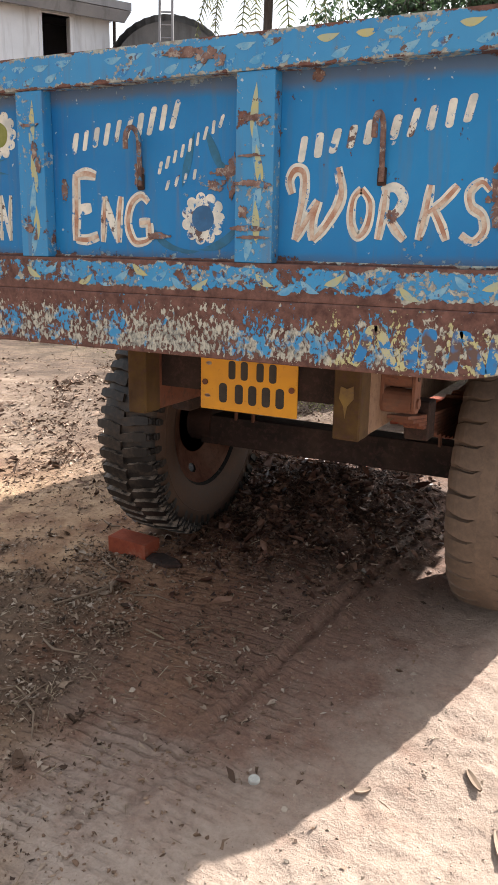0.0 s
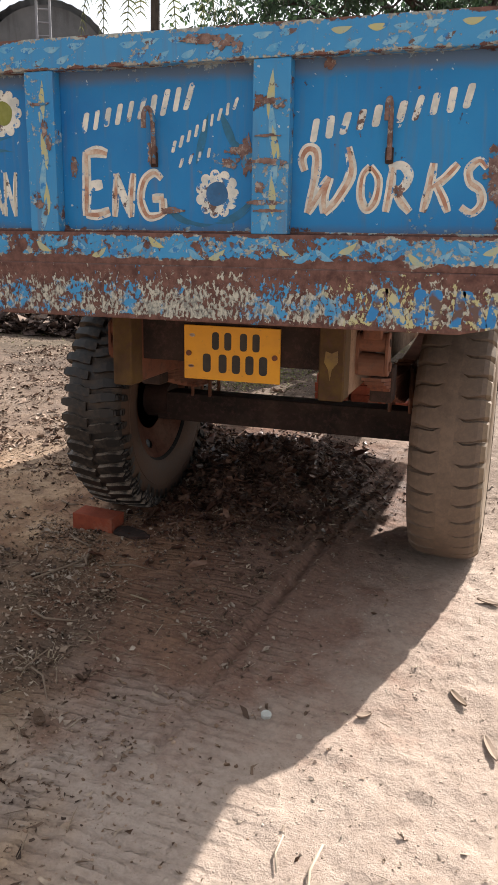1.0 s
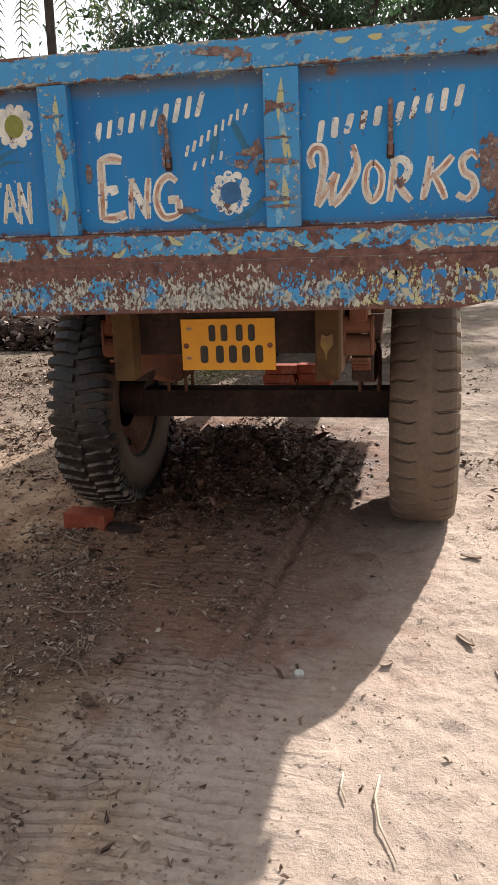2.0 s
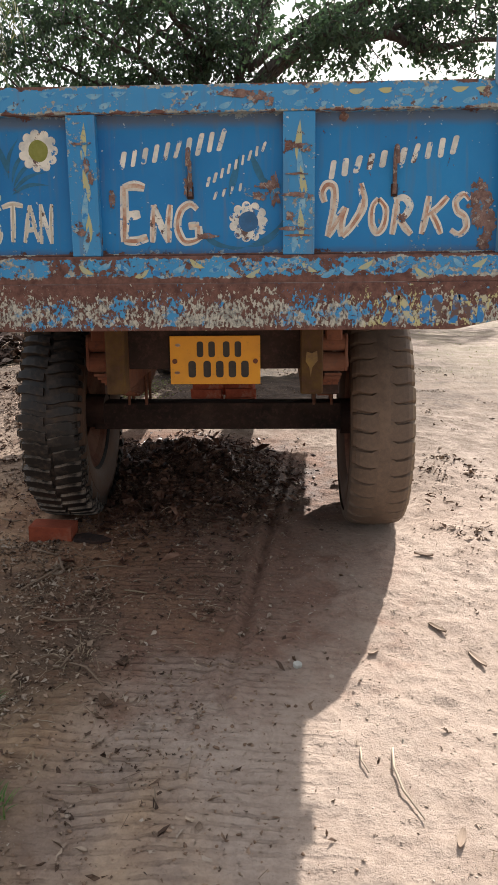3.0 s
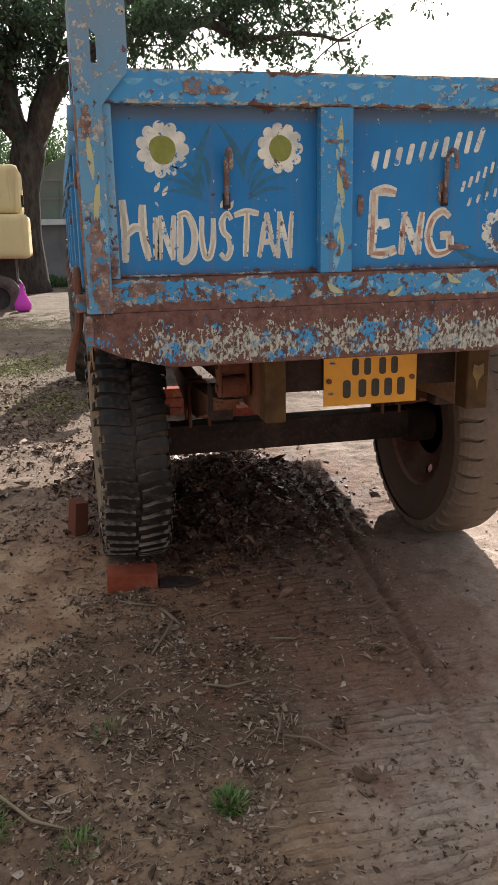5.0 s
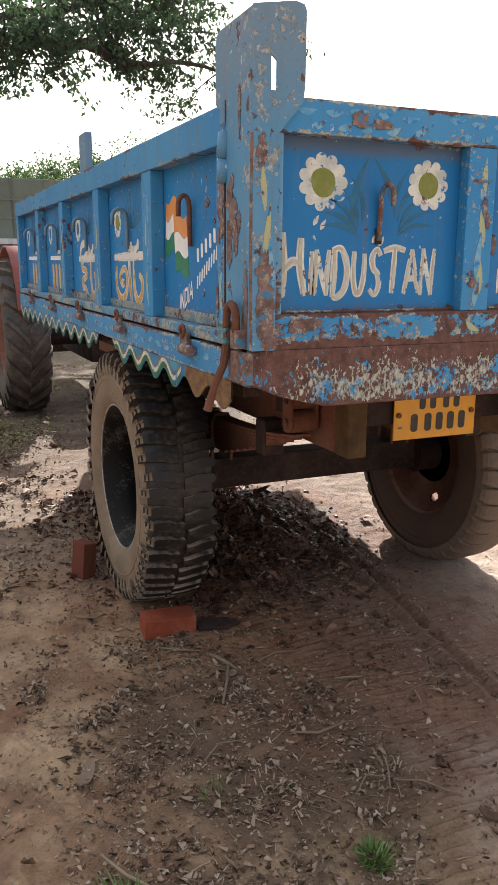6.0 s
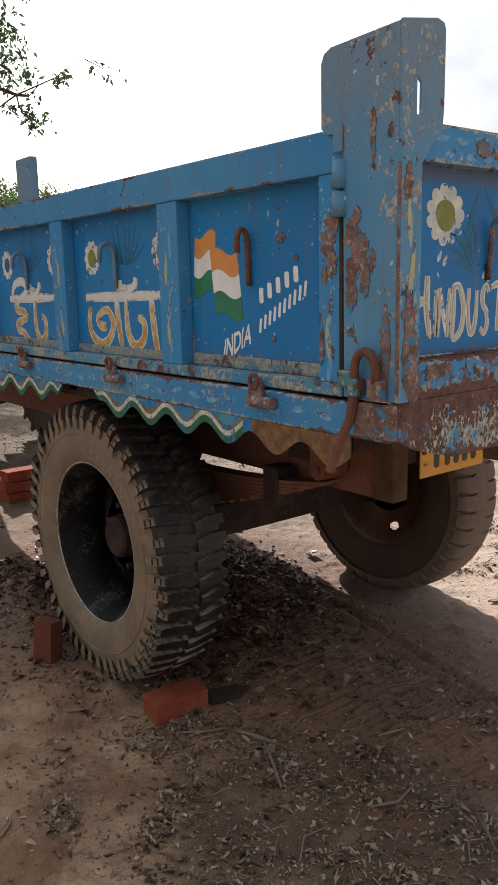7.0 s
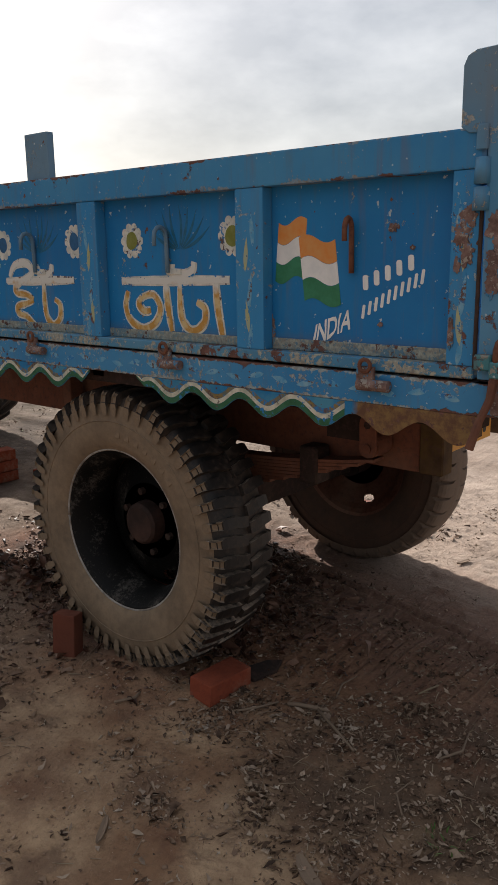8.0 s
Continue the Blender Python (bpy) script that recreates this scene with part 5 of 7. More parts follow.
def build_bed():
    part("floor_plate", boxed(-0.95, 0.95, 0.045, LENGTH - 0.005, 1.2005, 1.240), M_DARKSTEEL, trailer, "dark steel bed floor")
    part("headboard", boxed(-0.985, 0.985, LENGTH - 0.004, LENGTH + 0.04, 1.15, 1.80), M_PANEL, trailer, "blue front board")
    for y in (0.85, 1.65, 2.45, 3.25, 3.9):
        part("cross_bearer", boxed(-0.95, 0.95, y - 0.03, y + 0.03, 1.12, 1.20), M_DARKSTEEL, trailer)
    for s, x0, x1 in ((-1, -0.418, -0.350), (1, 0.336, 0.416)):
        out = x0 if s < 0 else x1
        c = out + s * (0.068 if s < 0 else 0.056)
        # Right rail takes the bounce-lit tan, left rail the plain red oxide.
        part("chassis_rail", boxed(x0, x1, 0.602, LENGTH + 0.2, 0.802, 1.118), M_BOUNCERAIL if s > 0 else M_CHASSIS, trailer, "dusty chassis rail with bounce light in its colour" if s > 0 else "red oxide chassis rail", bevel=0.004)
        part("rail_end", boxed(x0 - 0.003, x1 + 0.003, 0.510, 0.600, 0.800, 1.148), M_OCHRECHASSIS, trailer, "ochre painted rail end", bevel=0.005)
        if s < 0:
            part("side_bearer", boxed(min(s * 0.86, s * 0.95), max(s * 0.86, s * 0.95), 0.17, LENGTH, 1.10, 1.199), M_DARKSTEEL, trailer)
        hang = part("spring_hanger", boxed(c - 0.034, c + 0.034, 0.700, 0.765, 0.985, 1.118), M_CHASSIS, trailer, "rusty spring hanger", bevel=0.006)
        for z, r in ((0.975, 0.034), (0.897, 0.040)):
            part("shackle_pin", tubed([(c - 0.0445, 0.735, z), (c + 0.0445, 0.735, z)], r, 18), M_CHASSIS, hang)
        for e in (-1, 1):
            ring = [(0.735 + 0.034 * math.cos(radians(a)), (0.978 if a < 180 else 0.892) + 0.034 * math.sin(radians(a))) for a in range(0, 360, 20)]
            bm = bmesh.new()
            prism(bm, ring, lambda u, v, w: (c + e * (0.0450 + w), u, v), 0.0, 0.012)
            part("shackle_link", bm, M_CHASSIS, hang, bevel=0.002)
            part("shackle_nut", tubed([(c + e * 0.0455, 0.735, 0.892), (c + e * 0.064, 0.735, 0.892)], 0.018, 6), M_CHASSIS, hang)
            part("shackle_nut", tubed([(c + e * 0.0455, 0.735, 0.975), (c + e * 0.060, 0.735, 0.975)], 0.014, 6), M_DARKSTEEL, hang)
        part("spring_clip", boxed(c - 0.044, c + 0.044, 0.955, 1.035, 0.720, 0.860), M_DARKSTEEL, trailer, "rusty spring clip", bevel=0.006)
        part("spring_gusset", boxed(min(out, c), max(out, c), 0.790, 0.940, 0.900, 1.118), M_DARKSTEEL, trailer)
        part("spring_hanger", boxed(c - 0.04, c + 0.04, 2.385, 2.445, 0.86, 1.118), M_CHASSIS, trailer, "rusty spring hanger", bevel=0.006)
        for i in range(11):
            half = 0.85 - 0.066 * i
            bm = bmesh.new()
            rows = []
            for j in range(13):
                t = -1 + 2 * j / 12
                y = 1.57 + half * t
                z = 0.766 - 0.0130 * i + 0.088 * (half * t / 0.93) ** 2
                rows.append([bm.verts.new((c + dx, y, z + dz)) for dx, dz in ((-0.035, 0), (0.035, 0), (0.035, 0.0115), (-0.035, 0.0115))])
            for a, b in zip(rows, rows[1:]):
                for q in range(4):
                    bm.faces.new((a[q], a[(q + 1) % 4], b[(q + 1) % 4], b[q]))
            bm.faces.new(rows[0][::-1])
            bm.faces.new(rows[-1])
            part("spring_leaf", bm, M_CHASSIS, trailer)
        for y in (1.51, 1.63):
            bm = bmesh.new()
            x = c
            tube(bm, [(x - 0.045, y, 0.57), (x - 0.045, y, 0.75), (x - 0.03, y, 0.785), (x + 0.03, y, 0.785), (x + 0.045, y, 0.75), (x + 0.045, y, 0.57)], 0.009, 6)
            part("u_bolt", bm, M_RUST, trailer)
    bm = bmesh.new()
    prism(bm, [(0.356, 0.965), (0.352, 0.928), (0.366, 0.905), (0.372, 0.868), (0.378, 0.905), (0.398, 0.930), (0.396, 0.968), (0.376, 0.958)], lambda u, v, w: (u, 0.509 - w, v), 0.0, 0.0012)
    part("paint_daub", bm, M_DAUB, trailer, "dull yellow paint daub")
    part("crossmember", boxed(-0.349, 0.335, 0.612, 0.68, 0.885, 1.11), M_DARKSTEEL, trailer, "dark oily crossmember")
    part("axle", boxed(-0.72, 0.63, 1.505, 1.635, 0.440, 0.580), M_DARKSTEEL, trailer, "square dark steel axle", bevel=0.01, seg=2)
    for s in (-1, 1):
        bm = bmesh.new()
        tube(bm, [(0.018 + s * 0.345, LENGTH + 0.15, 1.02), (-0.02 + s * 0.06, 5.35, 0.78)], 0.05, 4)
        part("drawbar", bm, M_CHASSIS, trailer)
    part("hitch_eye", tubed([(-0.02 + 0.06 * math.cos(radians(a)), 5.42 + 0.06 * math.sin(radians(a)), 0.77) for a in range(0, 361, 30)], 0.02, 8), M_RUST, trailer)
    plate = part("number_plate", boxed(-0.182, 0.176, 0.598, 0.604, 0.826, 1.018), M_PLATE, trailer, "yellow number plate with dark bars", bevel=0.0015)
    def on(u, v, w):
        return (u, 0.598 - w, v)
    for i in range(4):
        bar("plate_bar", plate, on, M_BLACKPAINT, -0.062 + 0.046 * i + 0.012 * (i > 1), 0.965, 0.026, 0.062, 0.0, 0.001)
    for i in range(5):
        bar("plate_bar", plate, on, M_BLACKPAINT, -0.095 + 0.050 * i + 0.010 * (i > 0), 0.886, 0.030, 0.066, 0.0, 0.001)
    for u in (-0.163, 0.157):
        part("plate_bolt", tubed([(u, 0.598, 0.918), (u, 0.592, 0.918)], 0.010, 10), M_RUST, plate)
    for u, v in ((-0.150, 0.982), (-0.155, 0.872)):
        bar("plate_mark", plate, on, M_TAN, u, v, 0.022, 0.012, 0, 0.0008)


build_bed()


def build_wheel(x, y, z, size, out, tread, name, worn):
    """A lorry wheel whose outer face looks along out (-1 or 1)."""
    wheel = new("wheel")
    wheel.parent = trailer
    wheel.matrix_basis = pose(x, y, z)
    wheel.scale = (1.02, size, size)
    tagged(wheel, name)
    R = 0.520
    prof = [(-0.095, 0.292), (-0.118, 0.305), (-0.136, 0.345), (-0.143, 0.395), (-0.140, 0.440), (-0.131, 0.480), (-0.118, 0.505), (-0.085, 0.516), (-0.04, R), (0.0, R + 0.001)]
    prof = prof + [(-a, r) for a, r in prof[-2::-1]]
    bm = bmesh.new()
    lathe(bm, [(out * -a, r) for a, r in prof], 96)
    tyre = part("tyre", bm, M_SIDEWALL, wheel, "dusty lorry tyre", smooth=True)
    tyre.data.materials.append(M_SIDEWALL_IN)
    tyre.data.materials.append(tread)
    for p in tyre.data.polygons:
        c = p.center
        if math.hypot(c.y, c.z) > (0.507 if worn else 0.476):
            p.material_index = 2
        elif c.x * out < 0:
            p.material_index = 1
    # ribs on the sidewall
    for r, a in ((0.420, 0.1415),):
        for sgn in (-1, 1):
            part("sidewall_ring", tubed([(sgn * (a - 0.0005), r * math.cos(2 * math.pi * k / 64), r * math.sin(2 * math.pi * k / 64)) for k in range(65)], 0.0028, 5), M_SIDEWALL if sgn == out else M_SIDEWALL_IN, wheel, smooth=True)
    count = 40 if worn else 50
    if worn:
        bm = bmesh.new()
        lathe(bm, [(-0.054, 0.512), (-0.034, 0.5335), (-0.028, 0.5348), (0.0, 0.5358), (0.028, 0.5348), (0.034, 0.5335), (0.054, 0.512)], 120)
        part("tread_rib", bm, tread, wheel, "smooth worn middle rib", smooth=True)
    if worn:
        shape = ((0.024, 0.5351, 0.514, 0.0, 1.0), (0.038, 0.5347, 0.514, 0.01, 0.95), (0.056, 0.5338, 0.512, 0.09, 0.86), (0.080, 0.5318, 0.508, 0.07, 0.84), (0.106, 0.5274, 0.502, -0.01, 0.80), (0.124, 0.5190, 0.496, -0.03, 0.72), (0.140, 0.5040, 0.484, -0.03, 0.62), (0.1448, 0.4760, 0.466, -0.03, 0.55))
    else:
        shape = ((0.006, 0.537, 0.510, 0.30, 0.84), (0.040, 0.538, 0.508, 0.22, 0.92), (0.066, 0.538, 0.506, 0.06, 0.94), (0.108, 0.534, 0.496, 0.0, 0.86), (0.128, 0.529, 0.485, 0.0, 0.72), (0.142, 0.516, 0.480, 0.0, 0.68), (0.1480, 0.488, 0.472, 0.0, 0.72), (0.1455, 0.450, 0.442, 0.0, 0.48))
    half = 2 * math.pi / count * (0.5 if worn else 0.365)
    for sgn, shift in ((-1, 0.0), (1, 0.5)):
        bm = bmesh.new()
        rows = []
        for d, top, low, skew, wide in shape:
            ring = []
            crest = 0.86 - 0.10 * (d > 0.13)
            edge = ((low, -1.0), (low, 1.0), (top, wide), (top, wide / 3), (top, -wide / 3), (top, -wide)) if worn else ((low, -wide), (low, wide), (top, crest * wide), (top, -crest * wide))
            for r, e in edge:
                b = half * e + skew * half * 2
                ring.append(bm.verts.new((sgn * d, r * math.cos(b), r * math.sin(b))))
            rows.append(ring)
        for p, q in zip(rows, rows[1:]):
            for k in range(len(p)):
                bm.faces.new((p[k], p[(k + 1) % len(p)], q[(k + 1) % len(p)], q[k]))
        bm.faces.new(rows[0][::-1])
        bm.faces.new(rows[-1])
        if not worn:
            bmesh.ops.recalc_face_normals(bm, faces=bm.faces[:])
            ends = [p for p in bm.faces if abs(p.calc_center_median().x) > 0.120 and p.normal.z < 0.9 and p.calc_center_median().y > 0.497]
            bmesh.ops.inset_individual(bm, faces=ends, thickness=0.0050, depth=-0.006)
        lug = part("tread_lug", bm, tread, wheel)
        lug.data.materials.append(M_SIDEWALL)
        lug.data.materials.append(M_LUGEDGE)
        for p in lug.data.polygons:
            if p.center.x * out > 0.128 and abs(p.normal.x) > 0.35 or worn and p.center.x * out > 0.132:
                p.material_index = 1
            elif not worn and p.normal.z < -0.75:
                p.material_index = 2
        for i in range(count):
            if i:
                lug = new("tread_lug", lug.data)
                lug.parent = wheel
            loose = 0.12 if worn else 1.0
            k = 1 + random.uniform(-0.006, 0.004) * loose
            lug.matrix_basis = pose(0, 0, 0, 360 * (i + shift + random.uniform(-0.07, 0.07) * loose) / count, random.uniform(-0.5, 0.5) * loose, random.uniform(-1.2, 1.2) * loose) @ Matrix.Diagonal((k, k, k, 1))
    # raised marks on the outer sidewall, too worn to read
    for i in range(7):
        a = radians(40 + 7.5 * i)
        bm = boxed(-0.0022, 0.0022, -0.011, 0.011, -0.019, 0.019)
        part("sidewall_mark", bm, M_SIDEWALL if out < 0 else M_SIDEWALL_IN, wheel, bevel=0.0015).matrix_basis = Matrix.Translation((out * 0.1405, -0.383 * math.cos(a), 0.383 * math.sin(a))) @ pose(0, 0, 0, 90 - 40 - 7.5 * i)
    # rim: deep dish towards the outside
    bm = bmesh.new()
    o = out
    lathe(bm, [(o * 0.112, 0.312), (o * 0.118, 0.306), (o * 0.112, 0.298), (o * 0.095, 0.288), (o * 0.05, 0.262), (o * -0.02, 0.256), (o * -0.09, 0.285), (o * -0.112, 0.300), (o * -0.116, 0.312), (o * -0.105, 0.305)], 64)
    part("rim_lip", tubed([(o * 0.1165, 0.309 * math.cos(2 * math.pi * k / 64), 0.309 * math.sin(2 * math.pi * k / 64)) for k in range(65)], 0.005, 6), M_LIP, wheel, smooth=True)
    part("rim", bm, M_RIMOUT if out < 0 else M_RIMIN, wheel, "dusty steel rim", smooth=True)
    bm = bmesh.new()
    hole = lambda k, j: (j in (2, 4) and 87 <= k <= 90) or (j == 3 and 86 <= k <= 91)
    lathe(bm, [(o * -0.098, 0.291), (o * -0.090, 0.268), (o * -0.072, 0.245), (o * -0.069, 0.237), (o * -0.061, 0.213), (o * -0.058, 0.205), (o * -0.040, 0.150), (o * -0.040, 0.02)], 128, hole)
    bmesh.ops.solidify(bm, geom=bm.faces[:], thickness=0.008)
    part("wheel_disc", bm, M_RIMIN, wheel, "rusty dished wheel disc")
    bm = bmesh.new()
    lathe(bm, [(o * -0.084, 0.277), (o * -0.078, 0.262), (o * -0.060, 0.243), (o * -0.057, 0.235), (o * -0.049, 0.211), (o * -0.046, 0.203), (o * -0.028, 0.150), (o * -0.028, 0.02)], 128, hole)
    bmesh.ops.solidify(bm, geom=bm.faces[:], thickness=0.003)
    part("wheel_dish", bm, M_RIMOUT, wheel, "black painted wheel dish")
    bm = bmesh.new()
    rings = lathe(bm, [(o * -0.16, 0.085), (o * -0.010, 0.085), (o * 0.020, 0.080), (o * 0.030, 0.068)], 24)
    bm.faces.new(rings[-1])
    bm.faces.new(rings[0])
    part("hub", bm, M_HUB, wheel, "red oxide hub")
    for i in range(6):
        a = 2 * math.pi * i / 6 + 0.3
        part("wheel_nut", tubed([(o * -0.035, 0.12 * math.cos(a), 0.12 * math.sin(a)), (o * -0.008, 0.12 * math.cos(a), 0.12 * math.sin(a))], 0.014, 6), M_DARKSTEEL, wheel)


build_wheel(-0.828, 1.570, 0.528, 1.028, -1, M_TREAD_L, "lorry wheel with deep black lugs", False)
build_wheel(0.726, 1.530, 0.502, 1.040, 1, M_TREAD_R, "lorry wheel with dusty worn lugs", True)


# ---- bricks ----
def brick_mesh(name, l=0.225, w=0.108, h=0.072, seed=0):
    bm = boxed(-l / 2, l / 2, -w / 2, w / 2, 0, h)
    bmesh.ops.bevel(bm, geom=bm.edges[:], offset=0.004, segments=2, profile=0.6, affect="EDGES")
    for q in bm.verts:
        q.co += 0.004 * Vector(noise.noise_vector(q.co * 14 + Vector((seed, 0, 0))))
    bmesh.ops.recalc_face_normals(bm, faces=bm.faces[:])
    me = bpy.data.meshes.new(name)
    bm.to_mesh(me)
    bm.free()
    me.materials.append(M_BRICK)
    return me


def gz(x, y):
    return float(ground_z(x, y))


wedge = new("brick", brick_mesh("brick", 0.215, 0.110, 0.082, 3))
wedge.matrix_basis = pose(-0.868, 1.150, gz(-0.868, 1.150) - 0.012, 3, 1.5, -3)
tagged(wedge, "red clay brick wedged behind the wheel", "brick")
upright = new("brick", brick_mesh("brick", 0.172, 0.098, 0.066, 9))
upright.matrix_basis = pose(-1.045, 1.790, gz(-1.045, 1.790) + 0.072, 0, -84, 20)
upright.data.materials[0] = M_OLDBRICK
tagged(upright, "weathered red brick standing on its end in the dirt", "brick")
stack_mesh = brick_mesh("brick", 0.245, 0.115, 0.070, 5)
base_z = gz(-0.17, 3.78) - 0.006
for i, (dx, dy, lv, turn) in enumerate(((-0.17, 0.0, 0, 4), (0.10, 0.03, 0, -3), (-0.17, 0.0, 1, -5), (0.10, 0.02, 1, 6), (-0.16, 0.01, 2, 3), (0.09, 0.03, 2, -8), (-0.17, 0.13, 0, 2), (0.10, 0.16, 0, 1), (-0.15, 0.13, 1, 7), (0.42, -0.12, 0, 15))):
    b = new("brick", stack_mesh)
    b.matrix_basis = pose(-0.17 + dx, 3.78 + dy, (base_z if lv or dx < 0.3 else gz(0.25, 3.66) - 0.006) + 0.0715 * lv, 0, 0, turn)
    tagged(b, "red clay brick in a small stack" if dx < 0.3 else "red clay brick lying flat on the dirt", "brick", "bricks under the trailer")

# ---- things on the ground ----
def stick(name, label, pts, radii, mat=M_TWIG, lift=0.004):
    bm = bmesh.new()
    p3 = [(x, y, gz(x, y) + lift + dz) for x, y, dz in pts]
    tube(bm, p3, radii, 6)
    ob = part(name, bm, mat, None, smooth=True)
    return tagged(ob, label, "stick", "loose sticks")


stick("stick", "thin pale straight stick lying on damp dirt", ((-0.405, 0.575, 0.004), (-0.355, 0.560, 0.007), (-0.305, 0.545, 0.004)), 0.0035, M_STRAW)
stick("twig", "bent brown twig with a broken elbow", ((-0.775, 0.905, 0.006), (-0.752, 0.86, 0.010), (-0.738, 0.80, 0.012), (-0.715, 0.77, 0.008)), [0.007, 0.009, 0.008, 0.004])
stick("twig", "slender twig reaching over the litter", ((-0.738, 0.800, 0.010), (-0.785, 0.700, 0.008), (-0.850, 0.575, 0.005)), [0.006, 0.005, 0.004])
stick("twig", "curved pale dry stalk on sunlit dirt", ((0.600, -0.36, 0.004), (0.590, -0.45, 0.012), (0.605, -0.54, 0.010), (0.650, -0.64, 0.004)), [0.003, 0.004, 0.004, 0.002], M_PALESTALK)
stick("twig", "short pale dry stalk on sunlit dirt", ((0.500, -0.37, 0.004), (0.497, -0.43, 0.006), (0.515, -0.48, 0.004)), [0.002, 0.003, 0.002], M_PALESTALK)
stick("twig", "short brown twig beside the wheel", ((-1.20, 1.36, 0.006), (-1.13, 1.33, 0.009), (-1.09, 1.345, 0.006)), [0.005, 0.006, 0.004])
stick("twig", "dry forked twig on shaded dirt", ((-0.95, 1.02, 0.006), (-0.88, 0.97, 0.008), (-0.79, 0.935, 0.005)), [0.004, 0.005, 0.003])
stick("twig", "thin dry twig beside dark litter", ((-0.70, 0.34, 0.008), (-0.62, 0.30, 0.016), (-0.50, 0.33, 0.006)), [0.004, 0.005, 0.003])
stick("twig", "long curved pale dry stalk beside the grass", ((-1.40, 0.06, 0.012), (-1.36, -0.04, 0.020), (-1.26, -0.155, 0.014), (-1.165, -0.205, 0.004)), [0.004, 0.005, 0.005, 0.003], M_STRAW)
stick("twig", "thin dry twig standing out of the litter", ((-0.530, 0.010, 0.004), (-0.505, 0.06, 0.020), (-0.480, 0.115, 0.035)), [0.003, 0.003, 0.002])
stick("twig", "long thin brown twig across the litter", ((-0.500, 0.030, 0.012), (-0.430, -0.010, 0.022), (-0.350, -0.110, 0.008)), [0.003, 0.004, 0.002])
stick("twig", "short dry twig in dark litter", ((-0.64, 0.02, 0.006), (-0.58, 0.07, 0.014), (-0.50, 0.05, 0.006)), [0.002, 0.003, 0.002])
stick("twig", "thin grey twig in dark litter", ((-1.02, 0.30, 0.006), (-0.95, 0.36, 0.012), (-0.86, 0.35, 0.006)), [0.003, 0.003, 0.002])
stick("twig", "dry twig in damp dirt", ((-0.62, 0.80, 0.004), (-0.53, 0.83, 0.007), (-0.44, 0.82, 0.004)), [0.003, 0.004, 0.002])


M_CHIP = varied("sand_brown_chips", [(0.20, 0.14, 0.10), (0.34, 0.26, 0.20), (0.50, 0.42, 0.34)])


def chip(label, x, y, l, w, turn, mat=M_CHIP, curl=0.003):
    bm = bmesh.new()
    rows = []
    for i in range(7):
        t = i / 6 * 2 - 1
        half = w / 2 * (1 - 0.6 * abs(t) ** 3)
        zc = curl * t * t
        rows.append([bm.verts.new((l / 2 * t, e * half, zc + (0.0012 if e else 0.0) + d)) for e, d in ((-1, 0), (0, -0.004), (1, 0), (1, 0.005), (0, 0.003), (-1, 0.005))])
    for a, b in zip(rows, rows[1:]):
        for k in range(6):
            bm.faces.new((a[k], a[(k + 1) % 6], b[(k + 1) % 6], b[k]))
    bm.faces.new(rows[0][::-1])
    bm.faces.new(rows[-1])
    ob = part("wood_chip", bm, mat, None)
    ob.matrix_basis = pose(x, y, gz(x, y) + 0.003, 0, 0, turn)
    return tagged(ob, label, "wood chip", "loose chips")


chip("pale split wood chip on sunlit dirt", 0.737, -0.70, 0.075, 0.020, 70)
chip("pale long wood splinter on sunlit dirt", 0.98, 0.16, 0.11, 0.022, 110)
chip("brown wood chip on sunlit dirt", 0.87, 0.36, 0.09, 0.022, 125, M_TWIG)
chip("small wood chip near the shadow", 0.60, 0.18, 0.05, 0.02, 40)
chip("curled dry bark piece on shaded dirt", -1.37, 0.385, 0.125, 0.040, 62, M_TWIG, 0.02)
chip("curled dry leaf on the litter", -0.32, -0.20, 0.075, 0.035, 130, M_DRYLEAF, 0.018)
chip("brown bark strip on shaded dirt", -1.72, 0.30, 0.12, 0.022, 20, M_TWIG, 0.006)
chip("pale wood chip beside the wheel", 0.93, 1.02, 0.09, 0.022, 160)
chip("brown bark strip on shaded dirt", -1.62, 0.93, 0.11, 0.02, 35, M_TWIG, 0.006)
chip("pale stone-like clay flake in damp dirt", -0.745, 0.76, 0.05, 0.035, 20)

bm = bmesh.new()
rings = [[bm.verts.new((r * math.cos(2 * math.pi * k / 20), r * math.sin(2 * math.pi * k / 20), z)) for k in range(20)] for r, z in ((0.0165, 0.0), (0.0165, 0.010), (0.0145, 0.0125), (0.009, 0.0125), (0.008, 0.0110))]
for a, b in zip(rings, rings[1:]):
    for k in range(20):
        bm.faces.new((a[k], a[(k + 1) % 20], b[(k + 1) % 20], b[k]))
bm.faces.new(rings[-1])
cap = part("bottle_cap", bm, M_CAP, None)
cap.matrix_basis = pose(0.316, 0.066, gz(0.316, 0.066) + 0.001, 6, 4, 0)
tagged(cap, "small white bottle cap pressed into the dirt", "bottle cap")

# scrap of rubber beside the wedge brick
bm = bmesh.new()
prism(bm, [(-0.085, -0.012), (0.02, -0.020), (0.085, 0.0), (0.04, 0.022), (-0.05, 0.034), (-0.09, 0.02)], lambda u, v, w: (u, v, w + 0.012 * abs(v) * 20 * 0.05), 0.0, 0.018)
scrap = part("rubber_scrap", bm, M_DARKSTEEL, None, bevel=0.003)
scrap.matrix_basis = pose(-0.660, 1.095, gz(-0.66, 1.095), 8, 0, -4) @ Matrix.Diagonal((1.1, 1.7, 1.0, 1))
tagged(scrap, "black rubber scrap with a grey edge on dirt", "scrap")


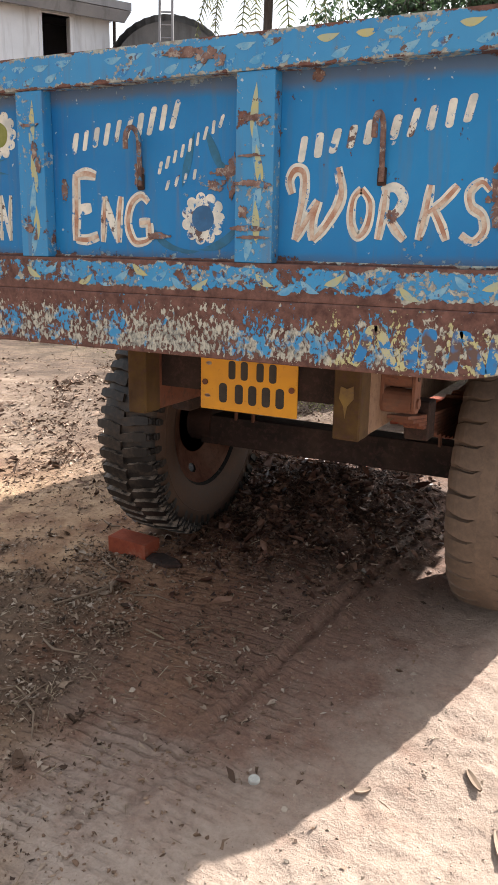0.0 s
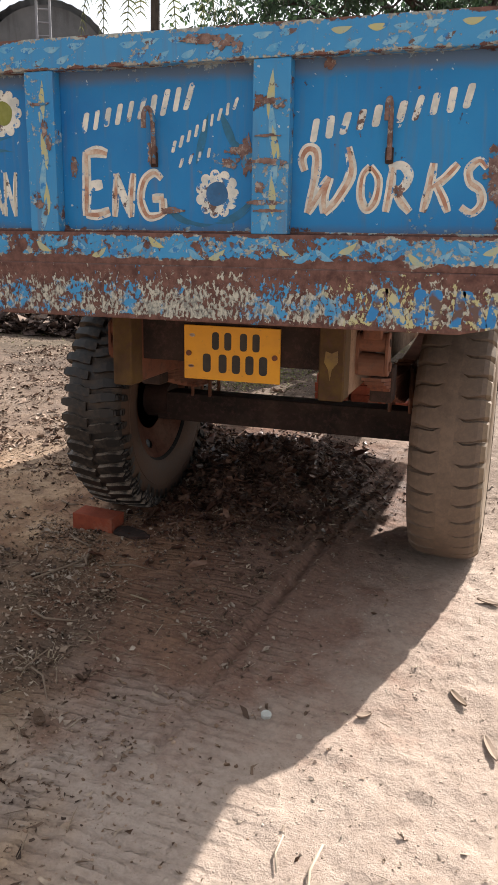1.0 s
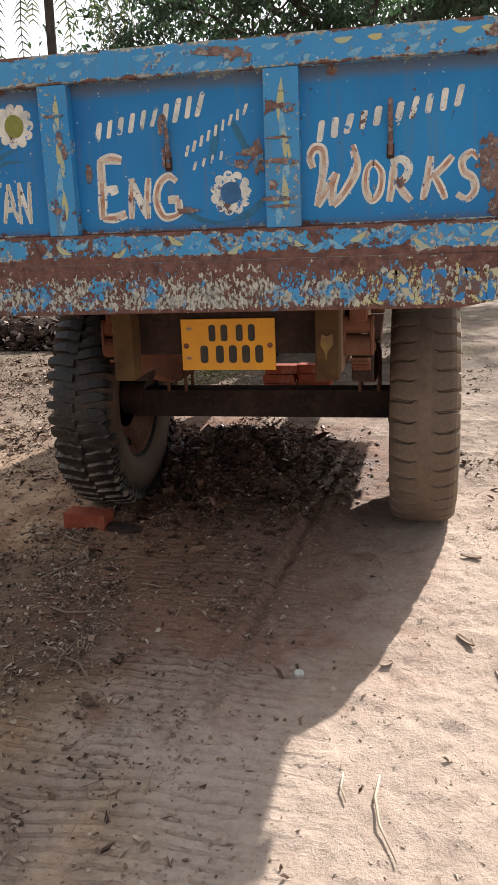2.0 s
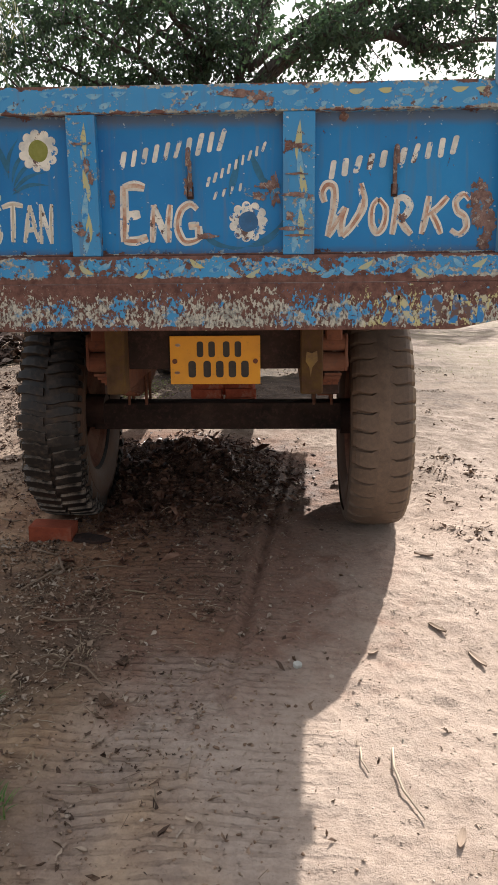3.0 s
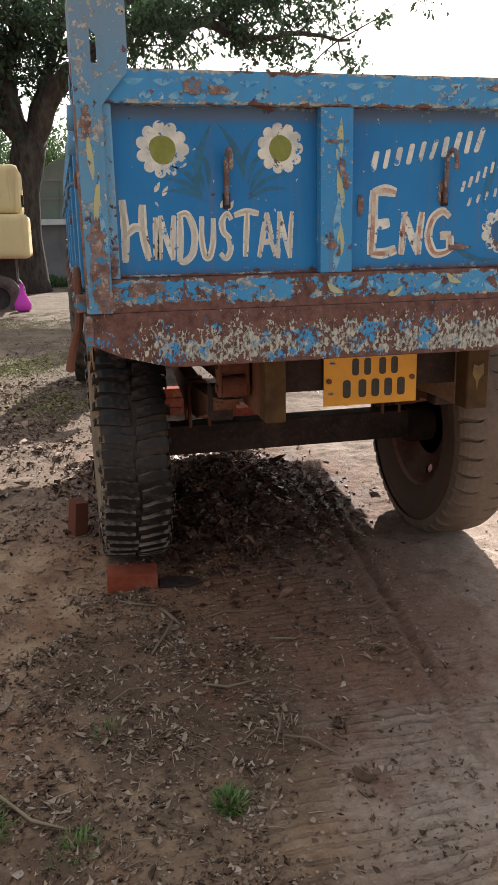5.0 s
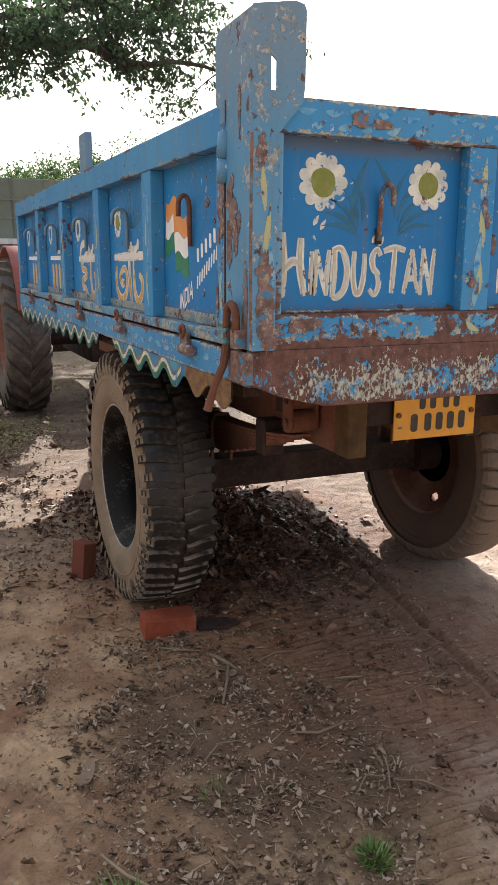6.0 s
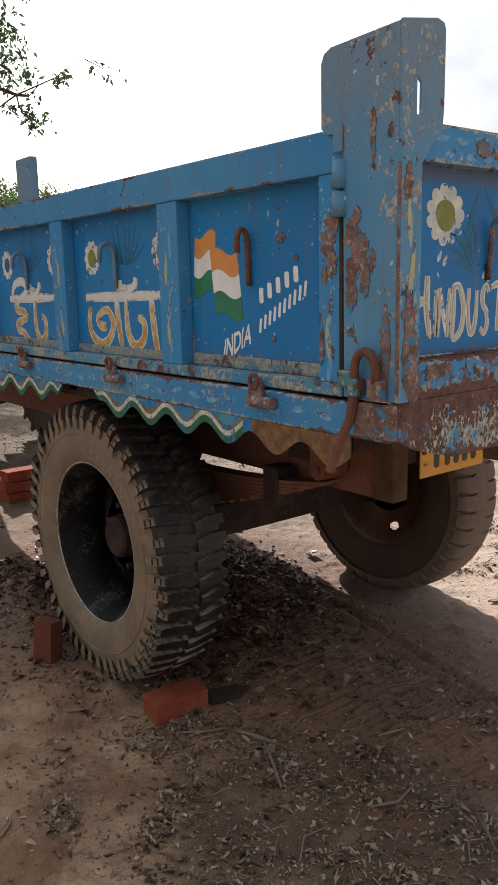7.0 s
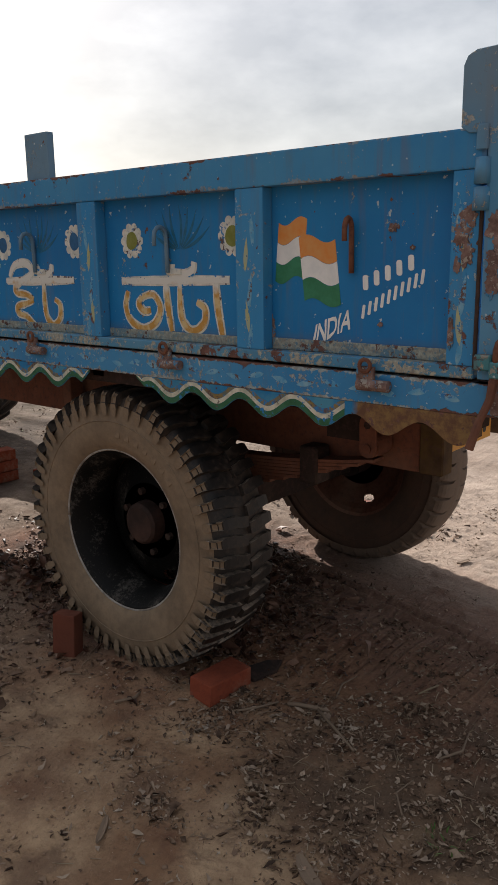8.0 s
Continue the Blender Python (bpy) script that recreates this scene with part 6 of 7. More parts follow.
def grass_tuft(x, y, blades, height, spread, mat, label, name="grass_tuft"):
    verts, faces = [], []
    z0 = gz(x, y)
    for i in range(blades):
        a, r = random.uniform(0, 6.28), spread * math.sqrt(random.random())
        bx, by = r * math.cos(a), r * math.sin(a)
        bz = gz(x + bx, y + by) - z0
        h, lean, d = height * random.uniform(0.45, 1.1), random.uniform(0.15, 1.1), a + random.uniform(-0.8, 0.8)
        w = (0.0022 + 0.0012 * random.random()) * (1 if height < 0.2 else 11)
        px, py = -math.sin(d) * w, math.cos(d) * w
        n = len(verts)
        for t, s in ((0, 1.0), (0.5, 0.9), (0.85, 0.5), (1.0, 0.06)):
            o = lean * h * t * t
            cx, cy, cz = bx + math.cos(d) * o, by + math.sin(d) * o, bz + h * t * (1 - 0.35 * lean * t)
            verts += [(cx + px * s, cy + py * s, cz), (cx - px * s, cy - py * s, cz)]
        faces += [(n, n + 1, n + 3, n + 2), (n + 2, n + 3, n + 5, n + 4), (n + 4, n + 5, n + 7, n + 6)]
    ob = mesh_part(name, verts, faces, mat)
    ob.location = (x, y, z0 - 0.003)
    return tagged(ob, label, "grass", kind="stuff")


for x, y, n, h, s, m, lab in ((-0.725, -0.215, 130, 0.050, 0.042, M_GRASS, "small fresh green grass tuft in dark litter"),
                              (-0.55, -0.66, 70, 0.065, 0.060, M_GRASS, "green grass tuft on shaded dirt"),
                              (-1.405, -0.16, 130, 0.085, 0.075, M_GRASS, "lush green grass tuft on shaded dirt"),
                              (-0.48, -0.48, 14, 0.03, 0.05, M_STRAW, "dry yellowed grass tuft"),
                              (-0.50, 0.06, 18, 0.045, 0.07, M_STRAW, "dry straw tuft in dark litter"),
                              (-0.90, 0.12, 16, 0.035, 0.08, M_STRAW, "dry straw tuft in dark litter"),
                              (-1.02, 0.16, 18, 0.04, 0.06, M_GRASS, "sparse green grass tuft"),
                              (-1.15, -0.28, 40, 0.05, 0.06, M_GRASS, "green grass tuft at the litter's edge")):
    grass_tuft(x, y, n, h, s, m, lab)




# ---- loose litter, clods and leaves ----
def ico():
    bm = bmesh.new()
    bmesh.ops.create_icosphere(bm, subdivisions=1, radius=1.0)
    v = np.array([tuple(q.co) for q in bm.verts])
    f = [tuple(q.index for q in p.verts) for p in bm.faces]
    bm.free()
    return v, f


def scatter(name, label, mat, places, sizes, kind, rng, sink=0.3):
    """Many small pieces of one sort in one mesh, resting on the ground."""
    n = len(places)
    k = 0
    if kind == "clod":
        base, faces = ico()
    elif kind == "leaf":
        base = np.array([(-1, 0, 0.0), (-0.3, 0.42, 0.16), (0.4, 0.36, 0.2), (1, 0, 0.05), (0.4, -0.36, 0.14), (-0.3, -0.42, 0.2), (0.05, 0, 0.0)])
        faces = [(0, 6, 1), (1, 6, 2), (2, 6, 3), (3, 6, 4), (4, 6, 5), (5, 6, 0)]
    else:
        base = np.array([(-1, 0.05, 0.0), (-1, -0.05, 0.0), (-1, 0, 0.07), (0.1, 0.11, 0.03), (0.1, 0.01, 0.03), (0.1, 0.06, 0.10), (1, 0.03, 0.0), (1, -0.03, 0.0), (1, 0, 0.05)])
        faces = [(0, 3, 4, 1), (1, 4, 5, 2), (2, 5, 3, 0), (3, 6, 7, 4), (4, 7, 8, 5), (5, 8, 6, 3)]
    k = len(base)
    co = np.repeat(base[None], n, 0)
    if kind == "clod":
        co = co * (1 + 0.35 * rng.standard_normal((n, k, 1))) * rng.uniform(0.55, 1.2, (n, 1, 3)) * np.array([1, 1, 0.5])
    elif kind == "leaf":
        co = co * np.stack([rng.uniform(0.5, 1.2, n), rng.uniform(0.25, 1.15, n), rng.uniform(-0.8, 2.2, n)], -1)[:, None]
        co = co + rng.normal(0, 0.27, (n, k, 3)) * np.array([1.0, 0.9, 0.7])
    co = co * sizes[:, None, None]
    tilt = rng.normal(0, 0.30 if kind != "clod" else 0.25, (n, 2))
    for ax, (i, j) in ((0, (1, 2)), (1, (0, 2))):
        c, s = np.cos(tilt[:, ax])[:, None], np.sin(tilt[:, ax])[:, None]
        a, b = co[:, :, i].copy(), co[:, :, j].copy()
        co[:, :, i], co[:, :, j] = c * a - s * b, s * a + c * b
    turn = rng.uniform(0, 6.283, n)
    c, s = np.cos(turn)[:, None], np.sin(turn)[:, None]
    a, b = co[:, :, 0].copy(), co[:, :, 1].copy()
    co[:, :, 0], co[:, :, 1] = c * a - s * b, s * a + c * b
    co[:, :, 0] += places[:, :1]
    co[:, :, 1] += places[:, 1:2]
    low = co[:, :, 2].min(1)
    high = co[:, :, 2].max(1)
    co[:, :, 2] += (ground_z(places[:, 0], places[:, 1]) - low - sink * (high - low))[:, None]
    arr = np.array(faces)
    m = arr.shape[1]
    idx = (arr[None] + (np.arange(n) * k)[:, None, None]).reshape(-1, m)
    me = bpy.data.meshes.new(name)
    me.vertices.add(n * k)
    me.vertices.foreach_set("co", co.reshape(-1))
    me.loops.add(idx.size)
    me.loops.foreach_set("vertex_index", idx.ravel())
    me.polygons.add(len(idx))
    me.polygons.foreach_set("loop_start", np.arange(0, idx.size, m))
    me.polygons.foreach_set("loop_total", np.full(len(idx), m))
    me.update(calc_edges=True)
    me.materials.append(mat)
    return tagged(new(name, me), label, name.replace("_", " "), kind="stuff")


rng = np.random.default_rng(7)


def off_lane(p, share=0.36):
    """Thins what lies on the trodden lane behind the bed."""
    lane = (p[:, 0] > -0.50 + 0.12 * np.sin(p[:, 1] * 5)) & (p[:, 0] < 0.5) & (p[:, 1] < 1.15)
    bare = (p[:, 0] < -1.42 + 0.10 * np.sin(p[:, 1] * 6)) & (p[:, 1] < 1.4)
    return p[(rng.random(len(p)) < np.where(lane, share, np.where(bare, 0.5, 1.0)))]


def spread(*zones):
    """Places drawn from zones of (count, x, y, half width, half depth, bell or even)."""
    out = []
    for n, cx, cy, hx, hy, bell in zones:
        q = rng.normal(0, 0.5, (n, 2)) if bell else rng.uniform(-1, 1, (n, 2))
        out.append(np.array([cx, cy]) + q * np.array([hx, hy]))
    p = np.concatenate(out)
    keep = np.ones(len(p), bool)
    for wx in (-0.828, 0.722):
        keep &= ~((np.abs(p[:, 0] - wx) < 0.16) & (np.abs(p[:, 1] - 1.57) < 0.22))
    return p[keep]


def clumps(n, x0, x1, y0, y1, few, many, small, large):
    """Places in loose clusters, as wind and wheels leave them."""
    out = []
    for _ in range(n):
        c = np.array([rng.uniform(x0, x1), rng.uniform(y0, y1)])
        r = rng.uniform(small, large)
        a = rng.uniform(0, 6.283)
        m = np.array([[math.cos(a), -math.sin(a)], [math.sin(a), math.cos(a)]]) @ np.diag([r, r * rng.uniform(0.3, 0.8)])
        out.append(c + rng.normal(0, 0.6, (int(rng.integers(few, many)), 2)) @ m.T)
    p = np.concatenate(out)
    return p[~((np.abs(p[:, 0] + 0.828) < 0.16) & (np.abs(p[:, 1] - 1.57) < 0.22))]


p = np.concatenate([clumps(60, 0.4, 2.6, -1.2, 3.4, 6, 18, 0.05, 0.2), spread((5200, 1.2, 0.6, 1.3, 2.4, False), (4200, 0.8, 0.0, 0.7, 1.3, False), (1800, -0.3, 4.5, 5.0, 2.5, False))])
p = p[(p[:, 0] > 0.25 + rng.normal(0, 0.15, len(p))) | (p[:, 1] > 3)]
scatter("earth_clods", "small dry earth clods strewn over the dirt", M_CLOD, p, np.minimum(rng.gamma(1.0, 0.0014, len(p)) + 0.0010, 0.0048), "clod", rng, 0.6)
p = np.concatenate([clumps(70, -2.2, 0.4, -1.4, 2.4, 8, 40, 0.06, 0.25), spread((9500, -0.8, 0.4, 1.5, 1.8, False))])
p = off_lane(p, 0.8)
p = p[p[:, 0] < 0.22 + rng.normal(0, 0.12, len(p))]
scatter("loam_crumbs", "brown loam crumbs strewn over the damp dirt", M_LOAMCLOD, p, np.minimum(rng.gamma(1.3, 0.0019, len(p)) + 0.0013, 0.0085), "clod", rng, 0.2)
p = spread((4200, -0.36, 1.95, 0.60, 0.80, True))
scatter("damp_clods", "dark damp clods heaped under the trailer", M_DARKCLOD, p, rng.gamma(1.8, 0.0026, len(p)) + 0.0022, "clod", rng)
p = np.concatenate([clumps(120, -2.2, 0.45, -1.5, 2.6, 10, 46, 0.05, 0.20), clumps(60, -1.4, -0.2, -0.5, 0.75, 20, 60, 0.06, 0.18),
                    spread((1100, -0.6, 0.5, 1.6, 1.9, False), (60, 1.0, 0.3, 1.0, 1.6, False)), clumps(90, -7.0, 1.0, 3.2, 8.5, 20, 70, 0.15, 0.6), clumps(70, -3.2, -1.0, 1.8, 4.5, 12, 45, 0.08, 0.35), clumps(40, 1.0, 3.0, 2.0, 6.0, 10, 40, 0.08, 0.35)])
p = np.concatenate([p, spread((6500, -0.9, 0.3, 1.5, 2.0, False)), clumps(110, -1.5, 0.1, -0.7, 1.1, 20, 70, 0.05, 0.16), clumps(150, -5.0, -0.6, 2.8, 9.0, 20, 60, 0.10, 0.5)])
p = p[(p[:, 0] < 0.30 + rng.normal(0, 0.2, len(p))) | (p[:, 1] > 3.0) | (rng.random(len(p)) < 0.003)]
p = off_lane(p)
scatter("leaf_litter", "curled dry leaf and bark litter in loose clusters", M_DRYLEAF, p, np.minimum(0.003 + rng.gamma(1.7, 0.0034, len(p)), 0.019) * (1 + 0.15 * (p[:, 1] > 3.2)), "leaf", rng, 0.04)
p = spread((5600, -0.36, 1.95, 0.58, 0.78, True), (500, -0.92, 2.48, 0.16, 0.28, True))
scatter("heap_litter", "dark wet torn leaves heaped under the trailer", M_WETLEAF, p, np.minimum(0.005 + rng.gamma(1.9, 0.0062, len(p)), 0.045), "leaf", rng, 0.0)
p = np.concatenate([spread((1500, 1.1, 0.4, 1.0, 2.0, False)), clumps(60, 0.5, 2.4, -1.0, 3.0, 8, 30, 0.05, 0.2)])
scatter("bark_chips", "pale curled bark chips on the sunlit dirt", M_CHIP, p, np.minimum(0.003 + rng.gamma(1.5, 0.0026, len(p)), 0.012), "leaf", rng, 0.30)
p = np.concatenate([clumps(26, -1.5, 0.0, -0.6, 0.8, 6, 18, 0.06, 0.2), spread((260, 0.0, 0.8, 2.4, 2.6, False), (500, -2.5, 5.0, 4.0, 3.0, False))])
scatter("straw_litter", "pale straw and stalk bits strewn over the dirt", M_STRAW, p, rng.uniform(0.008, 0.030, len(p)), "straw", rng, 0.1)
rng_main, rng = rng, np.random.default_rng(77)
p = np.concatenate([clumps(40, -1.5, 0.1, -0.7, 0.9, 6, 20, 0.06, 0.2), clumps(35, -2.2, 0.3, -1.5, 2.4, 5, 16, 0.06, 0.25), clumps(30, -0.85, 0.2, 1.3, 2.7, 6, 16, 0.06, 0.2)])
p = off_lane(p, 0.3)
scatter("twig_litter", "broken brown twig bits strewn over the shaded dirt", M_TWIG, p, rng.uniform(0.010, 0.034, len(p)), "straw", rng, 0.1)
p = np.concatenate([clumps(150, -1.7, 0.25, -0.9, 1.2, 10, 30, 0.04, 0.16), spread((700, -0.8, 0.2, 1.1, 1.3, False)), clumps(30, -0.85, 0.2, 1.3, 2.7, 8, 22, 0.06, 0.2)])
p = off_lane(p)
scatter("bark_litter", "torn brown bark and leaf bits on the shaded dirt", M_CHIP, p, np.minimum(0.003 + rng.gamma(1.3, 0.0042, len(p)), 0.022), "leaf", rng, 0.05)
rng = rng_main
p = np.concatenate([clumps(26, 0.95, 2.1, 0.9, 2.6, 15, 50, 0.06, 0.22), clumps(20, -1.9, -0.95, 2.3, 3.6, 15, 50, 0.06, 0.25)])
scatter("trodden_litter", "brown leaf and bark litter trodden into the dirt", M_DRYLEAF, p, np.minimum(0.004 + rng.gamma(1.5, 0.005, len(p)), 0.026), "leaf", rng, 0.05)
p = np.concatenate([clumps(170, -3.8, -1.05, 1.7, 5.6, 12, 40, 0.05, 0.25), spread((2600, -2.3, 3.6, 1.5, 2.0, False))])
scatter("chip_litter", "brown wood chips and bark bits over the sunlit dirt", M_SUNCHIP, p, np.minimum(0.006 + rng.gamma(1.5, 0.0065, len(p)), 0.042), "leaf", rng, 0.05)
p = spread((1500, -4.4, 6.6, 1.7, 0.40, False))
heap = scatter("bark_heap", "low heap of torn dark bark and wood scraps", M_BARKSCRAP, p, rng.uniform(0.05, 0.15, len(p)), "leaf", rng, 0.1)
co = np.empty(len(heap.data.vertices) * 3)
heap.data.vertices.foreach_get("co", co)
co = co.reshape(len(p), -1, 3)
co[:, :, 2] += (rng.uniform(0, 0.30, len(p)) * np.clip(1.1 - ((p[:, 1] - 6.6) / 0.42) ** 2, 0, 1))[:, None]
heap.data.vertices.foreach_set("co", co.reshape(-1))
p = spread((1800, -2.2, 9.0, 3.5, 3.5, False), (3200, -1.55, 6.6, 0.5, 0.9, True), (1500, -1.2, 4.6, 0.5, 0.7, True), (2200, -2.4, 11.5, 1.6, 1.2, True), (1200, 3.0, 9.0, 4.0, 4.0, False))
scatter("grass_patches", "thin short yellow-green grass on the far dirt", M_FARGRASS, p, rng.uniform(0.006, 0.018, len(p)), "leaf", rng, 0.1)


# ---- tractor in front of the trailer: wheels, and a body added for shadow ----
def build_tractor():
    tr = thing("tractor", "tractor standing ahead of the trailer, rear wheels with muddy lugged tyres, unseen body added for its shadow", "tractor", at=(-0.02, 5.55, 0.14))
    for s in (-1, 1):
        w = new("rear_wheel")
        w.parent = tr
        w.matrix_basis = pose(s * 0.80, 0, 0.66)
        bm = bmesh.new()
        prof = [(-0.15, 0.36), (-0.18, 0.42), (-0.185, 0.52), (-0.165, 0.60), (-0.10, 0.63), (0, 0.635)]
        lathe(bm, prof + [(-a, r) for a, r in prof[-2::-1]], 64)
        part("tyre", bm, M_TRACTORTYRE, w, "muddy tractor tyre", smooth=True)
        bm = bmesh.new()
        for i in range(22):
            for e, sh in ((-1, 0.0), (1, 0.5)):
                a = 2 * math.pi * (i + sh) / 22
                rows = []
                for d, top, low, sk in ((0.0, 0.675, 0.62, 0.30), (0.09, 0.672, 0.615, 0.13), (0.175, 0.65, 0.56, 0.0), (0.187, 0.56, 0.53, -0.03)):
                    rows.append([bm.verts.new((e * d, r * math.cos(a + sk + q), r * math.sin(a + sk + q))) for r, q in ((low, -0.05), (low, 0.05), (top, 0.035), (top, -0.035))])
                for p0, q0 in zip(rows, rows[1:]):
                    for k in range(4):
                        bm.faces.new((p0[k], p0[(k + 1) % 4], q0[(k + 1) % 4], q0[k]))
                bm.faces.new(rows[0][::-1])
                bm.faces.new(rows[-1])
        part("tread", bm, M_TRACTORTYRE, w)
        bm = bmesh.new()
        lathe(bm, [(-0.15, 0.37), (-0.12, 0.34), (0.0, 0.30), (0.02 * s, 0.12), (0.02 * s, 0.02)], 40)
        part("rim", bm, M_RIMIN, w, smooth=True)
    part("rear_axle", tubed([(-0.80, 0, 0.66), (0.80, 0, 0.66)], 0.09, 12), M_DARKSTEEL, tr)
    # Unseen body, hood, seat, fenders and front wheels, added to cast a shadow.
    part("gearbox", boxed(-0.22, 0.22, -0.25, 1.2, 0.42, 0.98), M_DARKSTEEL, tr, "dark oily gearbox, unseen, added for its shadow", bevel=0.04, seg=2)
    part("hood", boxed(-0.26, 0.26, 1.21, 2.5, 0.55, 1.40), M_TRACTORRED, tr, "dull red hood, unseen, added for its shadow", bevel=0.06, seg=3)
    part("seat", boxed(-0.22, 0.22, -0.15, 0.25, 1.05, 1.14), M_BLACK, tr, "black seat pad, unseen, added for its shadow", bevel=0.03, seg=2)
    part("seat_post", boxed(-0.08, 0.08, -0.05, 0.15, 0.981, 1.049), M_DARKSTEEL, tr)
    for s in (-1, 1):
        bm = bmesh.new()
        rows = []
        for a in range(20, 171, 15):
            q = radians(a)
            rows.append([bm.verts.new((s * x, -0.74 * math.cos(q), 0.66 + r * math.sin(q))) for x, r in ((0.50, 0.76), (0.89, 0.76), (0.89, 0.78), (0.50, 0.78))])
        for a, b in zip(rows, rows[1:]):
            for k in range(4):
                bm.faces.new((a[k], a[(k + 1) % 4], b[(k + 1) % 4], b[k]))
        bm.faces.new(rows[0][::-1])
        bm.faces.new(rows[-1])
        part("fender", bm, M_TRACTORRED, tr, "dull red wheel fender, unseen, added for its shadow", smooth=True)
        part("fender_stay", boxed(min(s * 0.22, s * 0.57), max(s * 0.22, s * 0.57), 0.1, 0.16, 0.90, 0.96), M_DARKSTEEL, tr)
        w = new("front_wheel")
        w.parent = tr
        w.matrix_basis = pose(s * 0.62, 2.1, 0.32)
        bm = bmesh.new()
        prof = [(-0.07, 0.18), (-0.09, 0.23), (-0.08, 0.29), (0, 0.32)]
        lathe(bm, prof + [(-a, r) for a, r in prof[-2::-1]], 40)
        part("tyre", bm, M_TRACTORTYRE, w, smooth=True)
        bm = bmesh.new()
        rings = lathe(bm, [(0.07 * s, 0.185), (0.02 * s, 0.16), (0.03 * s, 0.03)], 24)
        bm.faces.new(rings[-1])
        part("rim", bm, M_RIMIN, w)
    part("front_axle", tubed([(-0.62, 2.1, 0.32), (0.62, 2.1, 0.32)], 0.045, 8), M_DARKSTEEL, tr)
    part("axle_pivot", boxed(-0.1, 0.1, 2.0, 2.2, 0.33, 0.56), M_DARKSTEEL, tr)
    part("drawbar_plate", boxed(-0.12, 0.12, -0.30, 0.2, 0.55, 0.63), M_DARKSTEEL, tr)


build_tractor()


# ---- trees ----
def limb_points(a, b, wiggle, n, sag=0.0):
    a, b = Vector(a), Vector(b)
    out = []
    for i in range(n + 1):
        t = i / n
        p = a.lerp(b, t)
        k = math.sin(math.pi * t)
        p += Vector((random.uniform(-1, 1), random.uniform(-1, 1), random.uniform(-1, 1))) * wiggle * k
        p.z += sag * k
        out.append(p)
    return out


def leaf_mesh(name, anchors, per, size, reach, mat, parent, label, droop=0.35):
    """A crown of many single folded leaves, in sprays round the twig ends."""
    g = np.random.default_rng(len(anchors) + per)
    anchors = np.array([tuple(q) for q in anchors])
    n = len(anchors) * per
    c = np.repeat(anchors, per, 0) + g.normal(0, 1, (n, 3)) * reach * np.array([1, 1, 0.7])
    d = g.normal(0, 1, (n, 3))
    d[:, 2] -= droop * 2
    d /= np.linalg.norm(d, axis=1)[:, None]
    e = np.cross(d, g.normal(0, 1, (n, 3)))
    e /= np.linalg.norm(e, axis=1)[:, None]
    f = np.cross(d, e)
    L = (size * g.uniform(0.6, 1.25, n))[:, None]
    W = L * 0.23
    v = np.stack([c, c + d * L * 0.45 + e * W + f * W * 0.35, c + d * L, c + d * L * 0.45 - e * W + f * W * 0.35], 1)
    me = bpy.data.meshes.new(name)
    me.vertices.add(n * 4)
    me.vertices.foreach_set("co", v.reshape(-1))
    i = np.arange(n)[:, None] * 4
    tri = np.concatenate([i + np.array([[0, 1, 2]]), i + np.array([[0, 2, 3]])], 1).reshape(-1, 3)
    me.loops.add(tri.size)
    me.loops.foreach_set("vertex_index", tri.ravel())
    me.polygons.add(len(tri))
    me.polygons.foreach_set("loop_start", np.arange(0, tri.size, 3))
    me.polygons.foreach_set("loop_total", np.full(len(tri), 3))
    me.update(calc_edges=True)
    me.materials.append(mat)
    ob = new(name, me)
    ob.parent = parent
    return tagged(ob, label) if label else ob


def smooth_line(pts, n):
    """Points along a smooth line through pts, n to each stretch."""
    pts = [Vector(p) for p in pts]
    line = []
    for i in range(len(pts) - 1):
        p0, p1, p2, p3 = (pts[min(max(j, 0), len(pts) - 1)] for j in (i - 1, i, i + 1, i + 2))
        for k in range(n):
            t = k / n
            line.append(0.5 * (2 * p1 + (p2 - p0) * t + (2 * p0 - 5 * p1 + 4 * p2 - p3) * t * t + (3 * p1 - p0 - 3 * p2 + p3) * t ** 3))
    return line + [pts[-1]]


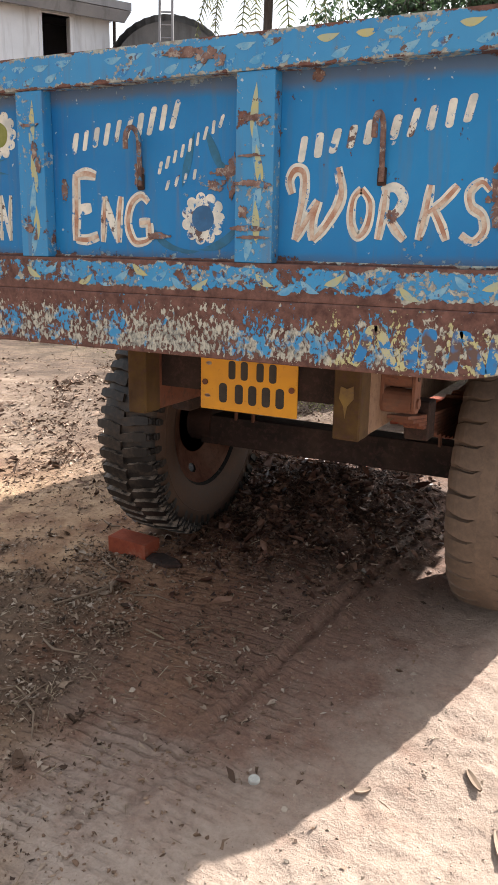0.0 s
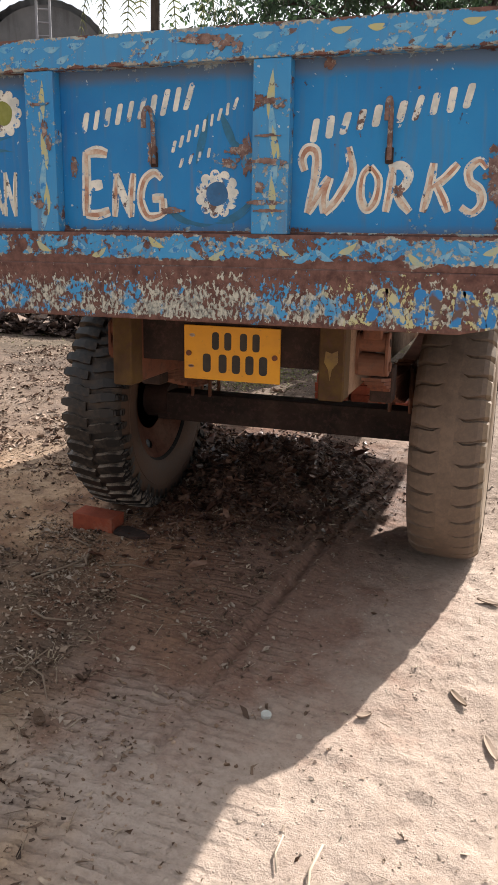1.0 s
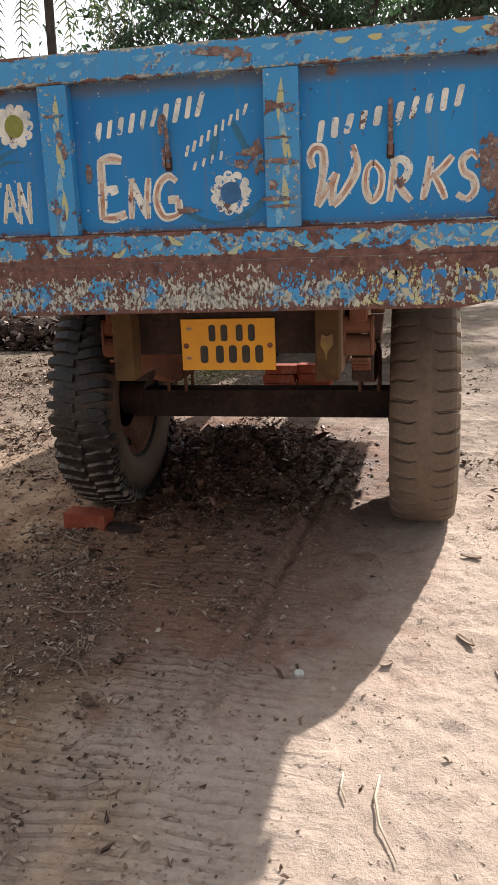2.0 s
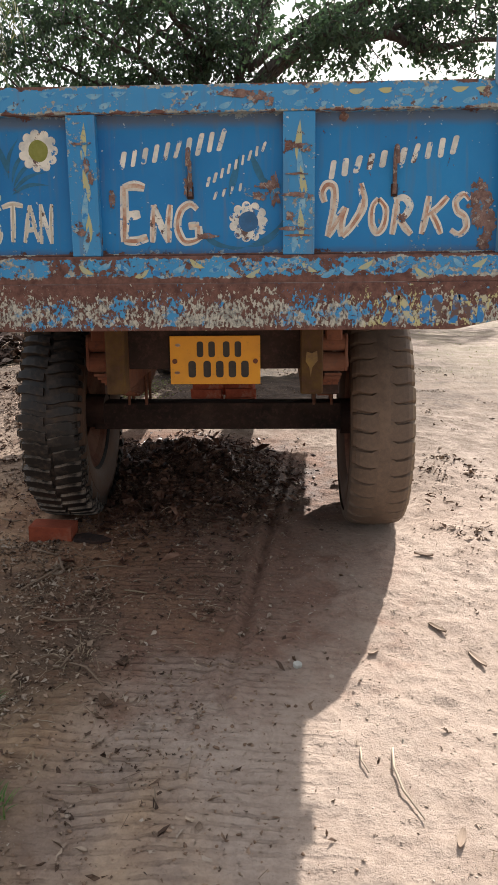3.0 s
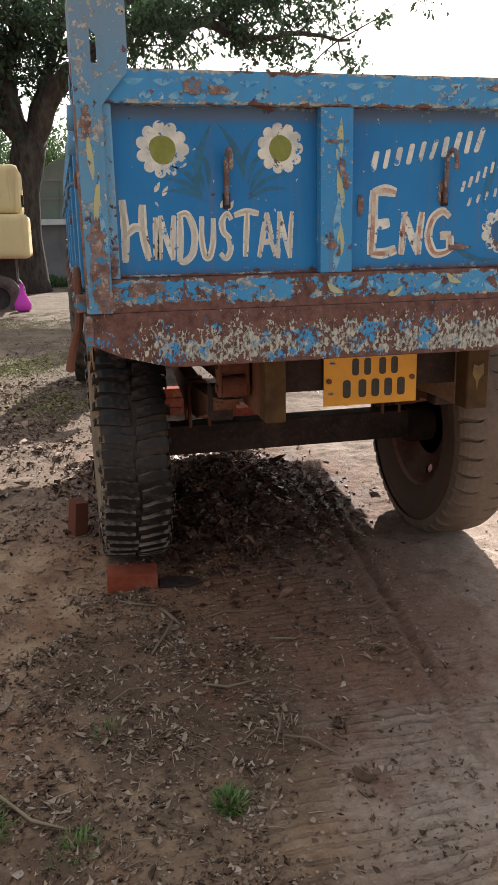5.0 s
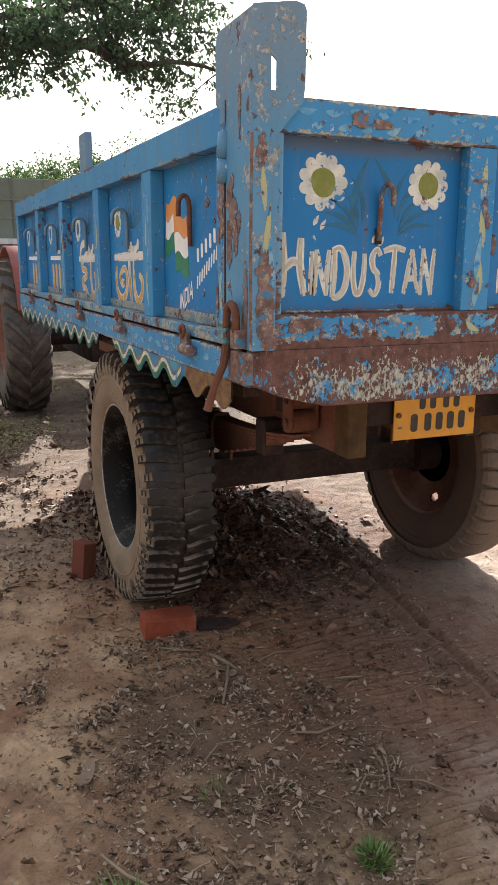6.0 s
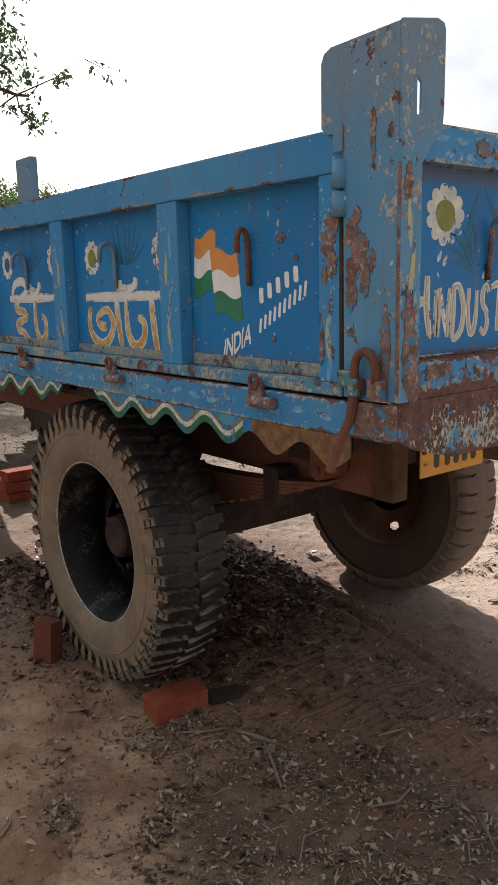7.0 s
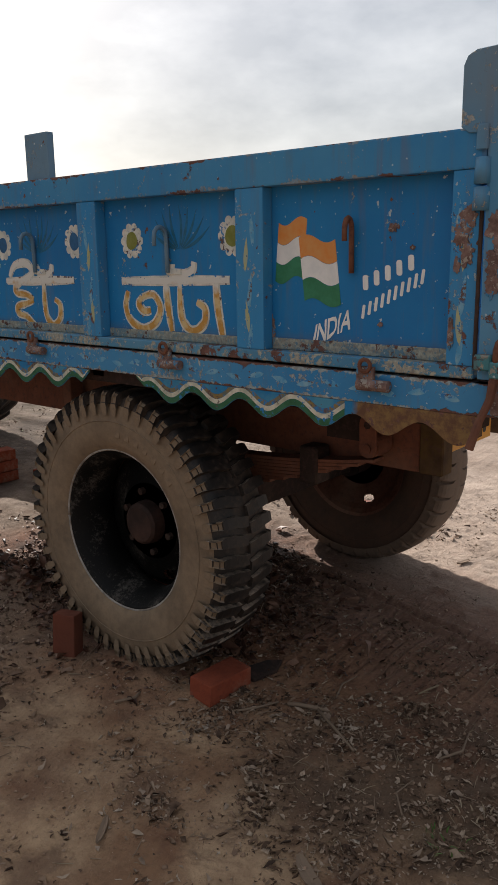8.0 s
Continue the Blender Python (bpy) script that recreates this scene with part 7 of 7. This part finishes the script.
def build_big_tree():
    random.seed(21)
    tree = thing("tree", "large spreading leafy tree with a thick grey trunk and long limbs", "tree", at=(-1.85, 20.0, 0.1))
    bm = bmesh.new()
    tube(bm, [(0.05, 0, -0.2), (0.04, 0, 0.4), (0.03, 0.0, 1.5), (0.08, 0, 2.6), (0.20, 0, 3.4), (0.32, 0, 3.9)], [0.58, 0.46, 0.37, 0.36, 0.44, 0.42], 16)
    part("trunk", bm, M_BARK, tree, "thick grey trunk", smooth=True)
    limbs = [
        (0.31, [(0.25, 0, 3.5), (0.95, -0.3, 4.9), (1.75, -0.6, 5.6), (2.8, -0.8, 6.35), (3.7, -1.0, 6.4), (4.7, -1.2, 6.4), (5.6, -1.4, 6.05), (6.6, -1.6, 6.1), (8.2, -1.8, 6.0)]),
        (0.34, [(0.2, 0, 3.4), (-0.05, 0, 4.6), (-0.15, 0, 5.4), (0.25, -0.2, 6.3), (0.1, -0.3, 8.2)]),
        (0.26, [(0.2, 0, 3.5), (0.7, 0.3, 5.0), (1.2, 0.5, 6.4), (2.0, 0.4, 8.2)]),
        (0.17, [(0.1, 0, 3.7), (-1.0, -0.6, 4.7), (-2.4, -1.0, 5.5), (-4.6, -1.4, 6.2)]),
        (0.13, [(-0.1, 0, 4.8), (-1.4, -1.6, 5.9), (-3.0, -3.0, 6.5)]),
        (0.13, [(1.2, 0.4, 6.0), (3.0, 0.4, 7.2), (5.4, 0.5, 7.8), (7.6, 0.2, 7.6)]),
        (0.13, [(2.8, -0.8, 6.35), (4.4, -2.0, 7.0), (6.4, -3.0, 7.2)]),
        (0.11, [(4.7, -1.2, 6.4), (5.6, -0.8, 7.0), (7.2, -0.6, 7.1)]),
        (0.11, [(1.4, -0.5, 5.3), (2.4, -2.0, 5.9), (3.4, -3.4, 6.0)]),
        (0.11, [(0.2, -0.2, 6.2), (-0.6, -2.0, 6.9), (-1.0, -4.0, 6.9)]),
        (0.13, [(0.2, 0.0, 6.0), (-2.0, 1.0, 7.6), (-4.6, 1.6, 8.2)]),
        (0.12, [(0.8, 0.3, 5.2), (1.2, 2.0, 7.2), (1.0, 3.4, 8.6)])]
    tips = []
    for r0, way in limbs:
        bm = bmesh.new()
        pts = smooth_line(way, 4)
        n = len(pts) - 1
        pts = [p + Vector((random.uniform(-1, 1), random.uniform(-1, 1), random.uniform(-1, 1))) * 0.06 * (0 < i < n) for i, p in enumerate(pts)]
        tube(bm, pts, [r0 * (1 - 0.90 * (i / n) ** 0.9) for i in range(n + 1)], 9)
        step = max(1, n // 9)
        for i in range(max(2, int((0.42 if r0 > 0.18 else 0.2) * n)), n + 1, step):
            along = (pts[min(i + 1, n)] - pts[i - 1]).normalized()
            for _ in range(2 if i < 0.5 * n else 3):
                out = Vector((random.uniform(-1, 1), random.uniform(-1, 1), random.uniform(-0.75, 0.95))) + along * 0.5
                sub = limb_points(pts[i], pts[i] + out.normalized() * random.uniform(0.7, 1.9), 0.13, 4, -0.05)
                tube(bm, sub, [0.042 * (1 - 0.5 * i / n) * (1 - 0.8 * j / 4) for j in range(5)], 5)
                for j in range(1, 5):
                    o2 = Vector((random.uniform(-1, 1), random.uniform(-1, 1), random.uniform(-0.9, 0.6))).normalized() * random.uniform(0.3, 0.8)
                    tw = limb_points(sub[j], sub[j] + o2, 0.05, 2)
                    tube(bm, tw, [0.014, 0.010, 0.004], 4)
                    tips += [tw[1], tw[2]]
        part("limb", bm, M_BARK, tree, smooth=True)
    leaf_mesh("crown", tips, 12, 0.175, 0.12, M_LEAF, tree, "crown of long dark green leaves")


build_big_tree()


def small_tree(x, y, height, spread_, mat, label, per=26, size=0.3):
    tree = thing("tree", label, "tree", "distant trees", at=(x, y, 0.1))
    bm = bmesh.new()
    tube(bm, limb_points((0, 0, -0.2), (0, 0, height * 0.55), 0.15, 5), [0.3, 0.26, 0.22, 0.18, 0.15, 0.12], 8)
    tips = []
    for i in range(26):
        a = random.uniform(0, 6.28)
        r = spread_ * random.uniform(0.3, 1.0)
        z = height * random.uniform(0.42, 1.0)
        r *= math.sqrt(max(0.15, 1 - abs(z / height - 0.66) * 1.9))
        pts = limb_points((0, 0, min(height * 0.5, z * 0.7)), (r * math.cos(a), r * math.sin(a), z), 0.3, 4)
        tube(bm, pts, [0.1, 0.08, 0.06, 0.04, 0.02], 4)
        tips += [pts[2], pts[3], pts[4]]
        tips += [pts[4] + Vector((random.gauss(0, 0.7), random.gauss(0, 0.7), random.gauss(0, 0.5))) for _ in range(7)]
    part("trunk", bm, M_BARK, tree, smooth=True)
    leaf_mesh("crown", tips, per, size, 0.45, mat, tree, "")
    return tree


random.seed(5)
for x, y, h, sp in ((6, 58, 7.2, 4.0), (11, 60, 8.6, 4.6), (16, 57, 9.2, 5.0), (20.5, 58, 8.8, 4.4), (25, 60, 8.4, 4.2), (-3, 46, 7.0, 3.5), (1.5, 50, 7.5, 4.0)):
    small_tree(x, y, h, sp, M_FARLEAF, "hazy green tree in the distance")
small_tree(-5.4, 21.5, 7.6, 3.0, M_LEAF, "leafy dark green tree behind the palm", 30, 0.22)


def build_palm():
    random.seed(4)
    palm = thing("palm", "slender palm with drooping dry fronds", "palm", at=(-5.47, 11.65, 0.1))
    bm = bmesh.new()
    tube(bm, [(0, 0, -0.1), (0.02, 0, 2), (0.0, 0, 4), (0.02, 0, 5.4), (0.0, 0, 6.4)], [0.12, 0.10, 0.085, 0.08, 0.09], 10)
    part("trunk", bm, M_BARK, palm, smooth=True)
    for i in range(15):
        a = 2 * math.pi * i / 15 + random.uniform(-0.2, 0.2)
        lift = random.uniform(-0.2, 0.9)
        verts, faces = [], []
        spine = []
        for j in range(15):
            t = j / 14
            r = 1.45 * (math.sin(t * 1.5) if lift > 0.2 else 0.72 * math.sin(t * 1.9) + 0.1 * t)
            z = 6.25 + lift * t * 0.9 - (2.2 - 0.6 * lift) * t * t
            spine.append(Vector((r * math.cos(a), r * math.sin(a), z)))
        for j in range(1, 15):
            for e in (-1, 1):
                for m in range(2):
                    p = spine[j].lerp(spine[j - 1], 0.5 * m)
                    outv = Vector((-math.sin(a) * e, math.cos(a) * e, -random.uniform(0.7, 1.6))).normalized()
                    ln = random.uniform(0.28, 0.48) * (1 - 0.4 * j / 14)
                    wv = (spine[j] - spine[j - 1]).normalized() * 0.014
                    n = len(verts)
                    tip = p + outv * ln
                    mid = p + outv * ln * 0.5 + Vector((0, 0, 0.03))
                    verts += [p - wv, p + wv, mid + wv, tip, mid - wv]
                    faces.append((n, n + 1, n + 2, n + 3, n + 4))
        frond = mesh_part("frond", verts, faces, M_PALM, palm, "drooping pinnate frond")
        bm = bmesh.new()
        tube(bm, spine, [0.022 * (1 - 0.8 * j / 14) for j in range(15)], 5)
        part("midrib", bm, M_PALM, frond)


build_palm()


# ---- buildings ----
def build_house():
    house = thing("house", "whitewashed two-storey house with a grey eave and an open window", "house", at=(-14.0, 18.6, 0.1), turn=60)
    # walls in local metres; the window wall faces -y, the house's right end at x = 0
    w, h, t = 9.0, 7.65, 0.25
    win = (-2.0, -1.2, 5.9, 7.35)
    for x0, x1, z0, z1 in ((-w, win[0], 0, h), (win[1], 0, 0, h), (win[0], win[1], 0, win[2]), (win[0], win[1], win[3], h)):
        part("wall", boxed(x0, x1, 0, t, z0, z1), M_PLASTER, house)
    part("wall", boxed(-t, 0, t, 6, 0, h), M_PLASTER, house)
    part("wall", boxed(-w, -w + t, t, 6, 0, h), M_PLASTER, house)
    part("wall", boxed(-w + t, -t, 5.75, 6, 0, h), M_PLASTER, house)
    part("floor_slab", boxed(-w + t, -t, t, 5.75, 3.3, 3.45), M_DARKVOID, house)
    part("room_wall", boxed(-w + t + 0.004, -t - 0.004, 2.2, 2.3, 3.45, h), M_DARKVOID, house)
    window = part("window", boxed(win[0] - 0.10, win[0], -0.05, t, win[2], win[3]), M_PLASTER, house, "plain plastered window surround")
    part("window_frame", boxed(win[1], win[1] + 0.16, -0.05, t, win[2], win[3]), M_PLASTER, window)
    part("window_sill", boxed(win[0] - 0.10, win[1] + 0.16, -0.09, t, win[2] - 0.12, win[2]), M_PLASTER, window)
    part("lintel", boxed(win[0] - 0.10, win[1] + 0.16, -0.07, t, win[3], win[3] + 0.14), M_PLASTER, window)
    bm = bmesh.new()
    for i in range(9):
        a = -1.35 + 0.07 * i
        tube(bm, [(a, 0.35, win[2]), (a + 0.03 * (i - 4), 0.30, win[2] + 0.35 + 0.06 * (i % 3))], [0.012, 0.004], 4)
    part("potted_stalks", bm, M_FARLEAF, house)
    part("roof", boxed(-w - 0.5, 0.45, -0.55, 6.4, h, h + 0.20), M_ROOFSLAB, house, "grey concrete roof slab")
    bm = bmesh.new()
    prism(bm, [(-w - 0.5, h - 0.02), (0.45, h - 0.02), (0.30, h - 0.30), (-w - 0.5, h - 0.30)], lambda u, v, q: (u, -0.55 + q + (h - v) * 0.5, v), 0.0, 0.06)
    part("eave", bm, M_ROOFSLAB, house)
    part("drain_pipe", tubed([(0.10, -0.12, 0), (0.10, -0.12, h)], 0.05, 8), M_BLACK, house)


build_house()


def build_arched_shed():
    shed = thing("arched_shed", "shed with a weathered arched tin roof", "shed", at=(-12.2, 19.0, 0.1), turn=30)
    r, z0, l = 1.70, 5.75, 6.0
    for x0, x1, y0, y1 in ((-r, r, 0, 0.2), (-r, -r + 0.2, 0.2, l), (r - 0.2, r, 0.2, l), (-r, r, l, l + 0.2)):
        part("wall", boxed(x0, x1, y0, y1, 0, z0), M_ROOFSLAB, shed)
    bm = bmesh.new()
    rows = []
    for i in range(41):
        a = math.pi * i / 40
        q = r + 0.12 + 0.02 * (i % 2)
        rows.append([bm.verts.new((-q * math.cos(a), y, z0 + 0.95 * q * math.sin(a))) for y in (-0.15, 1.5, 3.0, 4.6, l + 0.3)])
    for a, b in zip(rows, rows[1:]):
        for k in range(4):
            bm.faces.new((a[k], b[k], b[k + 1], a[k + 1]))
    bmesh.ops.solidify(bm, geom=bm.faces[:], thickness=0.03)
    part("roof", bm, M_TIN, shed, "dull grey arched tin roof")
    bm = bmesh.new()
    pts = [(-r * math.cos(math.pi * i / 24), z0 + 0.95 * r * math.sin(math.pi * i / 24)) for i in range(25)]
    prism(bm, pts, lambda u, v, w: (u, 0.1 - w, v), 0.0, 0.05)
    part("gable", bm, M_TIN, shed, "grey tin gable")


build_arched_shed()


def build_ladder():
    lad = thing("ladder", "grey metal ladder leaning on the arched shed", "ladder", at=(-11.15, 17.05, 0.1), turn=28)
    for x in (-0.20, 0.20):
        part("rail", tubed([(x, 0.0, 0), (x * 0.8, 1.2, 9.2)], 0.035, 8), M_ROOFSLAB, lad)
    for i in range(24):
        z = 0.35 + 0.33 * i
        part("rung", tubed([(-0.20 + 0.04 * z / 8.2, 1.2 * z / 8.2, z), (0.20 - 0.04 * z / 8.2, 1.2 * z / 8.2, z)], 0.022, 6), M_ROOFSLAB, lad)


build_ladder()


def build_far_shed():
    s = thing("shed", "grey-green sheet metal shed behind the tree", "shed", at=(-2.6, 24.5, 0.1))
    for x0, x1 in ((0.0, 0.3), (2.2, 2.5), (4.2, 4.5), (6.3, 6.6)):
        part("pillar", boxed(x0, x1, 0.1, 0.4, 0, 1.85), M_ROOFSLAB, s)
    part("back_wall", boxed(0.301, 6.299, 0.42, 0.60, 0, 1.849), M_ROOFSLAB, s, "low grey plastered wall")
    part("beam", boxed(-0.1, 6.7, -0.05, 0.45, 1.85, 2.02), M_PLASTER, s, "pale concrete beam")
    bm = bmesh.new()
    prism(bm, [(0.0, 2.021), (6.6, 2.021), (6.6, 3.85), (1.75, 3.85), (1.35, 3.62), (1.0, 3.35), (0.0, 3.2)], lambda u, v, w: (u, 0.3 + w, v), 0.0, 2.6)
    part("sheet_wall", bm, M_SHED, s, "grey-green sheet wall", bevel=0.02)
    for z in (2.62, 3.18):
        part("seam", boxed(0.0, 6.6, 0.27, 0.298, z, z + 0.05), M_ROOFSLAB, s)
    for x in (0.9, 1.95, 3.1, 4.3, 5.5):
        part("seam", boxed(x, x + 0.05, 0.262, 0.2695, 2.03, 3.3), M_ROOFSLAB, s)


build_far_shed()


def build_machine():
    m = thing("digger", "cream-painted wheeled digger parked under the tree", "digger", at=(-3.12, 14.9, -0.10))
    bm = boxed(-1.4, 1.52, -0.6, 1.4, 1.22, 2.06)
    part("counterweight", bm, M_CREAM, m, "rounded cream counterweight", bevel=0.16, seg=4, smooth=True)
    bm = boxed(-1.4, 1.42, -0.45, 1.3, 2.061, 2.98)
    part("hood", bm, M_CREAM, m, "rounded cream engine hood", bevel=0.22, seg=4, smooth=True)
    for i in range(4):
        part("vent", boxed(0.15 + 0.16 * i, 0.25 + 0.16 * i, -0.465, -0.4505, 2.66, 2.84), M_BLACK, m)
    for i in range(3):
        part("name_bar", boxed(0.55 + 0.19 * i, 0.67 + 0.19 * i, -0.462, -0.4505, 2.36, 2.50), M_BLACKPAINT, m)
    part("hood_latch", boxed(1.425, 1.465, -0.2, 0.0, 2.2, 2.42), M_BLACK, m)
    part("chassis", boxed(-1.3, 1.2, -0.1, 1.0, 0.75, 1.215), M_BLACK, m)
    for x in (-0.9, 0.85):
        for y in (-0.35, 1.15):
            w = new("wheel")
            w.parent = m
            w.matrix_basis = pose(x, y, 0.46, 0, 0, 90)
            bm = bmesh.new()
            prof = [(-0.12, 0.22), (-0.16, 0.28), (-0.165, 0.38), (-0.14, 0.44), (0, 0.46)]
            lathe(bm, prof + [(-a, r) for a, r in prof[-2::-1]], 40)
            part("tyre", bm, M_TRACTORTYRE, w, smooth=True)
            bm = bmesh.new()
            rings = lathe(bm, [(-0.12, 0.23), (-0.06, 0.20), (-0.06, 0.02)], 24)
            bm.faces.new(rings[-1])
            rings = lathe(bm, [(0.12, 0.23), (0.06, 0.20), (0.06, 0.02)], 24)
            bm.faces.new(rings[-1])
            part("rim", bm, M_BLACK, w)


build_machine()
grass_tuft(-1.25, 22.6, 260, 0.42, 0.55, M_FARLEAF, "low green bush at the foot of the shed", "bush")
grass_tuft(0.6, 22.9, 220, 0.36, 0.6, M_FARLEAF, "low green bush at the foot of the shed", "bush")

# pink bag beside the digger
bm = bmesh.new()
rows = []
for j, (z, r) in enumerate(((0.0, 0.10), (0.04, 0.155), (0.14, 0.15), (0.27, 0.10), (0.36, 0.055), (0.44, 0.035), (0.52, 0.05))):
    rows.append([bm.verts.new((r * (1 + 0.25 * noise.noise((k * 1.3, j * 0.8, 2))) * math.cos(2 * math.pi * k / 14), r * 0.7 * math.sin(2 * math.pi * k / 14), z)) for k in range(14)])
for a, b in zip(rows, rows[1:]):
    for k in range(14):
        bm.faces.new((a[k], a[(k + 1) % 14], b[(k + 1) % 14], b[k]))
bm.faces.new(rows[0][::-1])
bag = part("plastic_bag", bm, M_PINK, None, smooth=True)
bag.location = (-1.80, 13.9, gz(-1.80, 13.9))
tagged(bag, "knotted magenta plastic bag on the ground", "bag")
